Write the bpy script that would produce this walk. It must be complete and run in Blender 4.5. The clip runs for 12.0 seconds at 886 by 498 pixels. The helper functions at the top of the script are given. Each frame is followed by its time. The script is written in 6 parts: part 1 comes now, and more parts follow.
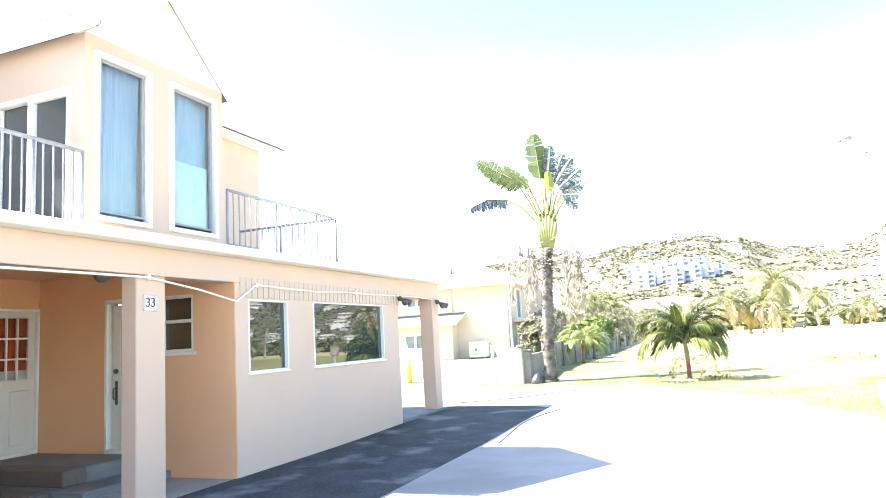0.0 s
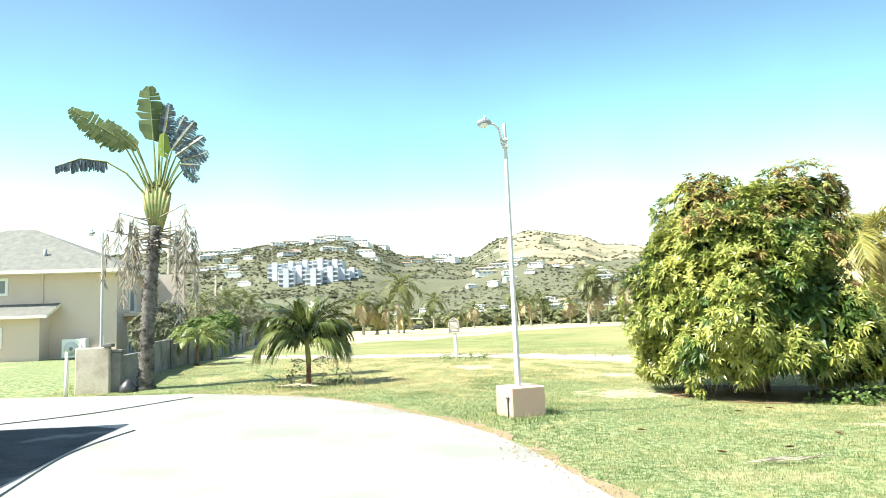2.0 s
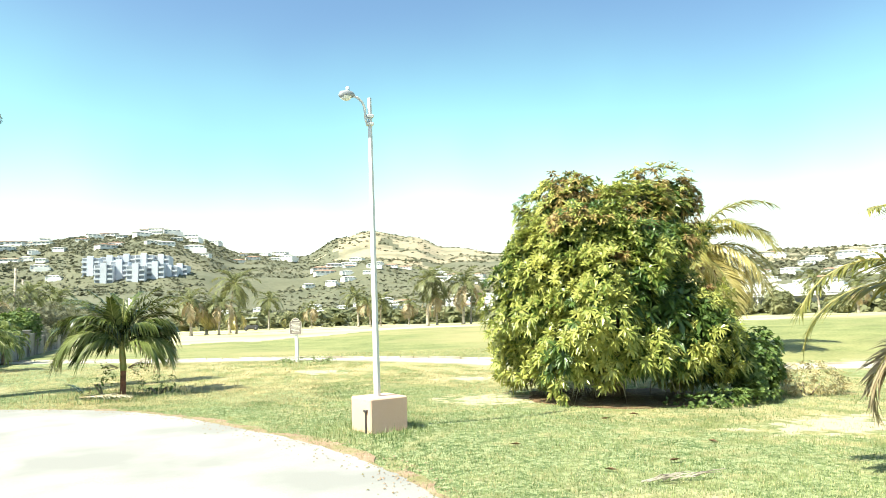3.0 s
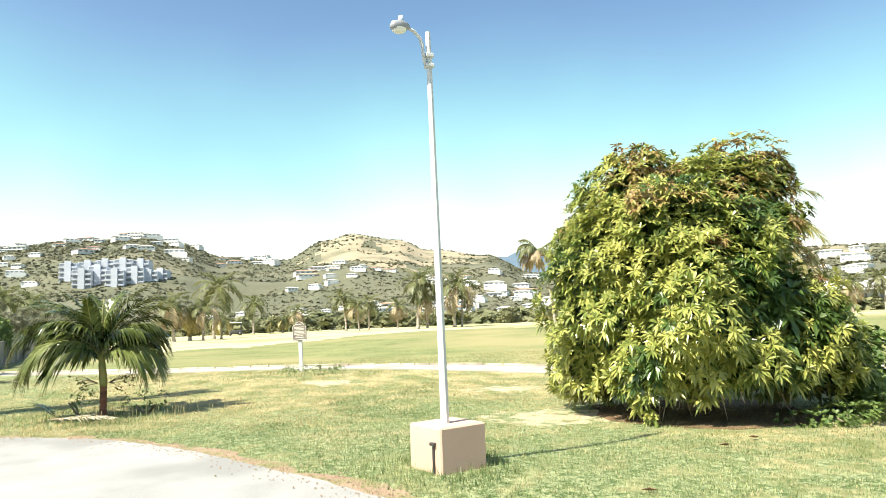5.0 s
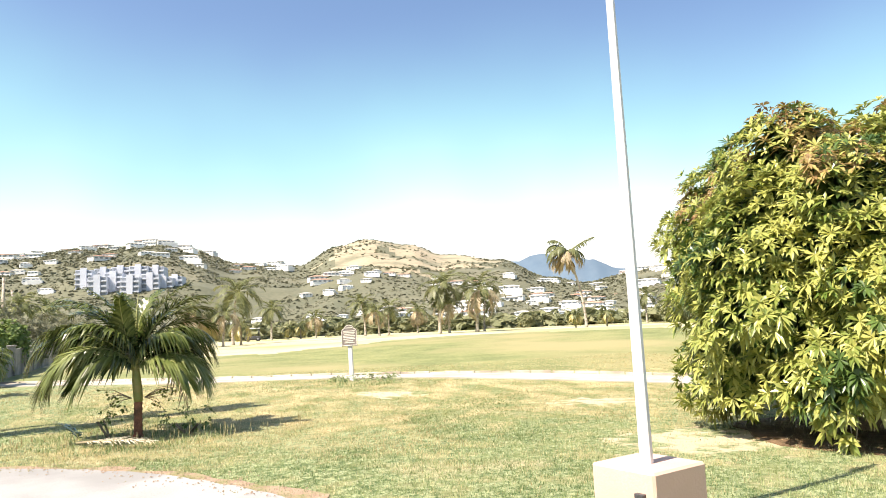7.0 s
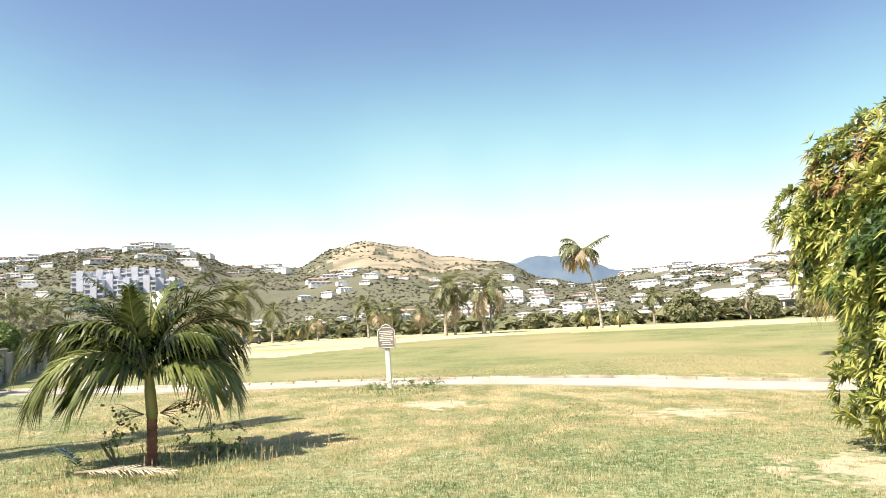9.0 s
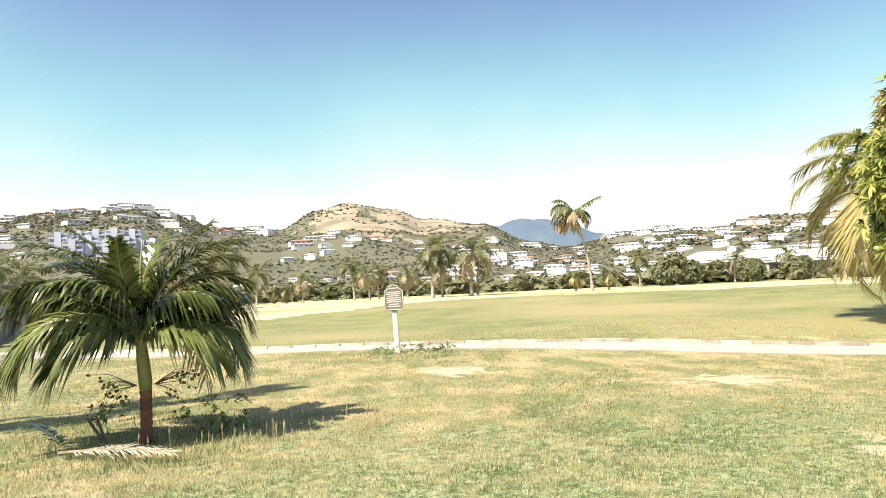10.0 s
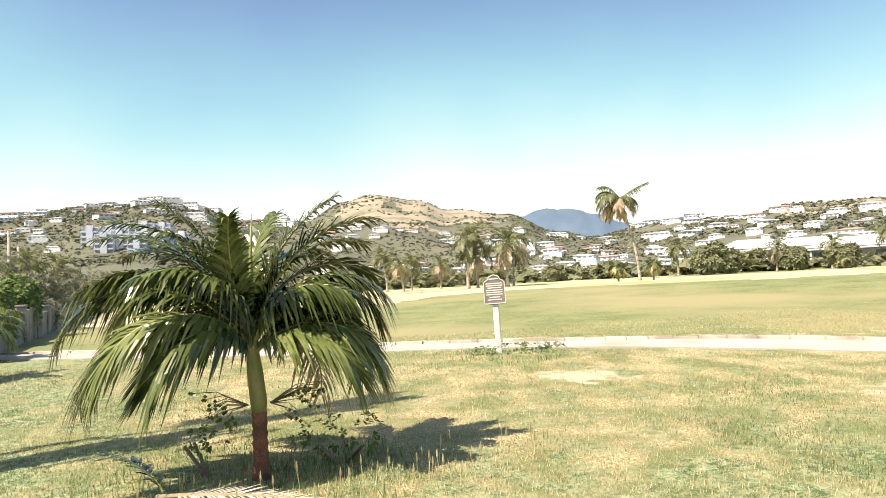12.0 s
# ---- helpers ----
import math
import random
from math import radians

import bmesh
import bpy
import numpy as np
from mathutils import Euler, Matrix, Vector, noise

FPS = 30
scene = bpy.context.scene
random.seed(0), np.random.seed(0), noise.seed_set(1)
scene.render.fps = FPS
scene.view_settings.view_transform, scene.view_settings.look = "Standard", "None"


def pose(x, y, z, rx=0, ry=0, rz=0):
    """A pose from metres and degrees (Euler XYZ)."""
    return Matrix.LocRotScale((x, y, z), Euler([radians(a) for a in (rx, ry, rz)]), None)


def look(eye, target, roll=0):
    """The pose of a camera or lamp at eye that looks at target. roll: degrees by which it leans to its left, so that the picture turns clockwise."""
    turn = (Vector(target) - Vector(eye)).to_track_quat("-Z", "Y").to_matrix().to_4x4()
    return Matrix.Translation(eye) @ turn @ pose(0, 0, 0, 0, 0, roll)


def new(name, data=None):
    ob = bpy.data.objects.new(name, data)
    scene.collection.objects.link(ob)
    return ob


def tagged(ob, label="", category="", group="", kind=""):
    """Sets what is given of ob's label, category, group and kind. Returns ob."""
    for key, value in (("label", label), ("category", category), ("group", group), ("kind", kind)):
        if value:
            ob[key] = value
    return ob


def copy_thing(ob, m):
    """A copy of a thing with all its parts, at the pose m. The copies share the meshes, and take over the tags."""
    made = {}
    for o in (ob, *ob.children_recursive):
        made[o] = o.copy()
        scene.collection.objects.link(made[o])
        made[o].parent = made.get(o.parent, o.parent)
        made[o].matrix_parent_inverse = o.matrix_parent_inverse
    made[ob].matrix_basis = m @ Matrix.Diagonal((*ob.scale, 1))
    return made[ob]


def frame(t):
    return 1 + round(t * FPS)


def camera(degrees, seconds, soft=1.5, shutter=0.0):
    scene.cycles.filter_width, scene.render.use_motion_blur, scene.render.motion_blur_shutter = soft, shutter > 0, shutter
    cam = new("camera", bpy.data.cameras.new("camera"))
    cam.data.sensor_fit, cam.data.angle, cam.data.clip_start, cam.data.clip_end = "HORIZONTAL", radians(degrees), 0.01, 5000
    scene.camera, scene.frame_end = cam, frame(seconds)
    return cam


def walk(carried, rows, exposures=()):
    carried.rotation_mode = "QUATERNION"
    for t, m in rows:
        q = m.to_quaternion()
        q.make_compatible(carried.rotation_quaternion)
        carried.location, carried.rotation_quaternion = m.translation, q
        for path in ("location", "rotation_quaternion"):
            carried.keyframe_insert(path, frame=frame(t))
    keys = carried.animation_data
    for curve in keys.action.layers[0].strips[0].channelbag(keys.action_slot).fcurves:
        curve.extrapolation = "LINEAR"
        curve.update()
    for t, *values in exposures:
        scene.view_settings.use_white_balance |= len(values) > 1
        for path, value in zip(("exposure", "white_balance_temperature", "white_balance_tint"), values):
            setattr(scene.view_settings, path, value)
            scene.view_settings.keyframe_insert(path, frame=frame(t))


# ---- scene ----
# camera and walk
cam = camera(65.4, 12.0, soft=0.9)
PATH = [
    (0.0, (-0.121, -0.674, 1.504), (-0.845, 1.170, 1.759), -3.25),
    (0.5, (-0.065, 0.008, 1.505), (-0.692, 1.889, 1.747), -3.02),
    (1.0, (-0.029, 0.758, 1.475), (-0.383, 2.710, 1.703), -2.82),
    (1.5, (-0.033, 1.411, 1.460), (-0.132, 3.393, 1.678), -2.13),
    (2.0, (0.020, 1.973, 1.448), (0.285, 3.943, 1.652), -2.11),
    (2.5, (0.016, 2.589, 1.455), (0.641, 4.477, 1.639), -1.28),
    (4.5, (-0.085, 4.936, 1.473), (0.693, 6.765, 1.671), -2.03),
    (5.0, (-0.161, 5.495, 1.471), (0.600, 7.331, 1.667), -2.24),
    (5.5, (-0.209, 6.084, 1.467), (0.533, 7.928, 1.666), -2.34),
    (6.0, (-0.311, 6.619, 1.465), (0.425, 8.464, 1.674), -2.34),
    (6.5, (-0.420, 7.183, 1.471), (0.312, 9.030, 1.675), -2.55),
    (7.0, (-0.551, 7.724, 1.454), (0.178, 9.572, 1.666), -2.55),
    (9.0, (-0.817, 9.873, 1.435), (-0.080, 11.717, 1.653), -2.74),
    (9.5, (-0.868, 10.408, 1.432), (-0.108, 12.252, 1.562), -2.74),
    (10.0, (-0.938, 10.990, 1.425), (-0.156, 12.826, 1.533), -2.63),
    (10.5, (-1.078, 11.454, 1.424), (-0.279, 13.284, 1.519), -2.82),
    (11.0, (-1.184, 11.957, 1.455), (-0.377, 13.784, 1.535), -2.72),
    (11.5, (-1.387, 12.400, 1.470), (-0.579, 14.226, 1.554), -2.62),
    (12.0, (-1.535, 12.916, 1.482), (-0.818, 14.780, 1.567), -2.95),
]
EXPOSURES = [(0.0, 2.66, 6600, 14), (0.5, 2.48, 6650, 12), (1.0, 1.88, 6450, 6), (1.5, 1.46, 6550, 3), (2.0, 1.36, 6700, -2), (2.7, 1.32, 6900, -3), (4.3, 1.09, 6950, 0), (5.5, 1.10, 7000, 7), (7.0, 1.12, 7100, 14), (9.0, 0.93, 7100, 15), (12.0, 0.90, 7150, 15)]
walk(cam, [(t, look(eye, target, roll)) for t, eye, target, roll in PATH], EXPOSURES)

# sky and sun
SUN_TO = Vector((-0.75, -0.20, 1.0)).normalized()
world = bpy.data.worlds.new("sky")
scene.world = world
world.use_nodes = True
sky = world.node_tree.nodes.new("ShaderNodeTexSky")
sky.sky_type = "NISHITA"
sky.sun_disc = False
sky.sun_elevation = math.asin(SUN_TO.z)
sky.sun_rotation = math.atan2(SUN_TO.x, SUN_TO.y)
sky.air_density, sky.dust_density, sky.ozone_density = 1.0, 1.0, 2.2
background = world.node_tree.nodes["Background"]
background.inputs["Strength"].default_value = 0.088
# bright sea haze low in the sky, thinning upwards
wn, wl = world.node_tree.nodes, world.node_tree.links
where = wn.new("ShaderNodeTexCoord")
parts = wn.new("ShaderNodeSeparateXYZ")
wl.new(where.outputs["Generated"], parts.inputs[0])
cloud = wn.new("ShaderNodeTexNoise")
cloud.inputs["Scale"].default_value, cloud.inputs["Detail"].default_value = 2.2, 3.0
wl.new(where.outputs["Generated"], cloud.inputs["Vector"])
wave = wn.new("ShaderNodeMath")
wave.operation = "MULTIPLY_ADD"
wl.new(cloud.outputs["Fac"], wave.inputs[0])
wave.inputs[1].default_value = -0.16
wl.new(parts.outputs["Z"], wave.inputs[2])
haze = wn.new("ShaderNodeValToRGB")
haze.color_ramp.interpolation = "EASE"
haze.color_ramp.elements[0].position, haze.color_ramp.elements[0].color = 0.0, (1, 1, 1, 1)
haze.color_ramp.elements[1].position, haze.color_ramp.elements[1].color = 0.35, (0, 0, 0, 1)
wl.new(wave.outputs[0], haze.inputs[0])
thick = wn.new("ShaderNodeMath")
thick.operation = "POWER"
wl.new(haze.outputs[0], thick.inputs[0])
thick.inputs[1].default_value = 3.4
tone = wn.new("ShaderNodeMix")
tone.data_type = "RGBA"
wl.new(thick.outputs[0], tone.inputs[0])
tone.inputs[6].default_value, tone.inputs[7].default_value = (2.9, 6.4, 6.4, 1), (6.9, 7.4, 7.4, 1)
veil = wn.new("ShaderNodeMix")
veil.data_type = "RGBA"
wl.new(haze.outputs[0], veil.inputs[0])
deep = wn.new("ShaderNodeHueSaturation")
deep.inputs["Saturation"].default_value, deep.inputs["Value"].default_value = 1.08, 1.20
wl.new(sky.outputs[0], deep.inputs["Color"])
wl.new(deep.outputs[0], veil.inputs[6])
wl.new(tone.outputs[2], veil.inputs[7])
wl.new(veil.outputs[2], background.inputs["Color"])
sun = new("sun", bpy.data.lights.new("sun", "SUN"))
sun.data.energy, sun.data.angle, sun.data.color = 5.0, radians(0.53), (1.0, 0.95, 0.86)
sun.matrix_world = look(SUN_TO * 60, (0, 0, 0))


# materials
def surf(name, c1, c2, scale=3.0, rough=0.85, bump=0.3, fine=40.0, c3=None, c3_scale=0.4, metallic=0.0, depth=0.01, vary=0.0, spec=0.5, c3_low=0.48, hard=0.12):
    m = bpy.data.materials.new(name)
    m.use_nodes = True
    n, l = m.node_tree.nodes, m.node_tree.links
    b = n["Principled BSDF"]
    b.inputs["Roughness"].default_value, b.inputs["Metallic"].default_value = rough, metallic
    b.inputs["Specular IOR Level"].default_value = spec
    co = n.new("ShaderNodeTexCoord")

    def noisy(s, detail=4.0):
        t = n.new("ShaderNodeTexNoise")
        t.inputs["Scale"].default_value, t.inputs["Detail"].default_value = s, detail
        l.new(co.outputs["Object"], t.inputs["Vector"])
        return t.outputs["Fac"]

    def ramp(fac, lo, hi):
        r = n.new("ShaderNodeMapRange")
        r.inputs["From Min"].default_value, r.inputs["From Max"].default_value = lo, hi
        l.new(fac, r.inputs["Value"])
        return r.outputs["Result"]

    def mix(fac, a, bcol):
        x = n.new("ShaderNodeMix")
        x.data_type = "RGBA"
        l.new(fac, x.inputs[0])
        for sock, val in ((x.inputs[6], a), (x.inputs[7], bcol)):
            if isinstance(val, tuple):
                sock.default_value = (*val, 1)
            else:
                l.new(val, sock)
        return x.outputs[2]

    fine_n = noisy(fine)
    blend = n.new("ShaderNodeMath")
    blend.operation = "MULTIPLY_ADD"
    l.new(fine_n, blend.inputs[0])
    blend.inputs[1].default_value = 0.5
    half = n.new("ShaderNodeMath")
    half.operation = "MULTIPLY"
    l.new(noisy(scale), half.inputs[0])
    half.inputs[1].default_value = 0.5
    l.new(half.outputs[0], blend.inputs[2])
    col = mix(ramp(blend.outputs[0], 0.5 - hard, 0.5 + hard), c1, c2)
    if c3:
        col = mix(ramp(noisy(c3_scale, 6.0), c3_low, c3_low + 0.14), col, c3)
    if vary:
        info = n.new("ShaderNodeObjectInfo")
        hsv = n.new("ShaderNodeHueSaturation")
        r = n.new("ShaderNodeMapRange")
        r.inputs["To Min"].default_value, r.inputs["To Max"].default_value = 1 - vary, 1 + vary
        l.new(info.outputs["Random"], r.inputs["Value"])
        l.new(r.outputs["Result"], hsv.inputs["Value"])
        l.new(col, hsv.inputs["Color"])
        col = hsv.outputs["Color"]
    l.new(col, b.inputs["Base Color"])
    if bump:
        bp = n.new("ShaderNodeBump")
        bp.inputs["Strength"].default_value, bp.inputs["Distance"].default_value = bump, depth
        l.new(blend.outputs[0], bp.inputs["Height"])
        l.new(bp.outputs[0], b.inputs["Normal"])
    return m


def leafy(name, c1, c2, rough=0.45, through_light=0.3, scale=4.0):
    """Leaves: colour varies leaf by leaf, some light goes through."""
    m = bpy.data.materials.new(name)
    m.use_nodes = True
    n, l = m.node_tree.nodes, m.node_tree.links
    b, out = n["Principled BSDF"], n["Material Output"]
    b.inputs["Roughness"].default_value = rough
    geo = n.new("ShaderNodeNewGeometry")
    co = n.new("ShaderNodeTexCoord")
    t = n.new("ShaderNodeTexNoise")
    t.inputs["Scale"].default_value = scale
    l.new(co.outputs["Object"], t.inputs["Vector"])
    add = n.new("ShaderNodeMath")
    add.operation = "MULTIPLY_ADD"
    l.new(geo.outputs["Random Per Island"], add.inputs[0])
    add.inputs[1].default_value = 0.6
    l.new(t.outputs["Fac"], add.inputs[2])
    r = n.new("ShaderNodeMapRange")
    r.inputs["From Min"].default_value, r.inputs["From Max"].default_value = 0.4, 1.2
    l.new(add.outputs[0], r.inputs["Value"])
    x = n.new("ShaderNodeMix")
    x.data_type = "RGBA"
    l.new(r.outputs["Result"], x.inputs[0])
    x.inputs[6].default_value, x.inputs[7].default_value = (*c1, 1), (*c2, 1)
    l.new(x.outputs[2], b.inputs["Base Color"])
    tr = n.new("ShaderNodeBsdfTranslucent")
    l.new(x.outputs[2], tr.inputs["Color"])
    mx = n.new("ShaderNodeMixShader")
    mx.inputs[0].default_value = through_light
    l.new(b.outputs[0], mx.inputs[1])
    l.new(tr.outputs[0], mx.inputs[2])
    l.new(mx.outputs[0], out.inputs["Surface"])
    return m


def glassy(name, colour, rough=0.02, ior=1.5, transmission=1.0):
    m = bpy.data.materials.new(name)
    m.use_nodes = True
    b = m.node_tree.nodes["Principled BSDF"]
    b.inputs["Base Color"].default_value = (*colour, 1)
    b.inputs["Roughness"].default_value, b.inputs["IOR"].default_value = rough, ior
    b.inputs["Transmission Weight"].default_value = transmission
    return m


M = {
    "lawn": surf("lawn", (0.070, 0.120, 0.030), (0.37, 0.40, 0.21), 11.0, 0.95, 1.0, 45, (0.54, 0.43, 0.26), 0.4, depth=0.06, c3_low=0.60, hard=0.085),
    "fairway": surf("fairway", (0.125, 0.150, 0.045), (0.255, 0.255, 0.100), 0.7, 0.95, 0.5, 9, (0.29, 0.255, 0.115), 0.10, depth=0.03),
    "dry": surf("dry_ground", (0.46, 0.40, 0.22), (0.58, 0.51, 0.32), 0.15, 0.95, 0.3, 6, (0.30, 0.30, 0.12), 0.05),
    "straw": surf("straw_grass", (0.50, 0.38, 0.20), (0.33, 0.285, 0.11), 1.1, 0.95, 1.0, 60, (0.18, 0.195, 0.055), 0.4, depth=0.05, c3_low=0.48),
    # greyed olive, with distance haze put into the slope's colour
    "scrub": surf("scrub_slope", (0.100, 0.105, 0.064), (0.148, 0.144, 0.090), 0.05, 0.95, 0, 0.5, (0.19, 0.175, 0.115), 0.012, c3_low=0.56),
    # white render toned blue-grey: shade of the facing walls put into colour
    "apartment": surf("shade_toned_white_render", (0.53, 0.55, 0.61), (0.60, 0.62, 0.68), 0.3, 0.85, 0, 3),
    "trunk_grey": surf("rough_grey_trunk", (0.095, 0.088, 0.080), (0.24, 0.22, 0.205), 12.0, 0.95, 1.0, 50, (0.07, 0.06, 0.052), 5.0, depth=0.03),
    "dryhill": surf("dry_hill", (0.37, 0.305, 0.205), (0.255, 0.22, 0.145), 0.03, 0.95, 0, 0.35, (0.165, 0.16, 0.10), 0.03, c3_low=0.49),
    "mountain": surf("hazed_far_mountain", (0.085, 0.135, 0.19), (0.115, 0.165, 0.215), 0.004, 1.0, 0, 0.02),
    "drive": surf("worn_concrete", (0.29, 0.285, 0.275), (0.37, 0.365, 0.35), 1.5, 0.9, 0.3, 60, (0.25, 0.245, 0.235), 0.6),
    # dark concrete that carries the house shadow in its colour
    "shade_bay": surf("shadow_dark_concrete", (0.014, 0.017, 0.022), (0.052, 0.057, 0.067), 2.2, 0.85, 0.5, 24, (0.15, 0.155, 0.17), 1.3, c3_low=0.55),
    "path": surf("path_concrete", (0.38, 0.35, 0.29), (0.47, 0.44, 0.375), 1.0, 0.9, 0.3, 30, (0.38, 0.33, 0.25), 0.9),
    "kerb": surf("kerb_concrete", (0.50, 0.44, 0.36), (0.62, 0.56, 0.48), 2.0, 0.9, 0.3, 30, (0.33, 0.28, 0.22), 1.2),
    "earth": surf("reddish_earth", (0.25, 0.165, 0.11), (0.40, 0.29, 0.20), 6.0, 0.95, 0.6, 60, (0.22, 0.20, 0.09), 3.0, depth=0.02),
    "litter": surf("leaf_litter", (0.10, 0.06, 0.03), (0.24, 0.15, 0.08), 8.0, 0.9, 0.9, 60, depth=0.03),
    "wall": surf("peach_render", (0.585, 0.435, 0.345), (0.625, 0.475, 0.385), 1.2, 0.85, 0.15, 90, (0.57, 0.45, 0.38), 0.5),
    "soffit": surf("orange_peach_render", (0.76, 0.45, 0.26), (0.80, 0.49, 0.295), 1.2, 0.85, 0.15, 90),
    "trim": surf("cream_trim", (0.82, 0.76, 0.66), (0.86, 0.81, 0.72), 2.0, 0.7, 0.1, 60),
    "white": surf("white_paint", (0.80, 0.80, 0.78), (0.84, 0.84, 0.82), 3.0, 0.5, 0.05, 60),
    "dim_white": surf("off_white_paint", (0.66, 0.66, 0.63), (0.72, 0.72, 0.69), 3.0, 0.55, 0.05, 60),
    "rail": surf("grey_painted_metal", (0.25, 0.26, 0.285), (0.32, 0.33, 0.355), 8.0, 0.45, 0.05, 80),
    "roof": surf("grey_shingle", (0.12, 0.12, 0.115), (0.19, 0.185, 0.175), 3.0, 0.9, 0.5, 20, vary=0.12),
    "roof_far": surf("pale_roof", (0.55, 0.53, 0.50), (0.68, 0.66, 0.62), 0.6, 0.85, 0, 5, vary=0.25),
    "roof_red": surf("clay_roof", (0.42, 0.22, 0.16), (0.50, 0.30, 0.22), 0.6, 0.85, 0, 5, vary=0.2),
    "far_white": surf("white_far_wall", (0.74, 0.73, 0.70), (0.82, 0.81, 0.78), 0.3, 0.85, 0, 3, vary=0.1),
    "far_dark": surf("dark_far_window", (0.17, 0.19, 0.22), (0.24, 0.26, 0.29), 0.3, 0.4, 0, 3),
    "step": surf("blue_grey_step", (0.15, 0.175, 0.19), (0.22, 0.25, 0.27), 2.5, 0.85, 0.3, 60, (0.18, 0.18, 0.18), 1.0),
    "porch": surf("porch_floor", (0.115, 0.10, 0.09), (0.165, 0.145, 0.125), 3.0, 0.7, 0.2, 60),
    "pink": surf("pinkish_concrete", (0.60, 0.40, 0.315), (0.67, 0.47, 0.38), 3.0, 0.9, 0.4, 60, (0.60, 0.40, 0.31), 1.5),
    "galv": surf("white_grey_pole", (0.54, 0.545, 0.55), (0.62, 0.625, 0.63), 4.0, 0.5, 0.1, 60),
    "metal_dark": surf("dark_metal", (0.08, 0.08, 0.085), (0.13, 0.13, 0.14), 6.0, 0.4, 0.1, 60, metallic=0.6),
    "sign": surf("brown_sign_face", (0.19, 0.155, 0.14), (0.25, 0.21, 0.19), 6.0, 0.6, 0.1, 60),
    "sign_edge": surf("cream_sign_lettering", (0.66, 0.62, 0.54), (0.74, 0.70, 0.62), 6.0, 0.6, 0, 60),
    "bark": surf("palm_bark", (0.22, 0.17, 0.12), (0.34, 0.28, 0.21), 9.0, 0.95, 0.8, 50, (0.13, 0.09, 0.06), 4.0, depth=0.02),
    "bark_pale": surf("pale_palm_bark", (0.36, 0.31, 0.25), (0.48, 0.43, 0.36), 9.0, 0.95, 0.8, 50, (0.22, 0.18, 0.14), 4.0, depth=0.02),
    "redbark": surf("reddish_palm_bark", (0.16, 0.065, 0.04), (0.30, 0.14, 0.09), 12.0, 0.9, 0.8, 60, (0.10, 0.06, 0.04), 6.0, depth=0.015),
    "shaft": surf("green_crownshaft", (0.16, 0.20, 0.06), (0.24, 0.27, 0.09), 6.0, 0.55, 0.2, 60, (0.30, 0.26, 0.10), 5.0),
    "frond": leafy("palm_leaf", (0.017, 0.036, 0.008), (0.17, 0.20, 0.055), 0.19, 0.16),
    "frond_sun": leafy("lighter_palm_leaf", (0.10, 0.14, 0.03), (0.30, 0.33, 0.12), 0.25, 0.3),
    "frond_pale": leafy("bleached_palm_leaf", (0.50, 0.44, 0.32), (0.70, 0.64, 0.50), 0.6, 0.2),
    "frond_yg": leafy("yellow_green_palm_leaf", (0.17, 0.19, 0.045), (0.42, 0.35, 0.09), 0.42, 0.3),
    "frond_y": leafy("yellowing_palm_leaf", (0.38, 0.32, 0.11), (0.64, 0.55, 0.26), 0.42, 0.35),
    "frond_r": leafy("olive_palm_leaf", (0.10, 0.125, 0.028), (0.36, 0.33, 0.10), 0.38, 0.3),
    "frond_far": leafy("far_palm_leaf", (0.085, 0.11, 0.04), (0.21, 0.21, 0.09), 0.5, 0.3, 0.5),
    "frond_dead": leafy("dead_palm_leaf", (0.32, 0.24, 0.14), (0.48, 0.40, 0.27), 0.7, 0.2),
    "rachis": surf("palm_leaf_stalk", (0.20, 0.22, 0.07), (0.32, 0.31, 0.12), 5.0, 0.5, 0.1, 40),
    "mango": leafy("mango_leaf", (0.105, 0.170, 0.028), (0.58, 0.56, 0.17), 0.28, 0.31, 1.2),
    "mango_old_shade": leafy("mature_and_shade_mango_leaf", (0.035, 0.075, 0.018), (0.11, 0.17, 0.04), 0.30, 0.22, 1.2),
    "mango_new": leafy("young_mango_leaf", (0.22, 0.115, 0.055), (0.46, 0.38, 0.13), 0.42, 0.28, 2.0),
    "shrub": leafy("shrub_leaf", (0.07, 0.13, 0.03), (0.20, 0.26, 0.07), 0.5, 0.25, 1.5),
    "banana": leafy("broad_leaf", (0.085, 0.125, 0.040), (0.18, 0.21, 0.080), 0.45, 0.35, 1.0),
    "banana_young": leafy("young_broad_leaf", (0.26, 0.34, 0.05), (0.34, 0.42, 0.08), 0.4, 0.4, 1.0),
    # copy of the broad leaf with shade put into its bluish dark colour
    "banana_shade": leafy("shade_toned_broad_leaf", (0.055, 0.075, 0.085), (0.19, 0.215, 0.25), 0.35, 0.2, 1.0),
    # leaf colour lightened and greyed to hold distance haze
    "far_bush": leafy("far_bush_leaf", (0.150, 0.158, 0.098), (0.255, 0.248, 0.165), 0.8, 0.34, 0.05),
    "hedge": leafy("far_hedge_leaf", (0.19, 0.21, 0.105), (0.34, 0.335, 0.18), 0.7, 0.40, 0.05),
    "grass": leafy("grass_blade", (0.065, 0.130, 0.027), (0.43, 0.47, 0.225), 0.5, 0.3, 0.6),
    "grass_dry": leafy("dry_grass_blade", (0.33, 0.265, 0.115), (0.70, 0.62, 0.37), 0.7, 0.3, 0.6),
    "block": surf("grey_block_wall", (0.185, 0.18, 0.17), (0.27, 0.26, 0.245), 3.0, 0.9, 0.5, 40, (0.11, 0.105, 0.095), 1.2),
    "far_peach": surf("neighbour_render", (0.63, 0.515, 0.45), (0.68, 0.565, 0.495), 0.8, 0.9, 0.1, 30),
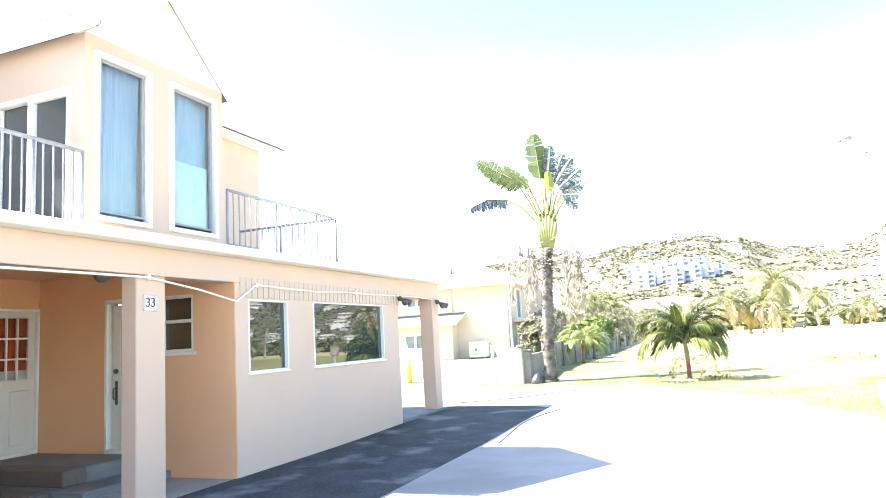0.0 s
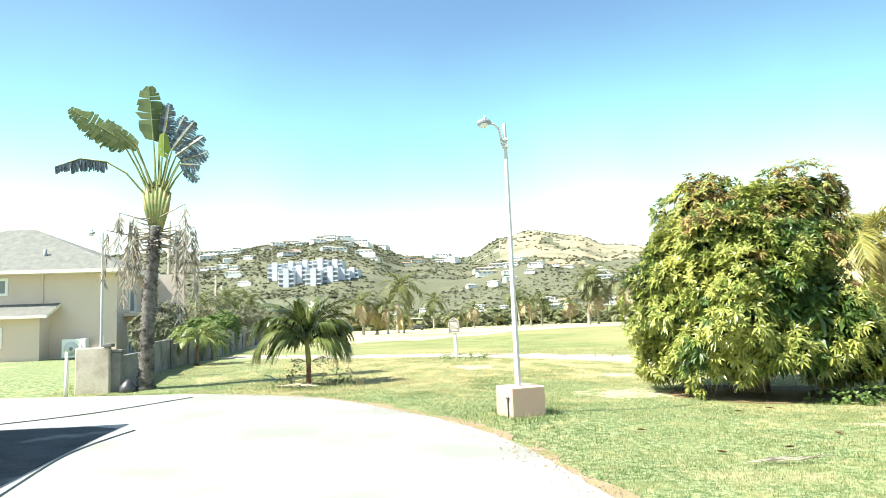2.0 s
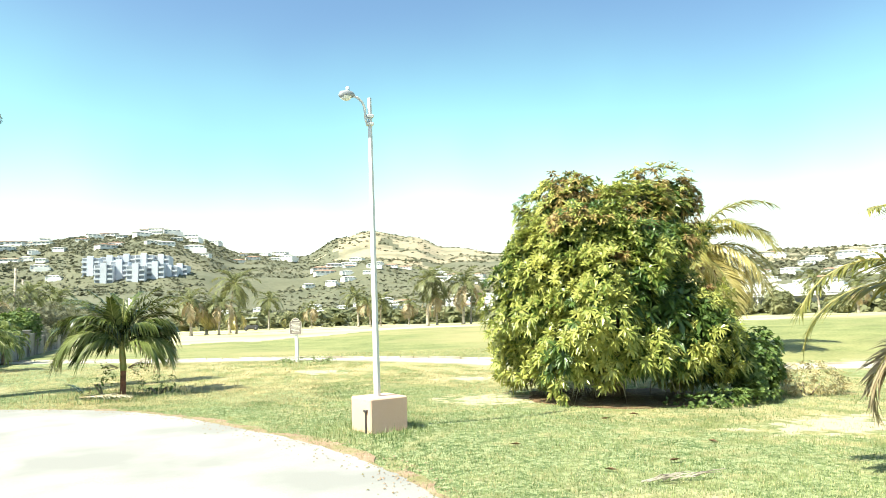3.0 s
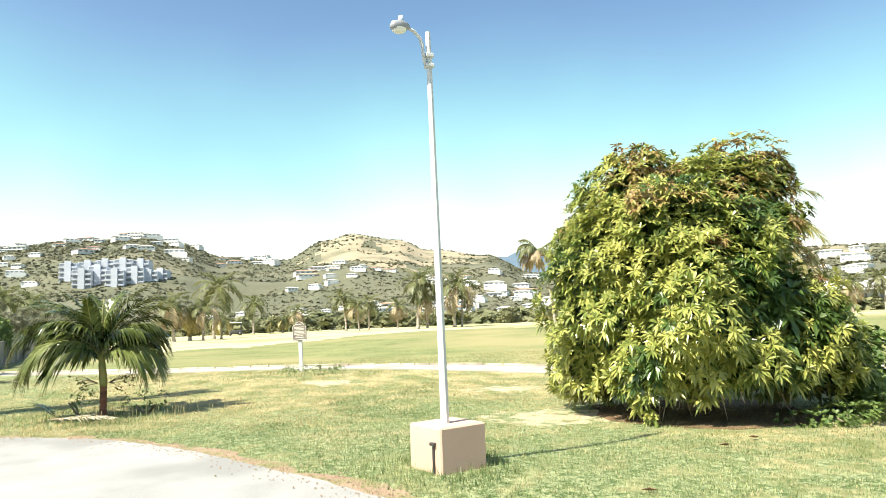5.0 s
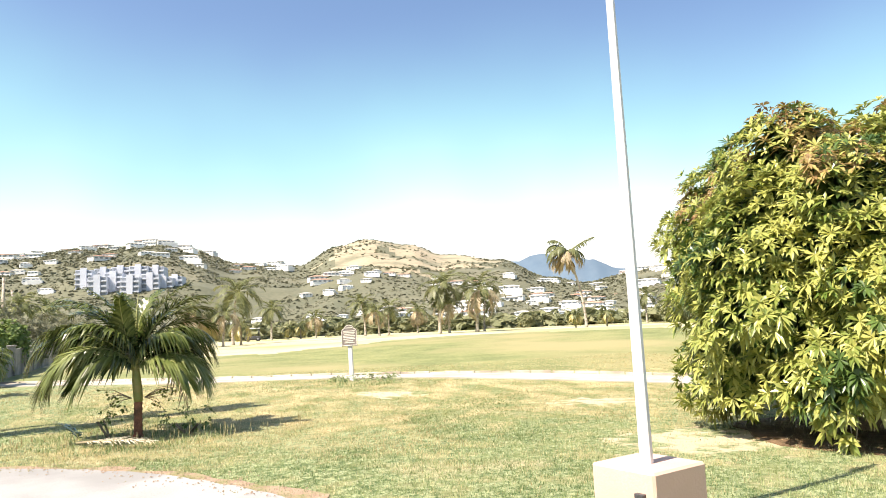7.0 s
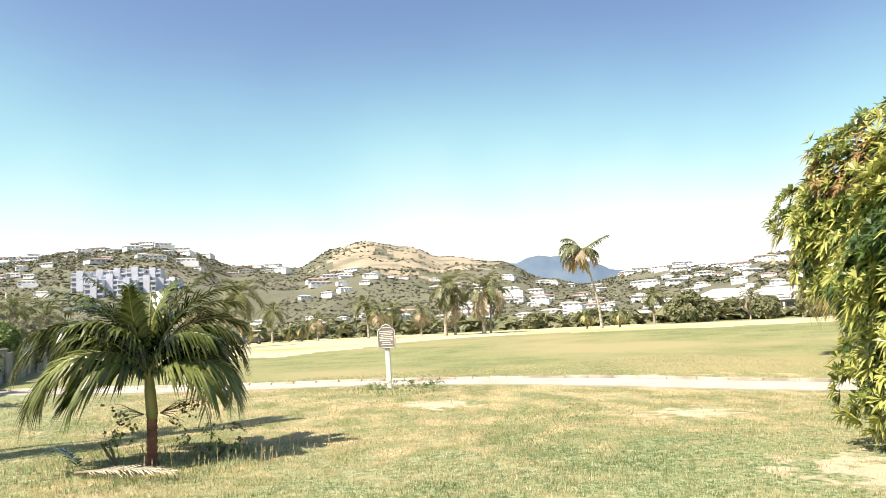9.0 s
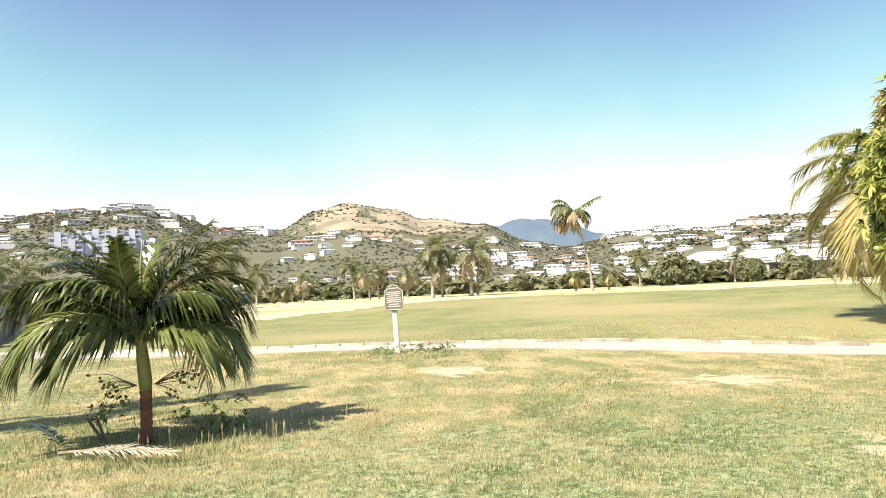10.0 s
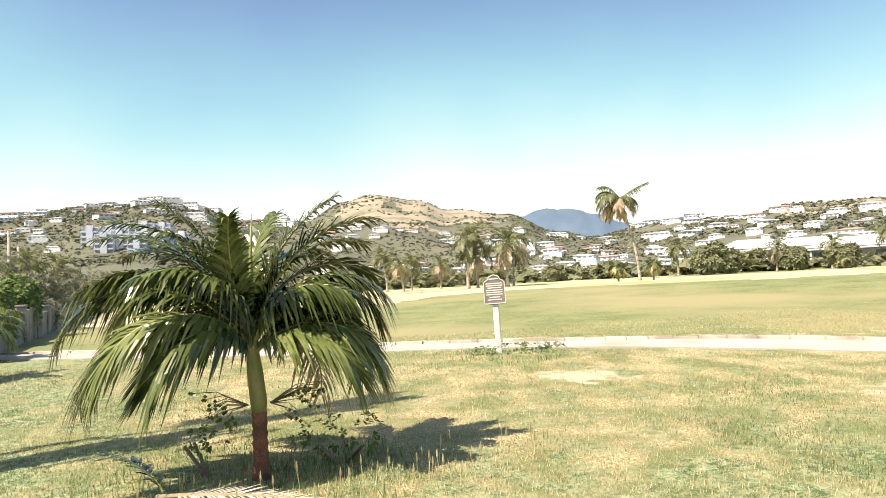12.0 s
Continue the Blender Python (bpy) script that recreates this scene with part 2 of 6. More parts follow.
    "film": glassy("reflective_tinted_glass", (0.028, 0.040, 0.034), 0.015, 1.9, 0.0),
    "glass": glassy("clear_glass", (0.9, 0.95, 0.97), 0.01, 1.5, 1.0),
    "film_dark": glassy("dark_room_glass", (0.07, 0.085, 0.095), 0.03, 1.6, 0.0),
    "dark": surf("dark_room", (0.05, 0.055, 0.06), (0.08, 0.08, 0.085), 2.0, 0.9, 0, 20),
    "curtain": surf("pale_blue_curtain", (0.45, 0.53, 0.66), (0.52, 0.60, 0.72), 3.0, 0.9, 0.1, 60),
    "mint": surf("pale_mint_board", (0.58, 0.70, 0.66), (0.66, 0.77, 0.73), 3.0, 0.8, 0.05, 40, (0.52, 0.66, 0.64), 6.0),
    "redcurtain": surf("red_curtain", (0.50, 0.09, 0.03), (0.60, 0.14, 0.05), 6.0, 0.9, 0.2, 60),
    "blackmark": surf("black_numeral", (0.03, 0.04, 0.06), (0.05, 0.06, 0.08), 5.0, 0.5, 0, 40),
    "yellow": surf("yellow_plastic", (0.75, 0.50, 0.05), (0.80, 0.55, 0.08), 5.0, 0.5, 0, 40),
}



def dry_blend(m, c1, c2, c3):
    """Let the lawn turn to straw where the ground's own dryness says so."""
    n, l = m.node_tree.nodes, m.node_tree.links
    b = n["Principled BSDF"]
    was = b.inputs["Base Color"].links[0].from_socket
    co, at = n.new("ShaderNodeTexCoord"), n.new("ShaderNodeAttribute")
    at.attribute_name = "dryness"
    cols = []
    for scale, detail in ((45.0, 5.0), (1.6, 8.0), (2.4, 8.0)):
        t = n.new("ShaderNodeTexNoise")
        t.inputs["Scale"].default_value, t.inputs["Detail"].default_value = scale, detail
        l.new(co.outputs["Object"], t.inputs["Vector"])
        r = n.new("ShaderNodeMapRange")
        r.inputs["From Min"].default_value, r.inputs["From Max"].default_value = 0.40, 0.60
        l.new(t.outputs["Fac"], r.inputs["Value"])
        cols.append(r.outputs["Result"])

    def mix(fac, a, c):
        x = n.new("ShaderNodeMix")
        x.data_type = "RGBA"
        l.new(fac, x.inputs[0])
        for sock, val in ((x.inputs[6], a), (x.inputs[7], c)):
            if isinstance(val, tuple):
                sock.default_value = (*val, 1)
            else:
                l.new(val, sock)
        return x.outputs[2]

    straw = mix(cols[1], mix(cols[0], c1, c2), c3)
    k = n.new("ShaderNodeMath")
    k.operation = "MULTIPLY_ADD"
    l.new(cols[2], k.inputs[0])
    k.inputs[1].default_value, k.inputs[2].default_value = 0.8, -0.4
    s = n.new("ShaderNodeMath")
    s.operation, s.use_clamp = "ADD", True
    l.new(at.outputs["Fac"], s.inputs[0])
    l.new(k.outputs[0], s.inputs[1])
    l.new(mix(s.outputs[0], was, straw), b.inputs["Base Color"])


dry_blend(M["lawn"], (0.62, 0.50, 0.28), (0.27, 0.22, 0.09), (0.19, 0.205, 0.07))
SPOTS_BARE = ((5.1, 14.2, 1.1, 0.85), (3.3, 20.6, 0.7, 0.4), (8.0, 9.9, 1.5, 0.6), (6.4, 18.2, 0.9, 0.6))


def worn_spots(m, colour):
    """Bare sandy wear in the lawn: ragged ovals given in plan (x, y, half width, half depth)."""
    n, l = m.node_tree.nodes, m.node_tree.links
    b = n["Principled BSDF"]
    co, tx = n.new("ShaderNodeTexCoord"), n.new("ShaderNodeTexNoise")
    tx.inputs["Scale"].default_value, tx.inputs["Detail"].default_value = 3.5, 8.0
    l.new(co.outputs["Object"], tx.inputs["Vector"])
    for x, y, rx, ry in SPOTS_BARE:
        mp, ln, sub, mr, mx = n.new("ShaderNodeMapping"), n.new("ShaderNodeVectorMath"), n.new("ShaderNodeMath"), n.new("ShaderNodeMapRange"), n.new("ShaderNodeMix")
        mp.inputs["Location"].default_value = (-x / rx, -y / ry, 0)
        mp.inputs["Scale"].default_value = (1 / rx, 1 / ry, 0)
        l.new(co.outputs["Object"], mp.inputs["Vector"])
        ln.operation = "LENGTH"
        l.new(mp.outputs[0], ln.inputs[0])
        sub.operation = "MULTIPLY_ADD"
        l.new(tx.outputs["Fac"], sub.inputs[0])
        sub.inputs[1].default_value = 4.5
        l.new(ln.outputs["Value"], sub.inputs[2])
        mr.inputs["From Min"].default_value, mr.inputs["From Max"].default_value = 3.2, 2.75
        l.new(sub.outputs[0], mr.inputs["Value"])
        mx.data_type = "RGBA"
        l.new(mr.outputs["Result"], mx.inputs[0])
        l.new(b.inputs["Base Color"].links[0].from_socket, mx.inputs[6])
        mx.inputs[7].default_value = (*colour, 1)
        l.new(mx.outputs[2], b.inputs["Base Color"])


worn_spots(M["lawn"], (0.55, 0.45, 0.30))


# mesh helpers
class Buf:
    """Vertices and faces of one mesh; each face has a material slot."""

    def __init__(self):
        self.v, self.f, self.m = [], [], []

    def add(self, verts, faces, slot=0):
        k = len(self.v)
        self.v.extend(verts)
        self.f.extend([tuple(k + i for i in f) for f in faces])
        self.m.extend([slot] * len(faces))

    def box(self, x0, x1, y0, y1, z0, z1, slot=0, b=0.0):
        """A box, its edges chamfered by b."""
        bm = bmesh.new()
        bmesh.ops.create_cube(bm, size=1.0)
        for v in bm.verts:
            v.co = ((x0 + x1) / 2 + v.co.x * (x1 - x0), (y0 + y1) / 2 + v.co.y * (y1 - y0), (z0 + z1) / 2 + v.co.z * (z1 - z0))
        if b:
            bmesh.ops.bevel(bm, geom=bm.edges[:], offset=b, segments=1, affect="EDGES")
        bm.verts.index_update()
        self.add([tuple(v.co) for v in bm.verts], [[v.index for v in f.verts] for f in bm.faces], slot)
        bm.free()

    def tube(self, points, radii, sides=8, slot=0, cap=True):
        pts = [Vector(p) for p in points]
        rings, faces = [], []
        side = None
        for i, p in enumerate(pts):
            d = (pts[min(i + 1, len(pts) - 1)] - pts[max(i - 1, 0)]).normalized()
            if side is None:
                side = d.orthogonal().normalized()
            side = (side - d * side.dot(d)).normalized()
            up = d.cross(side)
            r = radii[i] if isinstance(radii, (list, tuple)) else radii
            for k in range(sides):
                a = 2 * math.pi * k / sides
                rings.append(tuple(p + (side * math.cos(a) + up * math.sin(a)) * r))
        for i in range(len(pts) - 1):
            for k in range(sides):
                a, b = i * sides + k, i * sides + (k + 1) % sides
                faces.append((a, b, b + sides, a + sides))
        if cap:
            faces.append(tuple(range(sides))[::-1])
            faces.append(tuple((len(pts) - 1) * sides + k for k in range(sides)))
        self.add(rings, faces, slot)

    def ob(self, name, mats, parent=None, label="", smooth=False):
        me = bpy.data.meshes.new(name)
        me.from_pydata([tuple(v) for v in self.v], [], self.f)
        for m in mats if isinstance(mats, (list, tuple)) else [mats]:
            me.materials.append(m)
        if any(self.m):
            me.polygons.foreach_set("material_index", self.m)
        if smooth:
            me.polygons.foreach_set("use_smooth", [True] * len(me.polygons))
        me.update()
        o = new(name, me)
        o.parent = parent
        if label:
            o["label"] = label
        return o


def thing(name, label, category, at=(0, 0, 0), group="", kind=""):
    """The empty of a thing of several parts."""
    o = new(name)
    o.location = at
    o.empty_display_size = 0.2
    return tagged(o, label, category, group, kind)


def block(name, x0, x1, y0, y1, z0, z1, m, parent=None, b=0.008, label=""):
    k = Buf()
    k.box(x0, x1, y0, y1, z0, z1, 0, b)
    return k.ob(name, m, parent, label)


def rod(name, points, radii, m, parent=None, sides=8, label=""):
    k = Buf()
    k.tube(points, radii, sides)
    return k.ob(name, m, parent, label, True)


def smooth(a, b, x):
    t = min(1.0, max(0.0, (x - a) / (b - a)))
    return t * t * (3 - 2 * t)


# lie of the land
def bell(a, mid, wide):
    return math.exp(-(((a - mid) / wide) ** 2))


def eased(table, a):
    """A value read from a short table of (place, value), eased between its rows."""
    if a <= table[0][0]:
        return table[0][1]
    for (a0, v0), (a1, v1) in zip(table, table[1:]):
        if a <= a1:
            return v0 + (v1 - v0) * smooth(a0, a1, a)
    return table[-1][1]


CREST = ((-40, 0.080), (-11.2, 0.103), (-5.6, 0.1155), (-1.4, 0.124), (1.5, 0.111), (4.8, 0.091), (9.6, 0.088), (12.8, 0.113), (15.3, 0.122), (18.6, 0.115), (21.6, 0.0955), (26.0, 0.0865), (30.2, 0.058), (33.0, 0.048), (36.6, 0.058), (39.0, 0.064), (44.3, 0.060), (47.4, 0.0735), (51.0, 0.0725), (60.0, 0.066))


def skyline(a):
    """Slope up to the ridge of the hills, by the compass angle in degrees from +y towards +x."""
    return eased(CREST, a) * (1 - smooth(75, 120, abs(a)))


def ridge(a):
    return 620 + 160 * bell(a, 17, 9) - 160 * smooth(34, 44, a)


def land(x, y):
    """Height of the ground."""
    dx, dy = x, y - 8.0
    r = math.hypot(dx, dy)
    z = 0.05 * smooth(8, 12, y) + 0.24 * smooth(18.6, 23, y)
    z -= 0.022 * min(14.0, max(0.0, x - 2.5)) * smooth(-4, 4, y)
    z -= 0.25 * smooth(19, 36, y) * smooth(-5, -9, x)
    z += 0.05 * bell(math.hypot(x - 2.4, y - 11.6), 0, 1.2)
    if r > 14:
        a = math.degrees(math.atan2(dx, dy))
        view = 1 - smooth(70, 110, abs(a - 22))
        near = smooth(14, 42, r)
        crest = 0.30 + 0.34 * smooth(6, 24, a)
        z = z * (1 - near) + near * (crest * view * (1 - 0.75 * smooth(48, 85, r)))
        z -= 0.15 * smooth(85, 125, r)
        if r > 120:
            rr = ridge(a)
            top = skyline(a) * rr
            n = noise.fractal(Vector((x / 90, y / 90, 3.0)), 0.8, 2.0, 4)
            t = (r - 120) / (rr - 120)
            if t < 1:
                z += top * (0.3 * t + 0.7 * smooth(0.15, 1, t)) + n * 7 * min(1, t * 3) * (1 - t) ** 0.5
            else:
                z += top * (1 - smooth(1.0, 2.4, t)) + n * 2 * max(0, 1 - (t - 1) * 3)
    return z


# ground: one sheet out to the horizon, finest where the walk goes
def make_ground():
    angles = []
    a = -180.0
    while a < 180.0 - 1e-6:
        angles.append(a)
        a += 0.5 if -36 <= a < 74 else (2.0 if -60 <= a < 100 else 6.0)
    radii = [0.0]
    r = 0.35
    while r < 4200:
        radii.append(r)
        r += 0.32 if r < 16 else (max(0.4, r * 0.032) if r < 130 else r * 0.028)
    verts, faces, slots = [(0.0, 8.0, land(0, 8.0))], [], []
    n = len(angles)
    for r in radii[1:]:
        for a in angles:
            x, y = r * math.sin(radians(a)), 8.0 + r * math.cos(radians(a))
            bump = 0.02 * noise.noise(Vector((x * 0.8, y * 0.8, 0))) if r < 60 else 0.0
            verts.append((x, y, land(x, y) + bump))

    def kind(x, y, r, a):
        w = noise.noise(Vector((x * 0.06, y * 0.06, 5))) + 0.4 * noise.noise(Vector((x * 0.3, y * 0.3, 9)))
        across = (x - 3.4) * 0.48 + (y - 23.9) * 0.88
        if r > 125:
            up = r / ridge(a)
            f = noise.noise(Vector((x * 0.012, y * 0.012, 1)))
            dry = bell(a, 18.5, 8.0) * smooth(0.52, 0.74, up + 0.14 * f) + bell(a, 51, 5) * smooth(0.6, 0.7, up + 0.15 * f)
            return 4 if dry + 0.4 * noise.noise(Vector((x * 0.035, y * 0.035, 7))) + 0.25 * noise.noise(Vector((x * 0.11, y * 0.11, 8))) > 0.5 else 3
        if across > 1.6 and x > -5.2 - 0.03 * y:
            edge = 34 + 9 * smooth(4, 26, a) + 4 * w
            if r > edge:
                return 2 if noise.noise(Vector((x * 0.03, y * 0.05, 2))) > -0.25 or r < edge + 7 else 1
            return 1
        return 0

    for i in range(len(radii) - 1):
        for k in range(n):
            k2 = (k + 1) % n
            if i == 0:
                faces.append((0, 1 + k2, 1 + k))
            else:
                p, q = 1 + (i - 1) * n, 1 + i * n
                faces.append((p + k, p + k2, q + k2, q + k))
            rr = (radii[i] + radii[i + 1]) / 2
            am = angles[k]
            slots.append(kind(rr * math.sin(radians(am)), 8 + rr * math.cos(radians(am)), rr, am))
    me = bpy.data.meshes.new("ground")
    me.from_pydata(verts, [], faces)
    for key in ("lawn", "fairway", "dry", "scrub", "dryhill", "straw"):
        me.materials.append(M[key])
    me.polygons.foreach_set("material_index", slots)
    me.polygons.foreach_set("use_smooth", [True] * len(faces))
    me.update()
    dry = me.attributes.new("dryness", "FLOAT", "POINT")
    for i, (x, y, z) in enumerate(verts):
        wob = noise.noise(Vector((x * 0.25, y * 0.25, 3))) if abs(x) < 60 and abs(y) < 60 else 0.0
        dry.data[i].value = 0.85 * smooth(14.5, 19.5, y + 3.0 * wob) * smooth(-4.2, -1.0, x + 1.5 * wob) + 0.7 * smooth(5, 8, x + 2 * wob) * smooth(19, 13, y)
    g = new("ground", me)
    g.data.flip_normals()
    return tagged(g, "sunlit lawn, mown fairway and scrubby hills under open sky", "ground", kind="structure")


make_ground()


def curve_points(ctrl, steps=8):
    """A smooth line through a few plan points."""
    out = []
    for i in range(len(ctrl) - 1):
        p0, p1, p2, p3 = (Vector(ctrl[max(0, min(len(ctrl) - 1, i + k))]) for k in (-1, 0, 1, 2))
        for s in range(steps):
            t = s / steps
            out.append(0.5 * (2 * p1 + (p2 - p0) * t + (2 * p0 - 5 * p1 + 4 * p2 - p3) * t * t + (3 * p1 - p0 - 3 * p2 + p3) * t ** 3))
    out.append(Vector(ctrl[-1]))
    return out


def inside(poly, x, y):
    hit = False
    for i in range(len(poly)):
        (x0, y0), (x1, y1) = poly[i - 1], poly[i]
        if (y0 > y) != (y1 > y) and x < (x1 - x0) * (y - y0) / (y1 - y0) + x0:
            hit = not hit
    return hit


def sheet(name, poly, lift, thick, m, label, category, step=0.5, kind="structure"):
    """A slab with a free outline that follows the lie of the land, with a real edge."""
    bm = bmesh.new()
    loop = [bm.verts.new((p[0], p[1], 0)) for p in poly]
    bm.faces.new(loop)
    xs, ys = [p[0] for p in poly], [p[1] for p in poly]
    for axis, lo, hi in ((0, min(xs), max(xs)), (1, min(ys), max(ys))):
        c = lo + step
        while c < hi:
            co, no = [0, 0, 0], [0, 0, 0]
            co[axis], no[axis] = c, 1
            bmesh.ops.bisect_plane(bm, geom=bm.verts[:] + bm.edges[:] + bm.faces[:], plane_co=co, plane_no=no)
            c += step
    bmesh.ops.recalc_face_normals(bm, faces=bm.faces[:])
    if sum(f.normal.z for f in bm.faces) < 0:
        bmesh.ops.reverse_faces(bm, faces=bm.faces[:])
    top = bm.faces[:]
    ext = bmesh.ops.extrude_face_region(bm, geom=top)
    low = {v for v in ext["geom"] if isinstance(v, bmesh.types.BMVert)}
    for v in bm.verts:
        z = land(v.co.x, v.co.y) + lift
        v.co.z = z - thick if v in low else z
    bmesh.ops.recalc_face_normals(bm, faces=bm.faces[:])
    me = bpy.data.meshes.new(name)
    bm.to_mesh(me)
    bm.free()
    me.materials.append(m)
    o = new(name, me)
    return tagged(o, label, category, kind=kind)


# driveway: round sweep in front of the house
EDGE = curve_points([(2.6, -14), (2.3, -4), (2.05, 4), (1.95, 8.2), (1.75, 9.9), (1.05, 11.9), (-0.05, 14.4), (-1.3, 16.0), (-3.3, 17.3), (-5.6, 18.0), (-10.5, 19.3), (-16, 20.8)], 14)
jit = random.Random(4)
DRIVE = [(p.x + jit.uniform(-0.02, 0.02), p.y + jit.uniform(-0.02, 0.02)) for p in EDGE] + [(-16, -14)]
sheet("driveway", DRIVE, 0.03, 0.12, M["drive"], "pale worn concrete driveway with a curved outer edge", "driveway", 0.6)
# slab's cast shadow deepened by a dark sheet cut to its edge
SHADE_BAY = [(-5.5, -8), (-3.32, -8), (-3.30, 5), (-3.32, 12.5), (-3.8, 12.85), (-5.7, 13.0), (-5.46, 12.4)]
sheet("driveway_stained_bay", SHADE_BAY, 0.036, 0.02, M["shade_bay"], "dark mottled concrete bay holding the house's painted shadow", "driveway", 0.6)
for pts in (((-5.6, 13.6), (-4.4, 14.6), (-3.2, 16.6)), ((-3.0, 12.2), (-3.25, 10.6), (-3.1, 8.6))):
    k = Buf()
    k.tube([(x, y, land(x, y) + 0.031) for x, y in [(p.x, p.y) for p in curve_points(pts, 8)]], 0.016, 5)
    tagged(k.ob("expansion_joint", M["metal_dark"]), "dark tar-filled joint line across the concrete drive", "joint", kind="structure")

# earth verge along the drive's edge
rim = [p for p in EDGE if 5 < p.y < 17.2 and p.x > -4]
outer = [(p.x + 0.14 + 0.24 * noise.noise(Vector((p.x * 1.3, p.y * 1.3, 0))) + jit.uniform(0, 0.07), p.y + 0.11 + jit.uniform(-0.02, 0.06)) for p in rim]
sheet("earth_verge", [(p.x - 0.1, p.y - 0.05) for p in rim] + outer[::-1], 0.012, 0.03, M["earth"], "thin strip of bare reddish earth along the drive", "ground", 0.6)


def blob(cx, cy, rx, ry, seed, n=36, rough=0.25):
    out = []
    for i in range(n):
        a = 2 * math.pi * i / n
        k = 1 + rough * noise.noise(Vector((math.cos(a) * 1.6, math.sin(a) * 1.6, seed)))+ 0.5 * rough * noise.noise(Vector((math.cos(a) * 6, math.sin(a) * 6, seed)))
        out.append((cx + rx * k * math.cos(a), cy + ry * k * math.sin(a)))
    return out


sheet("leaf_litter", blob(7.2, 13.5, 1.6, 1.5, 2.0), 0.014, 0.03, M["litter"], "brown leaf litter under the mango tree", "ground", 0.6)
# cart path with a low kerb on its far side
LINE = curve_points([(-9, 32.5), (-3.5, 28.6), (0.0, 25.7), (3.6, 23.75), (6.2, 22.3), (10.0, 20.1), (16, 16.6), (26, 10.5), (40, 2)], 6)


def offset(line, d):
    out = []
    for i, p in enumerate(line):
        q = line[min(i + 1, len(line) - 1)] - line[max(i - 1, 0)]
        q.normalize()
        out.append((p.x - q.y * d, p.y + q.x * d))
    return out


sheet("cart_path", offset(LINE, -0.5) + offset(LINE, 0.55)[::-1], 0.02, 0.1, M["path"], "narrow pale concrete cart path crossing the lawn", "path", 0.8)
kerb = thing("kerb", "low broken concrete kerb along the cart path", "kerb", kind="structure")
far_side = curve_points([(p[0], p[1]) for p in offset(LINE, 0.78)[::3]], 4)
for i in range(len(far_side) - 1):
    p, q = far_side[i], far_side[i + 1]
    d = (q - p)
    nrm = Vector((-d.y, d.x)).normalized() * 0.08
    s = 0.03 + 0.02 * noise.noise(Vector((i * 0.7, 0, 0)))
    k = Buf()
    a, b = p + d * s, q - d * s
    z0, z1 = land(a.x, a.y), land(b.x, b.y)
    h = 0.05 + 0.03 * noise.noise(Vector((i * 1.3, 4, 0)))
    k.add([(a.x - nrm.x, a.y - nrm.y, z0 - 0.05), (a.x + nrm.x, a.y + nrm.y, z0 - 0.05), (b.x + nrm.x, b.y + nrm.y, z1 - 0.05), (b.x - nrm.x, b.y - nrm.y, z1 - 0.05),
           (a.x - nrm.x * 0.8, a.y - nrm.y * 0.8, z0 + h), (a.x + nrm.x * 0.8, a.y + nrm.y * 0.8, z0 + h), (b.x + nrm.x * 0.8, b.y + nrm.y * 0.8, z1 + h), (b.x - nrm.x * 0.8, b.y - nrm.y * 0.8, z1 + h)],
          [(0, 1, 2, 3), (4, 7, 6, 5), (0, 4, 5, 1), (1, 5, 6, 2), (2, 6, 7, 3), (3, 7, 4, 0)])
    k.ob("kerb_stone", M["kerb"], kerb)

# far mountains; distance haze is put into their blue-grey colour
PEAKS = ((18, 0.0), (24, 0.070), (27.5, 0.084), (29.6, 0.0925), (31.8, 0.089), (33.5, 0.081), (35.8, 0.065), (39, 0.050), (46, 0.0))
k = Buf()
N = 60
for i in range(N + 1):
    a = 18 + 28 * i / N
    h = 1.5 + 3600 * (eased(PEAKS, a) + 0.0025 * noise.noise(Vector((a * 1.1, 0, 0))))
    for r, z in ((3300, -5.0), (3600, h), (4000, -5.0)):
        k.v.append((r * math.sin(radians(a)), 8 + r * math.cos(radians(a)), z))
for i in range(N):
    for j in range(2):
        p = i * 3 + j
        k.f.append((p, p + 3, p + 4, p + 1))
        k.m.append(0)
tagged(k.ob("mountain_backdrop", M["mountain"], smooth=True), "mountain range far beyond the hills, distance haze painted blue", "mountain", kind="structure")


# palms
def frond(length, rise, curl, leaflets, leaf_len, leaf_w, rng, hang=0.6, twist=0.0, keel=0.25, segs=12, sweep=0.0, mess=0.15):
    """One feather leaf, growing along +x from the origin: a stalk (slot 0) and its leaflets (slot 1)."""
    k = Buf()
    pts, tan = [Vector((0, 0, 0))], []
    pitch = rise
    for i in range(segs):
        d = Vector((math.cos(pitch), 0.10 * twist * math.sin(i * 0.5), math.sin(pitch))).normalized()
        tan.append(d)
        pts.append(pts[-1] + d * (length / segs))
        pitch -= curl / segs * (0.6 + 0.8 * i / segs)
    tan.append(tan[-1])
    k.tube(pts, [0.02 * length / 1.8 * (1 - 0.85 * i / segs) + 0.002 for i in range(segs + 1)], 5, 0, False)
    for j in range(leaflets):
        s = 0.14 + 0.86 * (j + rng.random() * 0.6) / leaflets
        u = s * segs
        i = min(segs - 1, int(u))
        p = pts[i].lerp(pts[i + 1], u - i)
        t = tan[i]
        side0 = Vector((0, 1, 0))
        up = t.cross(side0) * -1
        if up.z < 0:
            up = -up
        env = min(1.0, 0.45 + 2.2 * (s - 0.1)) * (1.0 - 0.55 * max(0, s - 0.55) / 0.45)
        for sg in (-1, 1):
            ll = leaf_len * env * rng.uniform(0.82, 1.1)
            fwd = 0.45 + sweep + 0.55 * s + rng.uniform(-mess, mess)
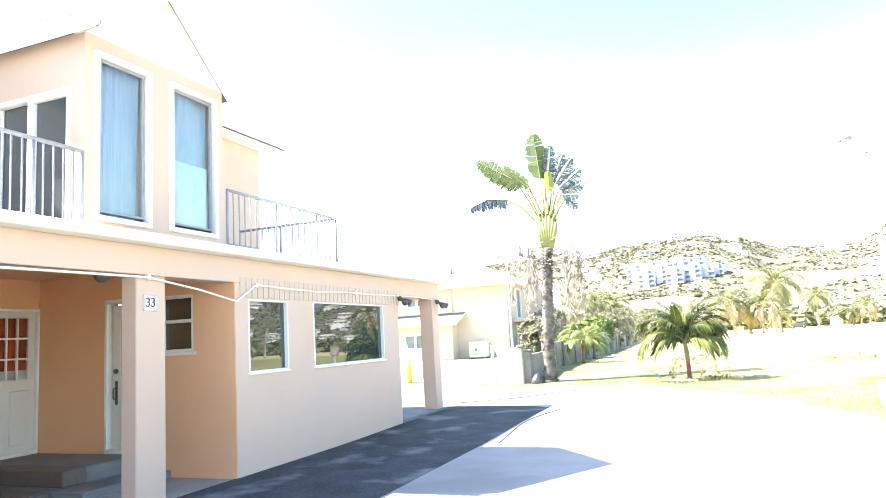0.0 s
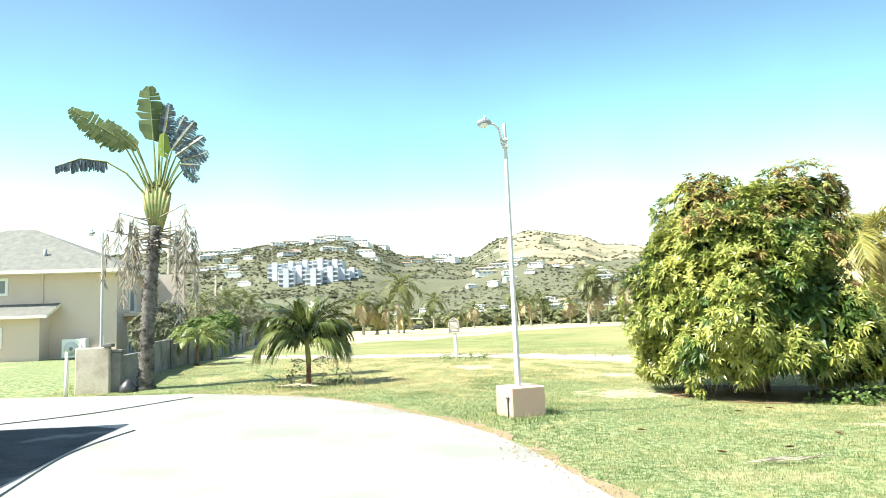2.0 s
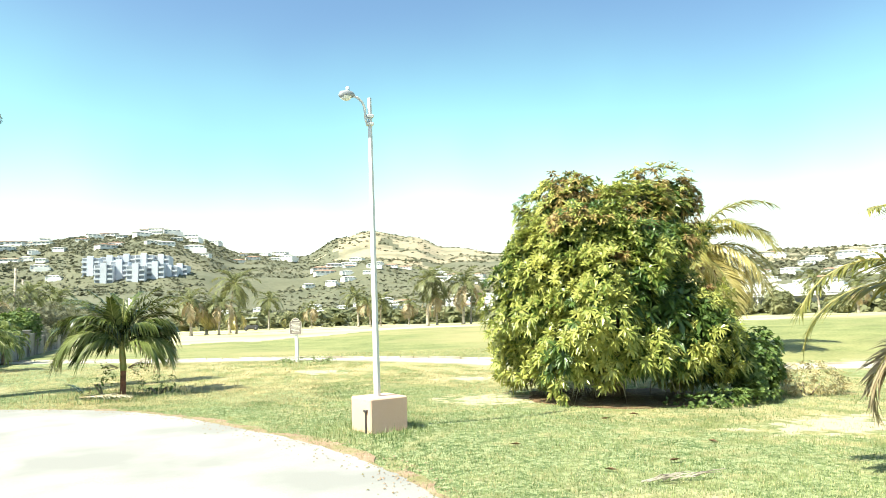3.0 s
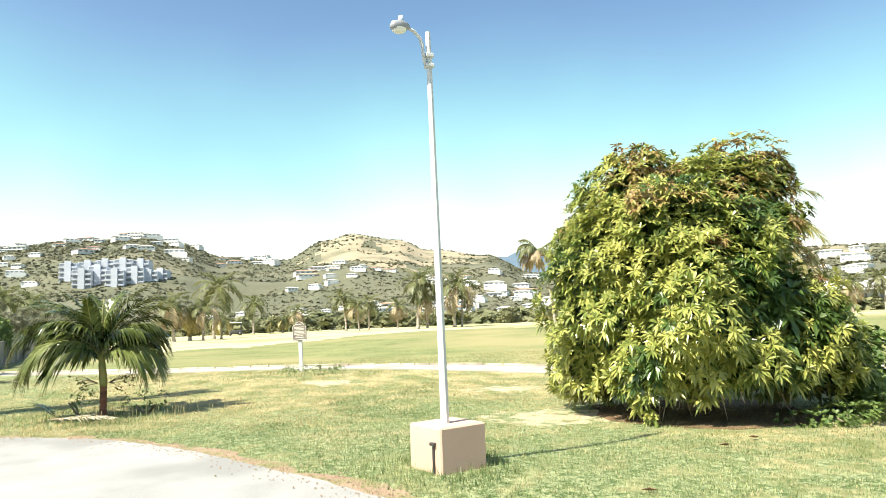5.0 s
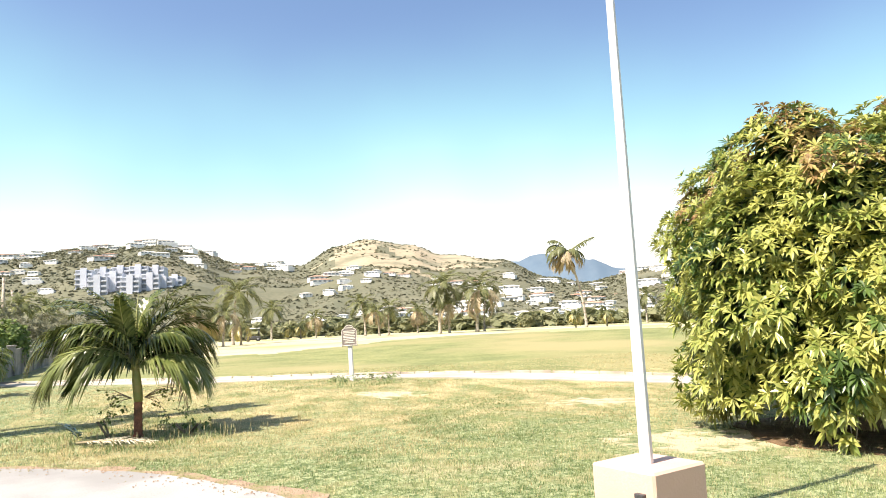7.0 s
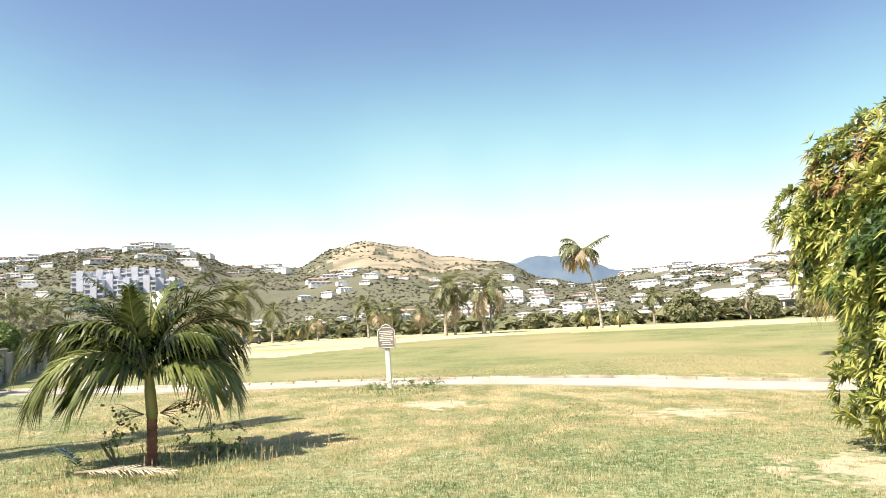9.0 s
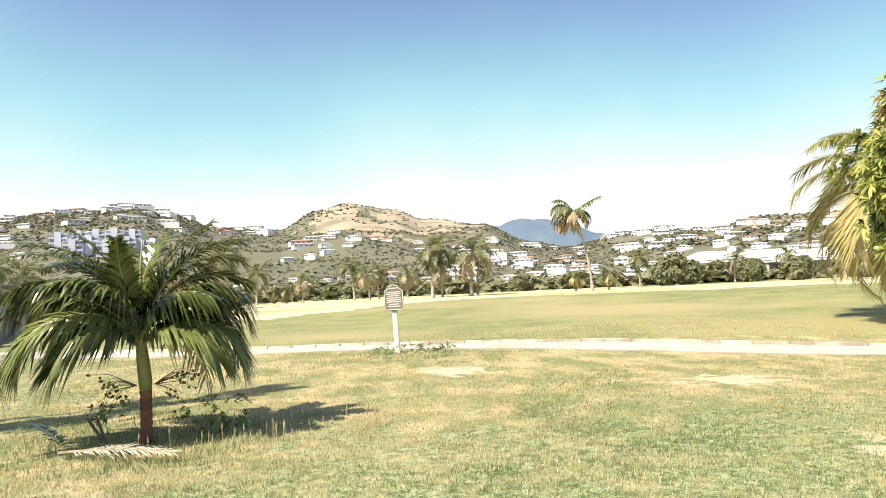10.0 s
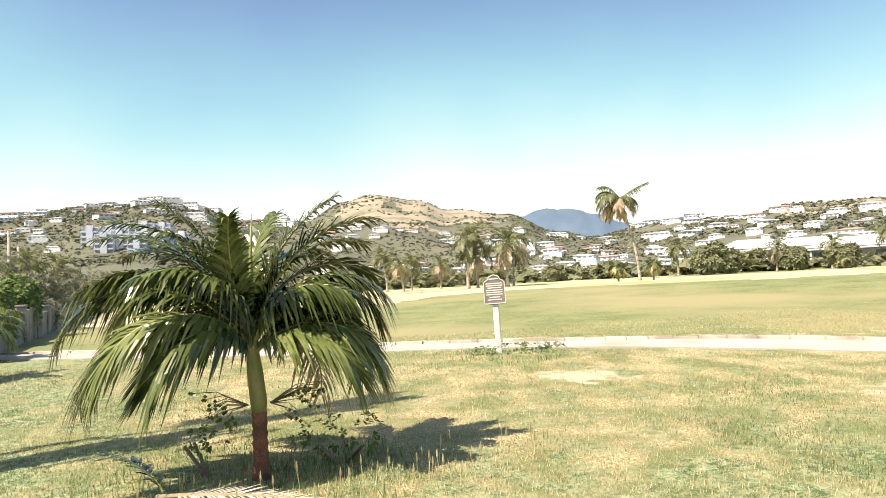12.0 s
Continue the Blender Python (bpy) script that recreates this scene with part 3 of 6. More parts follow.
            d = (side0 * sg + t * fwd + up * (keel + rng.uniform(-mess, mess))).normalized()
            w = leaf_w * rng.uniform(0.8, 1.15) * (1 - 0.4 * max(0, s - 0.6))
            wide = d.cross(up).normalized()
            a = p.copy()
            row = []
            drop = hang * rng.uniform(0.6, 1.3)
            for q, ww in ((0.0, 0.35), (0.3, 1.0), (0.65, 0.75), (1.0, 0.0)):
                c = p + d * ll * q + Vector((0, 0, -1)) * drop * ll * q * q
                row.append((c + wide * w * ww * 0.5, c - wide * w * ww * 0.5))
            b = len(k.v)
            for l2, r2 in row[:3]:
                k.v.extend([tuple(l2), tuple(r2)])
            k.v.append(tuple(row[3][0]))
            k.f.extend([(b, b + 1, b + 3, b + 2), (b + 2, b + 3, b + 5, b + 4), (b + 4, b + 5, b + 6)])
            k.m.extend([1, 1, 1])
    return k


def place(o, at, azimuth, tilt=0.0, size=1.0):
    """Turn a leaf that grows along +x to a compass angle (degrees, from +y towards +x)."""
    o.matrix_basis = Matrix.Translation(at) @ Euler((tilt, 0, radians(90 - azimuth))).to_matrix().to_4x4() @ Matrix.Scale(size, 4)


def ringed_trunk(height, r0, r1, lean=(0, 0), rings=24, sides=12, rough=0.12):
    k = Buf()
    pts, rad = [], []
    for i in range(rings * 2 + 1):
        t = i / (rings * 2)
        pts.append((lean[0] * t * t, lean[1] * t * t, height * t - 0.06 * (i == 0)))
        base = r0 + (r1 - r0) * min(1, t * 1.3) + r0 * 0.35 * max(0, 1 - t * 9)
        rad.append(base * (1 + rough * (0.5 if i % 2 else -0.5)))
    k.tube(pts, rad, sides)
    return k


def coconut(name, label, at, height, r, fronds, flen, rng, leaf, mats_y=None, share=None, lean=(0, 0), group="", leaflets=34, droop=1.0, leaf_w=0.05, old_from=0.62):
    p = thing(name, label, "palm tree", at, group)
    ringed_trunk(height, r, r * 0.75, lean, 14, 8).ob("trunk", M["bark_pale"], p, smooth=True)
    top = (lean[0], lean[1], height)
    for i in range(fronds):
        az = i * 137.5 + rng.uniform(-14, 14)
        lev = i / fronds
        rise = 1.25 - 1.75 * lev + rng.uniform(-0.12, 0.12)
        f = share[int(rng.random() * len(share))] if share else None
        if f is None:
            f = frond(flen * rng.uniform(0.85, 1.05), rise, (1.5 + 0.5 * lev) * droop, leaflets, flen * 0.26, leaf_w, rng, 0.5, 0, 0.25, 12, 0.2, 0.25)
        old = mats_y is not None and lev > old_from
        o = f.ob("frond", [M["rachis"], M[mats_y] if old else M[leaf]], p, "yellowing frond" if old else "")
        place(o, top, az, rng.uniform(-0.15, 0.15))
    return p


# the house: walls stand square to x and y
FX = -5.44


def pierced(u0, u1, z0, z1, holes, put):
    """One welded slab with openings (u0, u1, z0, z1); put(u, z, side) gives the place of a corner on its front (0) or back (1)."""
    us = sorted({u0, u1, *[h[0] for h in holes], *[h[1] for h in holes]})
    zs = sorted({z0, z1, *[min(h[2], z1) for h in holes], *[min(h[3], z1) for h in holes]})
    full = {}
    for i in range(len(us) - 1):
        for j in range(len(zs) - 1):
            u, z = (us[i] + us[i + 1]) / 2, (zs[j] + zs[j + 1]) / 2
            full[i, j] = not any(h[0] < u < h[1] and h[2] < z < h[3] for h in holes)
    bm = bmesh.new()
    corner = {}

    def at(i, j, side):
        if (i, j, side) not in corner:
            corner[i, j, side] = bm.verts.new(put(us[i], zs[j], side))
        return corner[i, j, side]

    for (i, j), solid in full.items():
        if not solid:
            continue
        ring = ((i, j), (i + 1, j), (i + 1, j + 1), (i, j + 1))
        bm.faces.new([at(*c, 0) for c in ring])
        bm.faces.new([at(*c, 1) for c in ring[::-1]])
        for (p, q), beside in zip(zip(ring, ring[1:] + ring[:1]), ((i, j - 1), (i + 1, j), (i, j + 1), (i - 1, j))):
            if not full.get(beside):
                bm.faces.new((at(*p, 0), at(*p, 1), at(*q, 1), at(*q, 0)))
    bmesh.ops.recalc_face_normals(bm, faces=bm.faces[:])
    bm.verts.index_update()
    k = Buf()
    k.add([tuple(v.co) for v in bm.verts], [[v.index for v in f.verts] for f in bm.faces])
    bm.free()
    return k


def wall_y(name, x, thick, y0, y1, z0, z1, holes, m, parent, label=""):
    """A wall in the plane x, thick towards -x, with openings (y0, y1, z0, z1) cut through."""
    return pierced(y0, y1, z0, z1, holes, lambda u, z, side: (x - thick * side, u, z)).ob(name, m, parent, label)


def wall_x(name, y, thick, x0, x1, z0, z1, holes, m, parent, label=""):
    """A wall in the plane y that faces -y, thick towards +y, with openings (x0, x1, z0, z1)."""
    return pierced(x0, x1, z0, z1, holes, lambda u, z, side: (u, y + thick * side, z)).ob(name, m, parent, label)


def frame_y(name, x, y0, y1, z0, z1, bar, deep, m, parent, mid=(), mid_z=(), proud=0.02):
    """A window or door frame in an opening of a wall in the plane x."""
    k = Buf()
    a, b = x - deep, x + proud
    k.box(a, b, y0, y1, z1 - bar, z1, 0, 0.006)
    k.box(a, b, y0, y1, z0, z0 + bar, 0, 0.006)
    k.box(a, b, y0, y0 + bar, z0 + bar, z1 - bar, 0, 0.006)
    k.box(a, b, y1 - bar, y1, z0 + bar, z1 - bar, 0, 0.006)
    for y in mid:
        k.box(a + 0.01, b - 0.01, y - bar / 2, y + bar / 2, z0 + bar, z1 - bar, 0, 0.004)
    for z in mid_z:
        k.box(a + 0.01, b - 0.01, y0 + bar, y1 - bar, z - bar / 2, z + bar / 2, 0, 0.004)
    return k.ob(name, m, parent)


def frame_x(name, y, x0, x1, z0, z1, bar, deep, m, parent, mid=(), mid_z=(), proud=0.02):
    k = Buf()
    a, b = y - proud, y + deep
    k.box(x0, x1, a, b, z1 - bar, z1, 0, 0.006)
    k.box(x0, x1, a, b, z0, z0 + bar, 0, 0.006)
    k.box(x0, x0 + bar, a, b, z0 + bar, z1 - bar, 0, 0.006)
    k.box(x1 - bar, x1, a, b, z0 + bar, z1 - bar, 0, 0.006)
    for x in mid:
        k.box(x - bar / 2, x + bar / 2, a + 0.01, b - 0.01, z0 + bar, z1 - bar, 0, 0.004)
    for z in mid_z:
        k.box(x0 + bar, x1 - bar, a + 0.01, b - 0.01, z - bar / 2, z + bar / 2, 0, 0.004)
    return k.ob(name, m, parent)


house = thing("house", "two-storey peach rendered house with porches and balconies", "house", (FX, 8, 0), kind="structure")
house_m = Matrix.Translation((-FX, -8, 0))


def own(o):
    """Keep a part where it was modelled although its thing stands elsewhere."""
    o.matrix_parent_inverse = house_m
    return o


def hb(name, *a, **k):
    return own(block(name, *a, parent=house, **k))


WIN_A, WIN_B = (6.27, 7.10, 1.215, 2.105), (7.72, 9.90, 1.205, 2.115)
own(wall_y("wall", FX, 0.2, 6.031, 10.5, -0.1, 2.30, [WIN_A, WIN_B], M["wall"], house))
hb("wall", -12.0, -5.64, 10.3, 10.5, -0.1, 2.30, M["wall"], b=0)
hb("wall", -12.2, -12.0, 6.05, 10.5, -0.1, 2.30, M["wall"], b=0)
hb("beam", -5.70, -5.435, -8.0, 12.46, 2.30, 2.60, M["wall"])
hb("beam", -9.0, -5.70, 12.16, 12.46, 2.30, 2.60, M["soffit"])
hb("balcony_slab", -12.3, -5.24, -8.0, 12.46, 2.60, 2.70, M["trim"], b=0.015, label="cream slab edge over the porches")
hb("porch_ceiling", -8.72, -5.70, -8.0, 6.03, 2.585, 2.605, M["soffit"], b=0)
hb("porch_post", -5.645, -5.445, 4.54, 4.93, -0.1, 2.30, M["wall"], b=0.012)
hb("porch_post", -5.72, -5.445, 12.10, 12.42, 0.0, 2.30, M["wall"], b=0.012)
hb("porch_floor", -9.0, -5.42, 10.5, 12.55, -0.1, 0.13, M["step"], b=0.012, label="blue-grey porch floor")
# recessed porch
hb("porch_floor", -8.72, -6.90, 5.25, 6.05, -0.1, 0.295, M["step"], b=0.015)
hb("porch_floor", -8.72, -8.0, 2.0, 5.25, -0.1, 0.295, M["porch"], b=0.015)
hb("porch_step", -8.0, -6.42, 4.80, 6.05, -0.1, 0.12, M["step"], b=0.015)
hb("porch_step", -8.0, -6.90, 2.0, 4.80, -0.1, 0.12, M["porch"], b=0.015)
hb("porch_floor", -8.0, -6.90, 4.95, 5.25, 0.12, 0.295, M["porch"], b=0.012)
# orange wall also covers the corner return, colouring in warm bounced light
own(wall_x("wall", 6.025, 0.18, -8.72, -5.446, -0.1, 2.30, [(-7.46, -6.72, 0.295, 2.19), (-6.58, -6.06, 1.51, 2.21)], M["soffit"], house))
hb("wall", -8.72, -5.71, 6.04, 6.2, 2.30, 2.585, M["soffit"], b=0)
own(wall_y("wall", -8.70, 0.18, 2.0, 6.05, -0.1, 2.60, [(5.16, 6.14 - 0.10, 0.295, 2.20)], M["soffit"], house))
hb("wall", -8.88, -5.7, 1.8, 2.0, -0.1, 2.60, M["soffit"], b=0)


def glazed_window(x, y0, y1, z0, z1, bar=0.022):
    own(frame_y("window_frame", x, y0, y1, z0, z1, bar, 0.08, M["white"], house, proud=0.012))
    hb("window_sill", x - 0.02, x + 0.03, y0 - 0.015, y1 + 0.015, z0 - 0.025, z0, M["white"], b=0.006)
    hb("pane", x - 0.055, x - 0.045, y0 + bar, y1 - bar, z0 + bar, z1 - bar, M["film"], b=0, label="dark reflective glass")


glazed_window(FX, *WIN_A)
glazed_window(FX, *WIN_B)
# small sash window in the porch
own(frame_x("window_frame", 6.05, -6.58, -6.06, 1.51, 2.21, 0.04, 0.07, M["white"], house, mid_z=(1.89,)))
hb("pane", -6.54, -6.10, 6.085, 6.095, 1.55, 2.17, M["film"], b=0, label="dark glass of the sash window")
hb("window_sill", -6.62, -6.02, 6.0, 6.06, 1.475, 1.51, M["white"], b=0.006)
# row of upright slats above the windows
slats = [6.12 + 0.114 * i for i in range(39)]
k = Buf()
k.box(FX - 0.001, FX + 0.012, 0, 0.094, 2.125, 2.37, 0, 0.004)
slat_mesh = None
for y in slats:
    if slat_mesh is None:
        first = own(k.ob("slat", M["wall"], house))
        slat_mesh = first.data
        first.location = (0, y, 0)
    else:
        o = new("slat", slat_mesh)
        o.parent = house
        own(o).location = (0, y, 0)


# front door with a lite of twelve panes and a red curtain, on the wall that faces +x
door = thing("door_1", "closed off-white panelled door with a multi-pane lite", "door", (-8.74, 5.60, 0.295), kind="structure")
L = Buf()
L.box(-0.02, 0.02, -0.40, 0.40, 0, 0.98, 0, 0.005)
L.box(-0.02, 0.02, -0.40, -0.30, 0.98, 1.86, 0, 0.005)
L.box(-0.02, 0.02, 0.30, 0.40, 0.98, 1.86, 0, 0.005)
L.box(-0.02, 0.02, -0.30, 0.30, 1.78, 1.86, 0, 0.005)
L.ob("leaf", M["dim_white"], door)
for y0, y1 in ((-0.31, -0.05), (0.05, 0.31)):
    block("panel", 0.018, 0.032, y0, y1, 0.14, 0.84, M["dim_white"], door, 0.008)
for i in range(1, 4):
    block("glazing_bar", -0.012, 0.024, -0.30 + 0.15 * i - 0.011, -0.30 + 0.15 * i + 0.011, 0.98, 1.78, M["white"], door, 0.003)
for i in range(1, 3):
    block("glazing_bar", -0.010, 0.022, -0.30, 0.30, 0.98 + 0.267 * i - 0.011, 0.98 + 0.267 * i + 0.011, M["white"], door, 0.003)
block("pane", -0.008, -0.003, -0.30, 0.30, 0.98, 1.78, M["glass"], door, 0).visible_shadow = False
k = Buf()
for i in range(49):
    y = -0.32 + 0.64 * i / 48
    x = -0.045 + 0.014 * math.sin(i * 1.1) + 0.006 * math.sin(i * 2.7)
    k.v.extend([(x, y, 1.10), (x, y, 1.80), (x - 0.004, y, 1.80), (x - 0.004, y, 1.10)])
    if i:
        b = (i - 1) * 4
        k.f.extend([(b, b + 4, b + 5, b + 1), (b + 1, b + 5, b + 6, b + 2), (b + 3, b + 2, b + 6, b + 7), (b, b + 3, b + 7, b + 4)])
        k.m.extend([0] * 4)
k.ob("curtain", M["redcurtain"], door, "red curtain behind the panes")
block("backing_board", -0.09, -0.08, -0.4, 0.4, 0.9, 1.84, M["dim_white"], door, 0)
own(frame_y("door_frame", -8.70, 5.16, 6.04, 0.295, 2.20, 0.04, 0.10, M["white"], house, proud=0.03))

# second door, on the wall that faces -y, with a tall narrow lite, deadbolt and lever
door = thing("door_2", "closed off-white door with narrow lite, deadbolt and handle", "door", (-7.42, 6.10, 0.295), kind="structure")
L = Buf()
L.box(0, 0.14, -0.02, 0.02, 0, 1.86, 0, 0.005)
L.box(0.30, 0.66, -0.02, 0.02, 0, 1.86, 0, 0.005)
L.box(0.14, 0.30, -0.02, 0.02, 0, 0.95, 0, 0.005)
L.box(0.14, 0.30, -0.02, 0.02, 1.76, 1.86, 0, 0.005)
L.ob("leaf", M["dim_white"], door)
block("pane", 0.14, 0.30, -0.006, 0.004, 0.95, 1.76, M["film"], door, 0, "dark narrow glass")
block("panel", 0.16, 0.60, -0.032, -0.018, 0.14, 0.82, M["dim_white"], door, 0.008)
rod("deadbolt", [(0.075, -0.02, 1.02), (0.075, -0.05, 1.02)], 0.03, M["metal_dark"], door, 12)
block("handle_plate", 0.055, 0.095, -0.03, -0.018, 0.60, 0.90, M["metal_dark"], door, 0.004)
rod("handle", [(0.075, -0.03, 0.66), (0.075, -0.075, 0.68), (0.075, -0.075, 0.80), (0.075, -0.03, 0.82)], 0.009, M["metal_dark"], door, 8)
own(frame_x("door_frame", 6.05, -7.50, -6.68, 0.295, 2.23, 0.05, 0.10, M["white"], house, proud=0.03))

# upper storey
UX = -6.50
TALL_A, TALL_B = (4.99, 5.74, 3.09, 4.99), (6.15, 6.96, 3.10, 5.00)
own(wall_y("wall", UX, 0.2, 4.82, 7.15, 2.70, 5.20, [TALL_A, TALL_B], M["wall"], house))
own(wall_x("wall", 4.82, 0.2, -11.0, UX - 0.2, 2.70, 5.20, [(-7.95, -6.70, 2.78, 4.58)], M["wall"], house))
hb("wall", -11.0, -6.7, 6.95, 7.15, 2.70, 5.20, M["wall"], b=0)
hb("wall", -11.2, -11.0, 4.82, 7.15, 2.70, 5.20, M["wall"], b=0)
# dark boards give the unlit room behind the windows by colour
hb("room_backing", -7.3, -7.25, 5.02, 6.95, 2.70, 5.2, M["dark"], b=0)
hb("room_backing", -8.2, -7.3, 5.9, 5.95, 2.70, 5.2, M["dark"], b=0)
# gable, coloured cream to stand for its brighter sky light
k = Buf()
pk, eave = 6.25, 5.20
for x in (UX, UX - 0.2):
    k.v.extend([(x, 4.82, eave), (x, 7.15, eave), (x, 5.985, pk)])
k.f.extend([(0, 1, 2), (3, 5, 4), (0, 3, 4, 1), (1, 4, 5, 2), (2, 5, 3, 0)])
k.m.extend([0] * 5)
own(k.ob("gable", M["trim"], house, "gable with its bright sky light put in as cream"))
# roof: two slopes of shingle courses with overhang
slope = math.atan2(pk - eave, 1.165)


def roof_plane(side):
    ridge_y, z_top = 5.985, pk + 0.10
    run = 1.165 + 0.12
    k = Buf()
    rows = 11
    for i in range(rows):
        a, b = run * i / rows, run * (i + 1) / rows + 0.03
        za, zb = z_top - a * math.tan(slope), z_top - b * math.tan(slope)
        x0 = UX + 0.40
        lift = 0.018
        k.add([(x0, ridge_y + side * a, za), (x0, ridge_y + side * b, zb + lift), (-11.4, ridge_y + side * b, zb + lift), (-11.4, ridge_y + side * a, za),
               (x0, ridge_y + side * a, za - 0.05), (x0, ridge_y + side * b, zb - 0.05), (-11.4, ridge_y + side * b, zb - 0.05), (-11.4, ridge_y + side * a, za - 0.05)],
              [(0, 1, 2, 3), (4, 7, 6, 5), (0, 4, 5, 1), (1, 5, 6, 2), (2, 6, 7, 3), (3, 7, 4, 0)])
    return own(k.ob("roof", M["roof"], house, "grey shingle roof slope"))


roof_plane(-1)
roof_plane(1)
for side in (-1, 1):
    k = Buf()
    run = 1.165 + 0.12
    za, zb = pk + 0.035, pk + 0.035 - run * math.tan(slope)
    k.add([(UX + 0.40, 5.985, za), (UX + 0.40, 5.985 + side * run, zb), (UX + 0.002, 5.985 + side * run, zb), (UX + 0.002, 5.985, za),
           (UX + 0.40, 5.985, za - 0.02), (UX + 0.40, 5.985 + side * run, zb - 0.02), (UX + 0.002, 5.985 + side * run, zb - 0.02), (UX + 0.002, 5.985, za - 0.02)],
          [(0, 1, 2, 3), (4, 7, 6, 5), (0, 4, 5, 1), (1, 5, 6, 2), (2, 6, 7, 3), (3, 7, 4, 0)])
    own(k.ob("rake_soffit", M["white"], house))
# unseen wing behind the balcony, added to keep the sun off its wall
hb("wall", -12.0, -8.9, -8.0, 4.81, 2.70, 5.20, M["wall"], b=0.01)
hb("roof", -12.4, -8.6, -8.3, 4.60, 5.20, 5.42, M["roof"], b=0.05)
for side in (-1, 1):
    y1 = 5.985 + side * (1.165 + 0.14)
    z1 = pk + 0.10 - (1.165 + 0.14) * math.tan(slope)
    k = Buf()
    x0 = UX + 0.42
    k.add([(x0, 5.985, pk + 0.10), (x0, y1, z1 + 0.02), (x0, y1, z1 - 0.20), (x0, 5.985, pk - 0.12), (x0 - 0.04, 5.985, pk + 0.10), (x0 - 0.04, y1, z1 + 0.02), (x0 - 0.04, y1, z1 - 0.20), (x0 - 0.04, 5.985, pk - 0.12)],
          [(0, 1, 2, 3), (4, 7, 6, 5), (0, 4, 5, 1), (1, 5, 6, 2), (2, 6, 7, 3)])
    own(k.ob("bargeboard", M["white"], house))
# gutter along the eave over the balcony
k = Buf()
gy, gz = 5.985 - 1.165 - 0.19, pk + 0.10 - (1.165 + 0.12) * math.tan(slope) - 0.02
prof = [(-0.075, 0.05), (-0.07, -0.02), (-0.03, -0.07), (0.03, -0.07), (0.065, -0.03), (0.065, 0.06)]
for x in (UX + 0.34, -11.4):
    k.v.extend([(x, gy + p, gz + q) for p, q in prof] + [(x, gy + p * 0.85, gz + q * 0.85 + 0.008) for p, q in prof])
for i in range(5):
    k.f.extend([(i, i + 1, i + 13, i + 12), (i + 6, i + 18, i + 19, i + 7)])
k.f.extend([(0, 12, 18, 6), (5, 11, 23, 17), (0, 6, 7, 8, 9, 10, 11, 5, 4, 3, 2, 1)])
k.m.extend([0] * len(k.f))
own(k.ob("gutter", M["white"], house))


def tall_window(y0, y1, z0, z1):
    own(frame_y("window_frame", UX, y0 - 0.05, y1 + 0.04, z0 - 0.06, z1 + 0.03, 0.06, 0.05, M["white"], house, proud=0.05))
    own(frame_y("window_sash", UX - 0.02, y0 + 0.04, y1 - 0.04, z0 + 0.04, z1 - 0.04, 0.03, 0.04, M["rail"], house, proud=0.02))
    p = hb("pane", UX - 0.045, UX - 0.037, y0 + 0.05, y1 - 0.05, z0 + 0.05, z1 - 0.05, M["glass"], b=0)
    p.visible_shadow = False
    k = Buf()
    n = 64
    for i in range(n + 1):
        t = i / n
        y = y0 + (y1 - y0) * t
        x = UX - 0.16 + 0.025 * math.sin(t * 34) + 0.012 * math.sin(t * 71 + 1)
        x2 = UX - 0.17 + 0.035 * math.sin(t * 30 + 0.4)
        k.v.extend([(x2, y, z0), (x, y, z1), (x - 0.004, y, z1), (x2 - 0.004, y, z0)])
        if i:
            b = (i - 1) * 4
            k.f.extend([(b, b + 4, b + 5, b + 1), (b + 3, b + 2, b + 6, b + 7)])
            k.m.extend([0, 0])
    own(k.ob("curtain", M["curtain"], house, "pale blue drawn curtain"))


tall_window(*TALL_A)
tall_window(*TALL_B)
hb("window_screen", UX - 0.085, UX - 0.07, TALL_B[0] + 0.05, TALL_B[1] - 0.05, TALL_B[2] + 0.05, TALL_B[2] + 0.92, M["mint"], b=0.004, label="pale mint board in the lower half of the window")
# sliding balcony door
own(frame_x("sliding_door_frame", 4.82, -7.95, -6.70, 2.78, 4.58, 0.06, 0.08, M["white"], house, mid=(-7.36,)))
own(frame_x("sliding_sash", 4.86, -7.36, -6.76, 2.82, 4.54, 0.04, 0.03, M["dim_white"], house))
# opaque panes; their dark tone stands for the dim room behind
hb("pane", -7.34, -6.78, 4.885, 4.892, 2.86, 4.50, M["film_dark"], b=0, label="dark sliding glass")
hb("pane", -7.89, -7.40, 4.905, 4.912, 2.84, 4.52, M["film_dark"], b=0)


def railing(name, pts, top, floor, label, gap=0.115):
    """A metal balustrade along plan points, with posts, two rails and upright bars."""
    r = thing(name, label, "railing", (pts[0][0], pts[0][1], floor), kind="structure")
    inv = Matrix.Translation((-pts[0][0], -pts[0][1], -floor))
    for (xa, ya), (xb, yb) in zip(pts, pts[1:]):
        n = max(1, round(math.hypot(xb - xa, yb - ya) / gap))
        for z, rad in ((top, 0.024), (floor + 0.09, 0.018)):
            rod("rail", [(xa, ya, z), (xb, yb, z)], rad, M["rail"], r).matrix_parent_inverse = inv
        mesh = None
        for i in range(n + 1):
            x, y = xa + (xb - xa) * i / n, ya + (yb - ya) * i / n
            post = i in (0, n) or i % 9 == 0
            if post:
                o = rod("post", [(x, y, floor), (x, y, top)], 0.02, M["rail"], r)
            elif mesh is None:
                o = rod("bar", [(0, 0, floor + 0.09), (0, 0, top)], 0.0095, M["rail"], r, 6)
                mesh = o.data
                o.location = (x, y, 0)
            else:
                o = new("bar", mesh)
                o.parent = r
                o.location = (x, y, 0)
            o.matrix_parent_inverse = inv
    return r


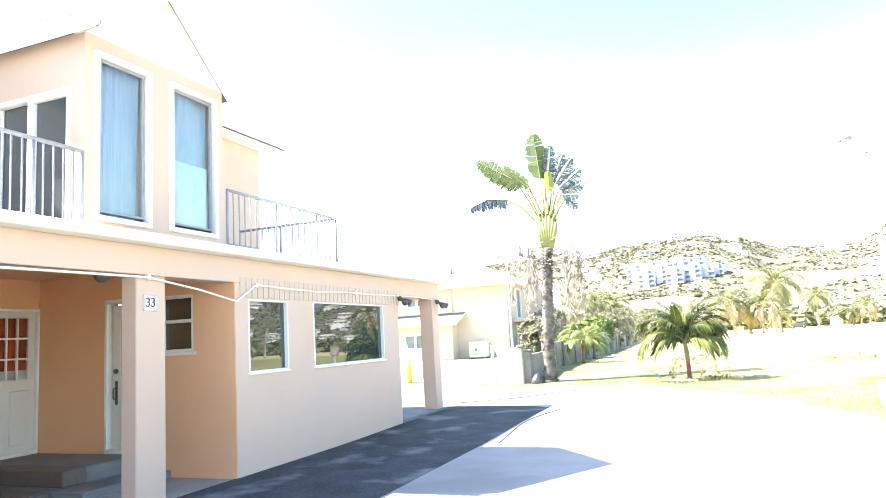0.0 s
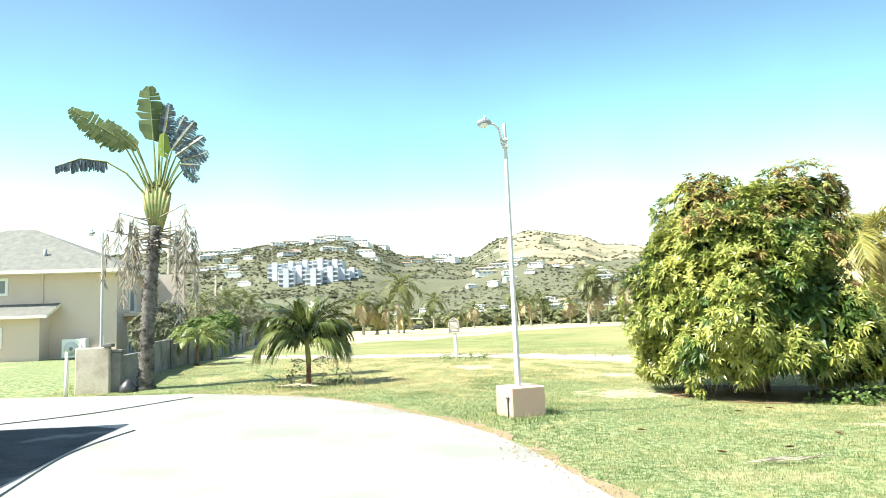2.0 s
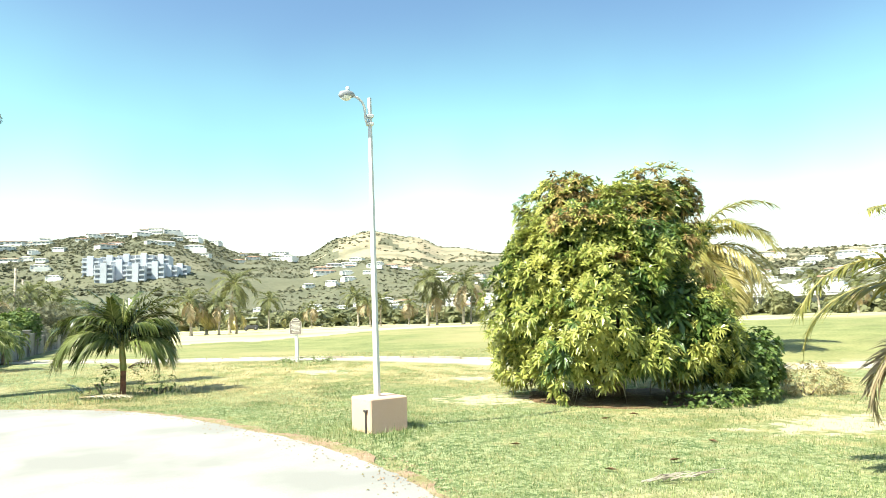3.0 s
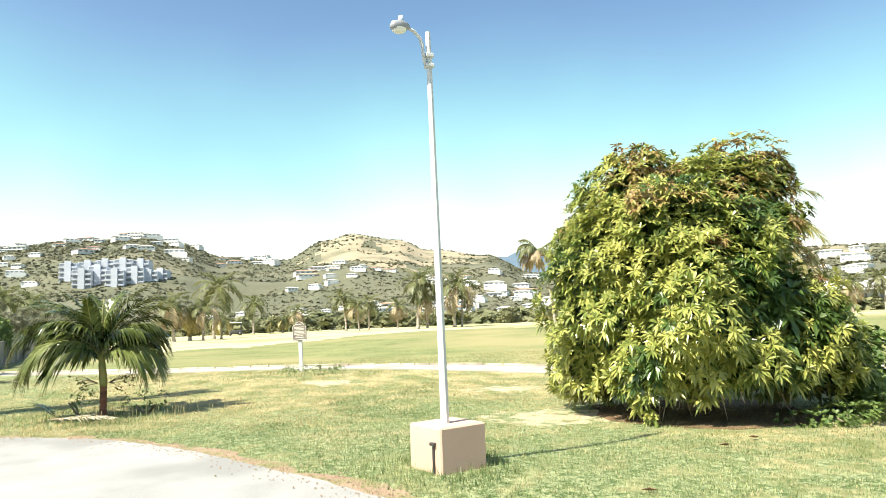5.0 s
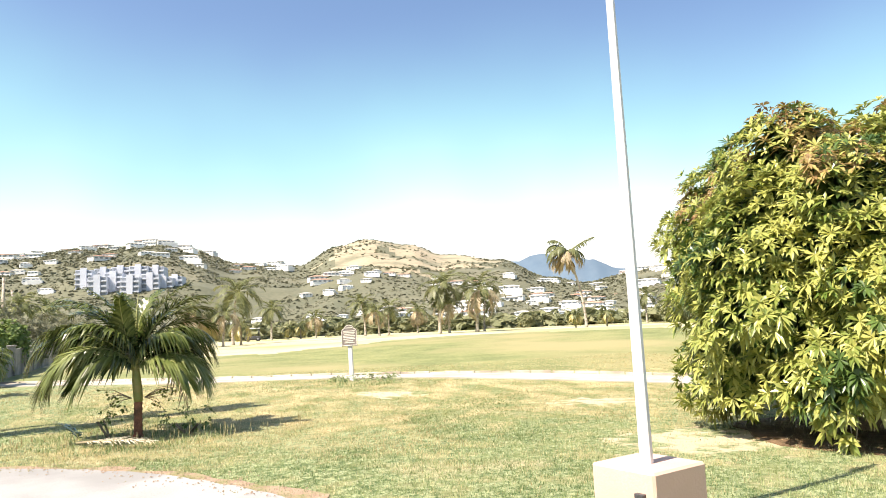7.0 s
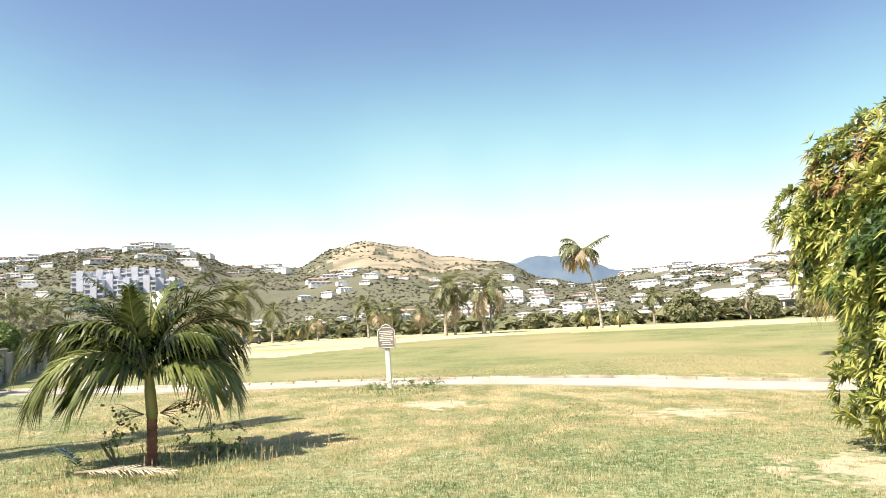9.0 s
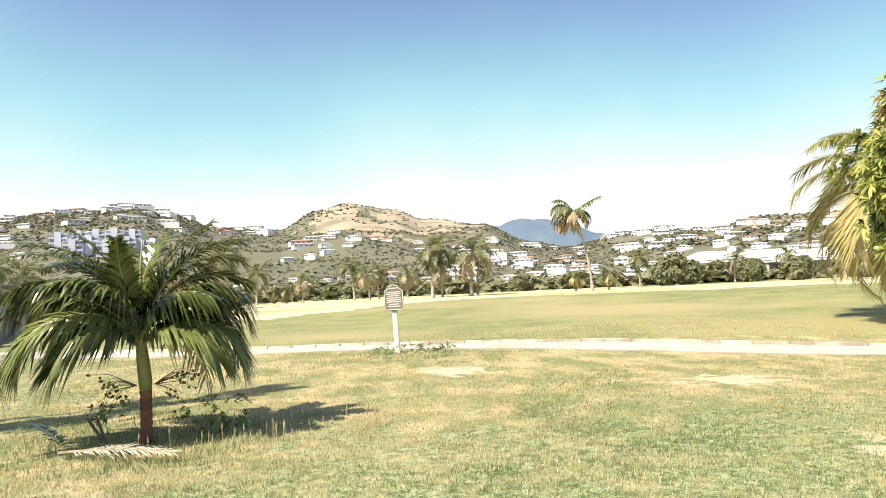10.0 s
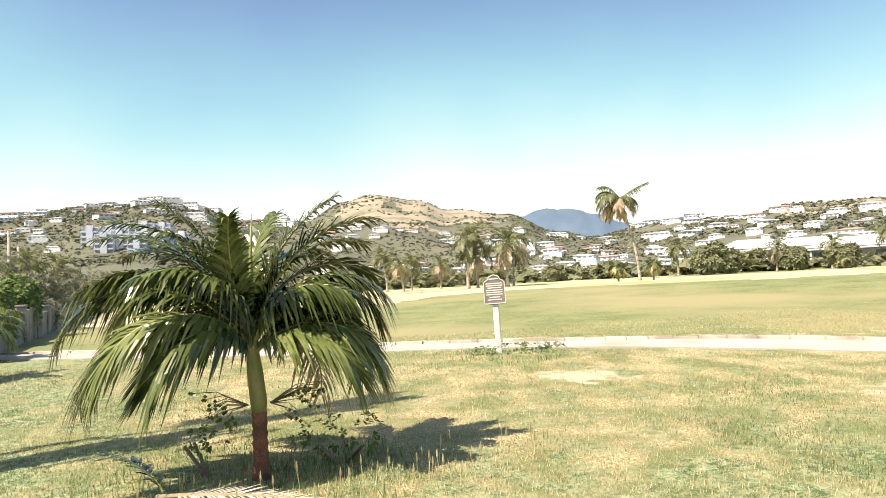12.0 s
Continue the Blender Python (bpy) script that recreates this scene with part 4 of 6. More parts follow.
railing("balcony_railing", [(-6.47, 7.2), (-6.47, 10.2), (-8.6, 10.2)], 3.77, 2.70, "grey metal balcony railing with upright bars", 0.13)
railing("balcony_railing", [(-6.47, 1.0), (-6.47, 4.78)], 3.77, 2.70, "grey metal balcony railing with upright bars", 0.12)
# rear block of the upper storey with its own eave
hb("wall", -12.0, -9.0, 7.16, 11.40, 2.70, 5.72, M["wall"], b=0.01)
hb("wall", -12.6, -8.7, 7.30, 11.85, 5.72, 5.80, M["trim"], b=0.01, label="cream eave board of the rear roof")
k = Buf()
k.v = [(-8.65, 7.3, 5.80), (-8.65, 11.9, 5.80), (-12.6, 11.9, 5.80), (-12.6, 7.3, 5.80), (-10.5, 9.8, 6.9)]
k.f, k.m = [(0, 1, 4), (1, 2, 4), (2, 3, 4), (3, 0, 4), (0, 3, 2, 1)], [0] * 5
own(k.ob("roof", M["roof"], house))
unit = thing("air_conditioner", "dark grey air conditioning unit standing on the balcony", "air conditioner", (-7.9, 9.3, 2.70))
block("casing", -0.15, 0.15, -0.35, 0.35, 0.04, 0.62, M["rail"], unit, 0.02)
block("grille", 0.15, 0.165, -0.28, 0.18, 0.10, 0.56, M["metal_dark"], unit, 0.004)
for y in (-0.28, 0.28):
    block("foot", -0.14, 0.14, y - 0.03, y + 0.03, 0, 0.04, M["metal_dark"], unit, 0.004)

# house number plate on the porch post
plate = thing("house_number", "white house number plate with dark numerals", "sign", (FX + 0.006, 4.705, 2.02))
block("plate", -0.012, 0.004, -0.085, 0.085, -0.085, 0.085, M["white"], plate, 0.012)
for y0, y1, z0, z1 in ((-0.085, 0.085, 0.072, 0.085), (-0.085, 0.085, -0.085, -0.072), (-0.085, -0.072, -0.072, 0.072), (0.072, 0.085, -0.072, 0.072)):
    block("border", 0.004, 0.009, y0, y1, z0, z1, M["curtain"], plate, 0.002)
fc = bpy.data.curves.new("numeral", "FONT")
fc.body, fc.size, fc.extrude, fc.align_x, fc.align_y = "33", 0.135, 0.003, "CENTER", "CENTER"
fc.materials.append(M["blackmark"])
num = new("numeral", fc)
num.parent = plate
num.matrix_basis = pose(0.008, 0, 0, 90, 0, 90)

# porch light under the ceiling, wall cable and floodlights
light = thing("porch_light", "dark round jelly-jar porch light under the porch ceiling", "lamp", (-7.2, 5.7, 2.585))
rod("base", [(0, 0, 0), (0, 0, -0.04)], 0.07, M["metal_dark"], light, 16)
k = Buf()
k.tube([(0, 0, -0.03), (0, 0, -0.08), (0, 0, -0.13), (0, 0, -0.16)], [0.085, 0.09, 0.07, 0.03], 16)
k.ob("shade", M["far_dark"], light, "smoked glass shade", True)
rod("arm", [(0, 0, -0.02), (-0.12, -0.22, -0.03)], 0.012, M["metal_dark"], light)
cable = Buf()
cable.tube([(FX + 0.03, y, z) for y, z in ((-2.0, 2.26), (1.0, 2.26), (3.1, 2.262), (4.66, 2.275), (5.4, 2.18), (6.02, 2.07), (6.2, 2.17), (6.40, 2.285), (6.9, 2.27), (7.76, 2.255), (8.6, 2.28), (9.4, 2.28), (10.35, 2.29))], 0.013, 6)
tagged(cable.ob("cable", M["trim"], smooth=True), "white cable strung along the porch beam", "cable")
cable = Buf()
cable.tube([(FX + 0.03, y, z) for y, z in ((10.4, 2.29), (11.2, 2.30), (12.1, 2.27))], 0.012, 6)
tagged(cable.ob("cable", M["trim"], smooth=True), "white cable strung along the porch beam", "cable")
for y in (6.40, 8.9, 4.66):
    tagged(block("cable_clip", FX + 0.0, FX + 0.05, y - 0.02, y + 0.02, 2.25, 2.31, M["dim_white"], None, 0.004), "small white clip holding the wall cable", "clip")
for y, z in ((10.52, 2.25), (12.30, 2.23)):
    fl = thing("floodlight", "dark twin floodlight fixed to the porch wall", "lamp", (FX + 0.01, y, z))
    rod("base", [(0, 0, 0), (0.05, 0, 0)], 0.045, M["metal_dark"], fl, 12)
    for s in (-1, 1):
        k = Buf()
        k.tube([(0.05, 0, 0), (0.10, 0.03 * s, -0.03), (0.14, 0.07 * s, -0.06), (0.19, 0.11 * s, -0.09)], [0.012, 0.03, 0.045, 0.06], 12)
        k.ob("head", M["metal_dark"], fl, smooth=True)


# street lamps
def street_lamp(at, height, label, turn, r=0.044):
    p = thing("street_lamp", label, "lamp", at, "street lamps")
    k = Buf()
    k.tube([(0, 0, -0.1), (0, 0, height * 0.5), (0, 0, height)], [r, r * 0.8, r * 0.6], 8)
    k.ob("pole", M["galv"], p)
    c, s = math.cos(turn), math.sin(turn)

    def out(d, z):
        return (c * d, s * d, z)

    k = Buf()
    k.tube([out(0.04, height - 0.34), out(0.06, height - 0.28), out(0.07, height - 0.14), out(0.10, height - 0.07), out(0.16, height - 0.02), out(0.24, height)], 0.017, 8)
    k.ob("arm", M["galv"], p, smooth=True)
    for z in (height - 0.34, height - 0.24):
        block("bracket", -0.042, 0.042, -0.042, 0.042, z - 0.02, z + 0.02, M["galv"], p, 0.006)
    k = Buf()
    k.tube([out(0.21, height + 0.01), out(0.24, height + 0.01), out(0.31, height), out(0.39, height - 0.015), out(0.42, height - 0.025)], [0.015, 0.04, 0.06, 0.05, 0.015], 12)
    head = k.ob("lamp_head", M["rail"], p, smooth=True)
    k = Buf()
    for i in range(4):
        rr = 0.06 * math.cos(i * 0.45)
        for j in range(12):
            a = j * math.pi / 6
            x, y, z = out(0.33, height - 0.028)
            k.v.append((x + rr * 1.3 * (c * math.cos(a)) - rr * s * math.sin(a), y + rr * 1.3 * s * math.cos(a) + rr * c * math.sin(a), z - 0.05 * math.sin(i * 0.45)))
    for i in range(3):
        for j in range(12):
            k.f.append((i * 12 + j, i * 12 + (j + 1) % 12, i * 12 + 12 + (j + 1) % 12, i * 12 + 12 + j))
    k.f.append(tuple(range(36, 48)))
    k.m = [0] * len(k.f)
    k.ob("lens", M["white"], p, "milky lens bowl", True)
    rod("photocell", [out(0.3, height + 0.03), out(0.3, height + 0.10)], 0.025, M["curtain"], p, 10, "blue-grey photocell")
    return p


LZ = land(2.3, 11.52) + 0.40
street_lamp((2.29, 11.52, LZ), 4.24 - LZ, "white metal street lamp standing on a concrete block", radians(192)).rotation_euler = (0, radians(-0.4), 0)
base = thing("lamp_base", "pinkish painted concrete block carrying the street lamp", "concrete block", (2.32, 11.55, LZ))
turn = Matrix.Rotation(radians(13), 4, "Z")
k = Buf()
k.box(-0.255, 0.255, -0.255, 0.255, -0.52, 0.0, 0, 0.015)
o = k.ob("block_body", M["pink"], base)
block("conduit", -0.275, -0.25, -0.16, -0.14, -0.45, -0.14, M["metal_dark"], base, 0.004, "dark conduit stub")
block("conduit_cap", -0.285, -0.25, -0.185, -0.115, -0.16, -0.13, M["metal_dark"], base, 0.004)
base.matrix_basis = base.matrix_basis @ turn
street_lamp((-6.3, 20.6, land(-6.3, 20.6)), 4.0 - land(-6.3, 20.6), "white metal street lamp behind the boundary wall", radians(165))

# sign beside the cart path
SX, SY = 3.10, 22.75
SZ = land(SX, SY)
sign = thing("sign", "small brown notice board on a white post", "sign", (SX, SY, SZ))
sign.rotation_euler = (0, radians(-1.5), radians(-24))
sign.scale = (0.86, 0.9, 0.95)
block("post", -0.055, 0.055, -0.035, 0.035, -0.1, 0.86, M["galv"], sign, 0.01)
k = Buf()
pts = [(-0.20, 0), (0.20, 0), (0.20, 0.36), (0.165, 0.40), (0.13, 0.41), (0.09, 0.47), (0, 0.50), (-0.09, 0.47), (-0.13, 0.41), (-0.165, 0.40), (-0.20, 0.36)]
n = len(pts)
for y in (-0.055, -0.03):
    k.v.extend([(x, y, 0.80 + z) for x, z in pts])
k.f = [tuple(range(n)), tuple(range(2 * n - 1, n - 1, -1))] + [(i, (i + 1) % n + 0, (i + 1) % n + n, i + n)[::-1] for i in range(n)]
k.m = [0] * len(k.f)
board = k.ob("board", M["sign"], sign)
k = Buf()
for i in range(n):
    (x0, z0), (x1, z1) = pts[i], pts[(i + 1) % n]
    k.tube([(x0 * 0.95, -0.058, 0.815 + z0 * 0.94), (x1 * 0.95, -0.058, 0.815 + z1 * 0.94)], 0.008, 5)
k.ob("border", M["sign_edge"], board, "cream rim of the board")
for i, (w, z) in enumerate(((0.09, 0.42), (0.15, 0.345), (0.15, 0.31), (0.12, 0.275), (0.155, 0.235), (0.145, 0.20), (0.15, 0.165), (0.10, 0.12), (0.13, 0.08))):
    block("text_line", -w, w, -0.060, -0.0555, 0.80 + z - 0.009, 0.80 + z + 0.009, M["sign_edge"], board, 0)

# the young palm near the drive's end
PX, PY = -1.0, 18.35
palm = thing("palm_tree", "young palm with a dense drooping crown and green crownshaft", "palm tree", (PX, PY, land(PX, PY)))
rng = random.Random(11)
k = ringed_trunk(0.52, 0.058, 0.055, (0.0, 0), 7, 14, 0.16)
k.ob("trunk", M["redbark"], palm, "rough reddish brown trunk", True)
k = Buf()
k.tube([(0, 0, 0.50), (0.0, 0, 0.57), (-0.02, 0, 0.80), (-0.03, 0, 0.95), (-0.03, 0, 1.10)], [0.055, 0.063, 0.060, 0.048, 0.030], 14)
k.ob("crownshaft", M["shaft"], palm, "smooth green crownshaft", True)
CROWN = [  # compass angle, rise, length, curl
    (-95, 0.72, 1.90, 2.55), (-72, 0.85, 1.85, 2.6), (-112, 0.95, 1.65, 2.5), (-128, 0.85, 1.30, 2.5), (-84, 1.08, 1.95, 2.4), (-60, 1.12, 1.75, 2.3),
    (92, 0.95, 1.62, 2.9), (70, 0.90, 1.65, 2.8), (112, 0.80, 1.45, 2.5), (132, 0.72, 1.25, 2.2), (84, 1.18, 1.70, 2.6), (58, 1.15, 1.65, 2.5),
    (22, 1.00, 1.55, 2.4), (-22, 1.00, 1.55, 2.4), (-102, 1.22, 1.80, 2.0), (102, 1.22, 1.60, 2.2),
    (-72, 1.30, 1.72, 1.5), (-106, 1.33, 1.60, 1.3), (76, 1.32, 1.62, 1.6), (104, 1.36, 1.52, 1.3), (32, 1.40, 1.45, 1.0), (-32, 1.40, 1.45, 1.0), (-88, 1.42, 1.45, 0.8), (96, 1.44, 1.42, 0.9), (168, 1.44, 1.25, 0.8),
    (-80, 1.20, 1.75, 1.9), (80, 1.26, 1.60, 1.9), (-50, 1.30, 1.60, 1.6), (50, 1.30, 1.50, 1.6), (-122, 1.25, 1.45, 1.7), (125, 1.20, 1.30, 1.8)]
for az, rise, ln, curl in CROWN:
    upright = rise > 1.25
    f = frond(ln * (0.94 if upright else 0.84) * rng.uniform(0.96, 1.04), rise, curl + (0.15 if upright else 0.1), 66, 0.38 if upright else 0.40, 0.034, rng, 0.55 if upright else 1.10, rng.uniform(-1, 1), 0.60, 14, 0.75, 0.34)
    # these fronds wear the lighter leaf, sunlight put into their colour
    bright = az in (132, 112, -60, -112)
    place(f.ob("frond", [M["rachis"], M["frond_sun"] if bright else M["frond"]], palm, "yellow-green frond, coloured as if sunlit" if bright else ""), (-0.03, 0, 0.84 + 0.10 * rise), az, rng.uniform(-0.35, 0.35))
rod("spear", [(-0.03, 0, 1.0), (-0.02, -0.02, 1.7), (0.0, -0.02, 2.0)], [0.02, 0.014, 0.003], M["rachis"], palm, 6)
f = frond(1.1, 0.1, 1.9, 20, 0.35, 0.03, rng, 1.2)
place(f.ob("frond", [M["rachis"], M["frond_dead"]], palm, "dry brown frond"), (0.03, 0.05, 1.0), 55, 0.3)
# flower stalks below the crown, with pale fruit on wiry branches
stalk = Buf()
for side, cnt in ((1, 12), (-1, 9)):
    for i in range(cnt):
        d = Vector((side * rng.uniform(0.15, 0.42), rng.uniform(-0.2, 0.1), rng.uniform(-0.2, 0.16)))
        p0 = Vector((side * 0.08, -0.02, 0.56))
        stalk.tube([p0, p0 + d * 0.55 + Vector((0, 0, 0.05)), p0 + d], [0.006, 0.004, 0.003], 4, 0, False)
        for j in range(3):
            c = p0 + d * rng.uniform(0.55, 1.0)
            s = 0.016
            stalk.add([c + Vector(v) * s for v in ((1, 0, 0), (-1, 0, 0), (0, 1, 0), (0, -1, 0), (0, 0, 1), (0, 0, -1))], [(0, 2, 4), (2, 1, 4), (1, 3, 4), (3, 0, 4), (2, 0, 5), (1, 2, 5), (3, 1, 5), (0, 3, 5)], 1)
stalk.ob("flower_stalk", [M["bark"], M["frond_sun"]], palm, "wiry fruiting stalks with grey-green fruit")
# fallen leaf on the grass in front of the palm
leaf = thing("fallen_frond", "dry fallen palm frond lying on the grass", "palm frond", (-1.72, 18.05, land(-1.72, 18.05) + 0.06))
f = frond(1.2, 0.10, 0.20, 30, 0.22, 0.013, rng, 0.10, 0, 0.10, 12, 0.9, 0.30)
place(tagged(f.ob("frond", [M["frond_dead"], M["frond_pale"]], leaf, "bleached dry leaflets"), "bleached dry leaflets", kind="stuff"), (0, 0, 0), 128, 0.25)
f = frond(0.5, 0.9, 1.0, 22, 0.24, 0.025, rng, 0.3)
place(f.ob("frond", [M["rachis"], M["frond"]], leaf, "still green part of the fallen frond"), (0.05, 0, 0), -60, 0.3)


# broad-leaved trees
def rosette(k, p, n, count, rng, length, width, slot, sag=0.5):
    """A whorl of narrow drooping leaves round a twig's end p that points along n."""
    side = n.orthogonal().normalized()
    other = n.cross(side)
    for i in range(count):
        a = 2 * math.pi * (i + rng.random() * 0.7) / count
        out = (side * math.cos(a) + other * math.sin(a)) * rng.uniform(0.55, 1.0) + n * rng.uniform(0.1, 0.8)
        out.normalize()
        ln = length * rng.uniform(0.7, 1.15)
        w = width * rng.uniform(0.8, 1.2)
        flat = out.cross(n * 0.7 + Vector((0, 0, 0.6)))
        flat = flat.normalized() if flat.length > 1e-3 else side
        b = len(k.v)
        mid = p + out * ln * 0.5 + Vector((0, 0, -sag * ln * 0.22))
        tip = p + out * ln * 0.9 + Vector((0, 0, -sag * ln * 0.85))
        k.v.extend([tuple(p), tuple(mid + flat * w * 0.5), tuple(mid - flat * w * 0.5 + Vector((0, 0, 0))), tuple(tip), tuple(mid + Vector((0, 0, -0.18 * w)))])
        k.f.extend([(b, b + 4, b + 1), (b, b + 2, b + 4), (b + 1, b + 4, b + 3), (b + 4, b + 2, b + 3)])
        k.m.extend([slot] * 4)


def crown_points(lobes, count, rng, inner=0.0):
    """Places on the outside of a cluster of lobes, each with its outward way."""
    area = [r[3] * r[4] + r[4] * r[5] + r[3] * r[5] for r in lobes]
    out = []
    tries = 0
    while len(out) < count and tries < count * 12:
        tries += 1
        i = rng.choices(range(len(lobes)), area)[0]
        cx, cy, cz, rx, ry, rz = lobes[i]
        d = Vector((rng.gauss(0, 1), rng.gauss(0, 1), rng.gauss(0, 1))).normalized()
        s = 1 - inner * rng.random() + 0.06 * noise.noise(d * 3)
        p = Vector((cx + rx * d.x * s, cy + ry * d.y * s, cz + rz * d.z * s))
        if any(j != i and ((p.x - l[0]) / l[3]) ** 2 + ((p.y - l[1]) / l[4]) ** 2 + ((p.z - l[2]) / l[5]) ** 2 < 0.72 for j, l in enumerate(lobes)):
            continue
        out.append((p, Vector((d.x / rx, d.y / ry, d.z / rz)).normalized()))
    return out


def mango_tree():
    cx, cy = 7.25, 13.75
    gz = land(cx, cy)
    t = thing("mango_tree", "dense round mango tree with drooping leaves down to the ground", "tree", (cx, cy, gz))
    rng = random.Random(21)
    k = Buf()
    k.tube([(0, 0, -0.1), (0.03, 0, 0.25), (0.0, 0.05, 0.7), (0.05, 0.05, 1.3)], [0.2, 0.15, 0.13, 0.1], 10)
    k.ob("trunk", M["bark"], t, smooth=True)
    for i in range(9):
        a = i * 0.7 + rng.uniform(-0.2, 0.2)
        h = rng.uniform(0.5, 1.2)
        d = Vector((math.cos(a), math.sin(a), 0))
        e = rng.uniform(1.0, 1.5)
        rod("limb", [(0.02, 0.03, h), tuple(d * e * 0.5 + Vector((0, 0, h + 0.5))), tuple(d * e + Vector((0, 0, h + rng.uniform(0.7, 1.8))))], [0.07, 0.05, 0.02], M["bark"], t, 7)
    lobes = [(-0.1, 0, 1.95, 1.8, 1.85, 1.65), (-0.55, 0.15, 3.0, 0.88, 0.88, 0.85), (0.5, -0.15, 3.05, 0.9, 0.95, 0.85), (-1.25, 0.1, 1.7, 0.95, 1.0, 1.2), (0.80, -0.30, 2.6, 0.80, 0.85, 0.9),
             (-0.7, -1.1, 1.5, 1.05, 0.85, 1.15), (0.4, -1.3, 1.25, 0.95, 0.8, 1.0), (1.0, -0.6, 1.2, 0.85, 0.85, 0.95), (-1.0, 0.4, 2.3, 0.78, 0.80, 0.75), (0.15, -0.8, 2.65, 0.9, 0.85, 0.8), (0, 1.0, 2.0, 1.2, 0.9, 1.4),
             (0.95, -0.45, 3.45, 0.60, 0.55, 0.45), (-0.65, 0.15, 3.55, 0.45, 0.45, 0.4),
             (-1.1, -0.5, 0.85, 0.85, 0.8, 0.6), (-0.2, -1.3, 0.85, 0.9, 0.65, 0.6), (0.8, -1.15, 0.8, 0.85, 0.65, 0.65), (1.10, -0.4, 0.9, 0.68, 0.8, 0.75), (-1.2, 0.6, 0.8, 0.8, 0.8, 0.7),
             (0.1, 1.4, 2.0, 1.15, 1.1, 1.5), (0.2, 2.1, 2.5, 1.1, 1.0, 0.95), (0.2, 1.9, 3.0, 0.85, 0.9, 0.8)]
    k, y, old = Buf(), Buf(), Buf()

    def clear_of_ground(p):
        """The front of the crown stops short of the ground; the sides come lower."""
        low = 0.50 + 0.16 * noise.noise(p * 2.3) if p.y < 0.9 and -1.9 < p.x < 0.95 else 0.16
        return p.z > low

    taken = set()
    for p, n in crown_points(lobes, 12500, rng, 0.12):
        cell = tuple(int(math.floor(c / 0.115)) for c in p)
        if cell in taken or not clear_of_ground(p):
            continue
        taken.add(cell)
        side = 0.74 * p.x - 0.67 * p.y
        p = p - n * 0.55 * bell(side, 1.35, 0.42) * bell(p.z, 1.75, 0.75) * smooth(0.9, 0.2, p.y)
        p = p + n * (noise.noise(p * 1.9) * 0.44 + 0.14 * noise.noise(p * 0.8) + rng.uniform(-0.05, 0.07))
        n2 = (n + Vector((0, 0, 0.45)) + Vector((rng.uniform(-0.4, 0.4), rng.uniform(-0.4, 0.4), rng.uniform(-0.2, 0.2)))).normalized()
        young = noise.noise(p * 1.5 + Vector((9, 3, 1))) + 0.36 * (p.z - 2.6) + 0.14 * p.x > 0.22 and rng.random() < 0.7
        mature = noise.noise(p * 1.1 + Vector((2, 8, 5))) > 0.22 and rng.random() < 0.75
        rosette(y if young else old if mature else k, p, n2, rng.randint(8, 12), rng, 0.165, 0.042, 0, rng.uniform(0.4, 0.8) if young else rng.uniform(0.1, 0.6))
    # inner leaves take the dark colour so the crown's gaps read as shade
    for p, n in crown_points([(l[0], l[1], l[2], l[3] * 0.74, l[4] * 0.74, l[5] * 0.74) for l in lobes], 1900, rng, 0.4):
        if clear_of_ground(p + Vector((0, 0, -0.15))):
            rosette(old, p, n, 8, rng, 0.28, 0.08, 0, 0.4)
    tagged(k.ob("leaves", M["mango"], t, "glossy yellow-green mango leaves"), kind="stuff")
    tagged(old.ob("mature_leaves", M["mango_old_shade"], t, "dark green mature mango leaves, inner ones darkened as crown shade"), kind="stuff")
    tagged(y.ob("young_leaves", M["mango_new"], t, "rusty young leaves at the shoot tips"), kind="stuff")
    # bare twigs hanging below the front of the crown
    for i in range(16):
        a = Vector((rng.uniform(-1.3, 1.1), rng.uniform(-1.5, -0.6), rng.uniform(0.55, 0.8)))
        b = a + Vector((rng.uniform(-0.25, 0.25), rng.uniform(-0.25, 0.1), rng.uniform(-0.55, -0.3)))
        rod("twig", [tuple(a), tuple((a + b) / 2 + Vector((0.04, 0, 0.03))), tuple(b)], [0.011, 0.008, 0.004], M["bark_pale"], t, 5)
    return t


mango_tree()


def shrub(name, label, at, lobes, count, leaf, size, width, seed, mat="shrub", category="shrub"):
    rng = random.Random(seed)
    t = thing(name, label, category, (at[0], at[1], land(at[0], at[1])))
    for i in range(4):
        a = rng.uniform(0, 6.28)
        rod("stem", [(0, 0, -0.05), (0.2 * math.cos(a), 0.2 * math.sin(a), lobes[0][2] * 0.7)], [0.02, 0.008], M["bark"], t, 5)
    k = Buf()
    for p, n in crown_points(lobes, count, rng, 0.35):
        if p.z > 0.03:
            rosette(k, p, (n + Vector((0, 0, 0.3))).normalized(), leaf, rng, size, width, 0, 0.3)
    tagged(k.ob("leaves", M[mat], t), kind="stuff")
    return t


shrub("shrub", "light green leafy shrub growing against the mango", (9.05, 12.35), [(0, 0, 0.55, 0.5, 0.45, 0.5), (0.3, 0.1, 0.85, 0.35, 0.35, 0.35)], 260, 7, 0.13, 0.07, 41)
shrub("shrub", "dark green shrub beside the mango tree", (9.65, 12.9), [(0, 0, 0.42, 0.5, 0.5, 0.42), (-0.45, 0.4, 0.85, 0.5, 0.5, 0.6)], 300, 7, 0.14, 0.06, 42)
shrub("weed", "low green weeds at the foot of the mango", (7.9, 11.75), [(0, 0, 0.13, 0.7, 0.25, 0.15), (0.8, 0.2, 0.16, 0.5, 0.3, 0.18), (-0.6, 0.2, 0.1, 0.4, 0.25, 0.12)], 130, 6, 0.10, 0.05, 43, category="weeds")
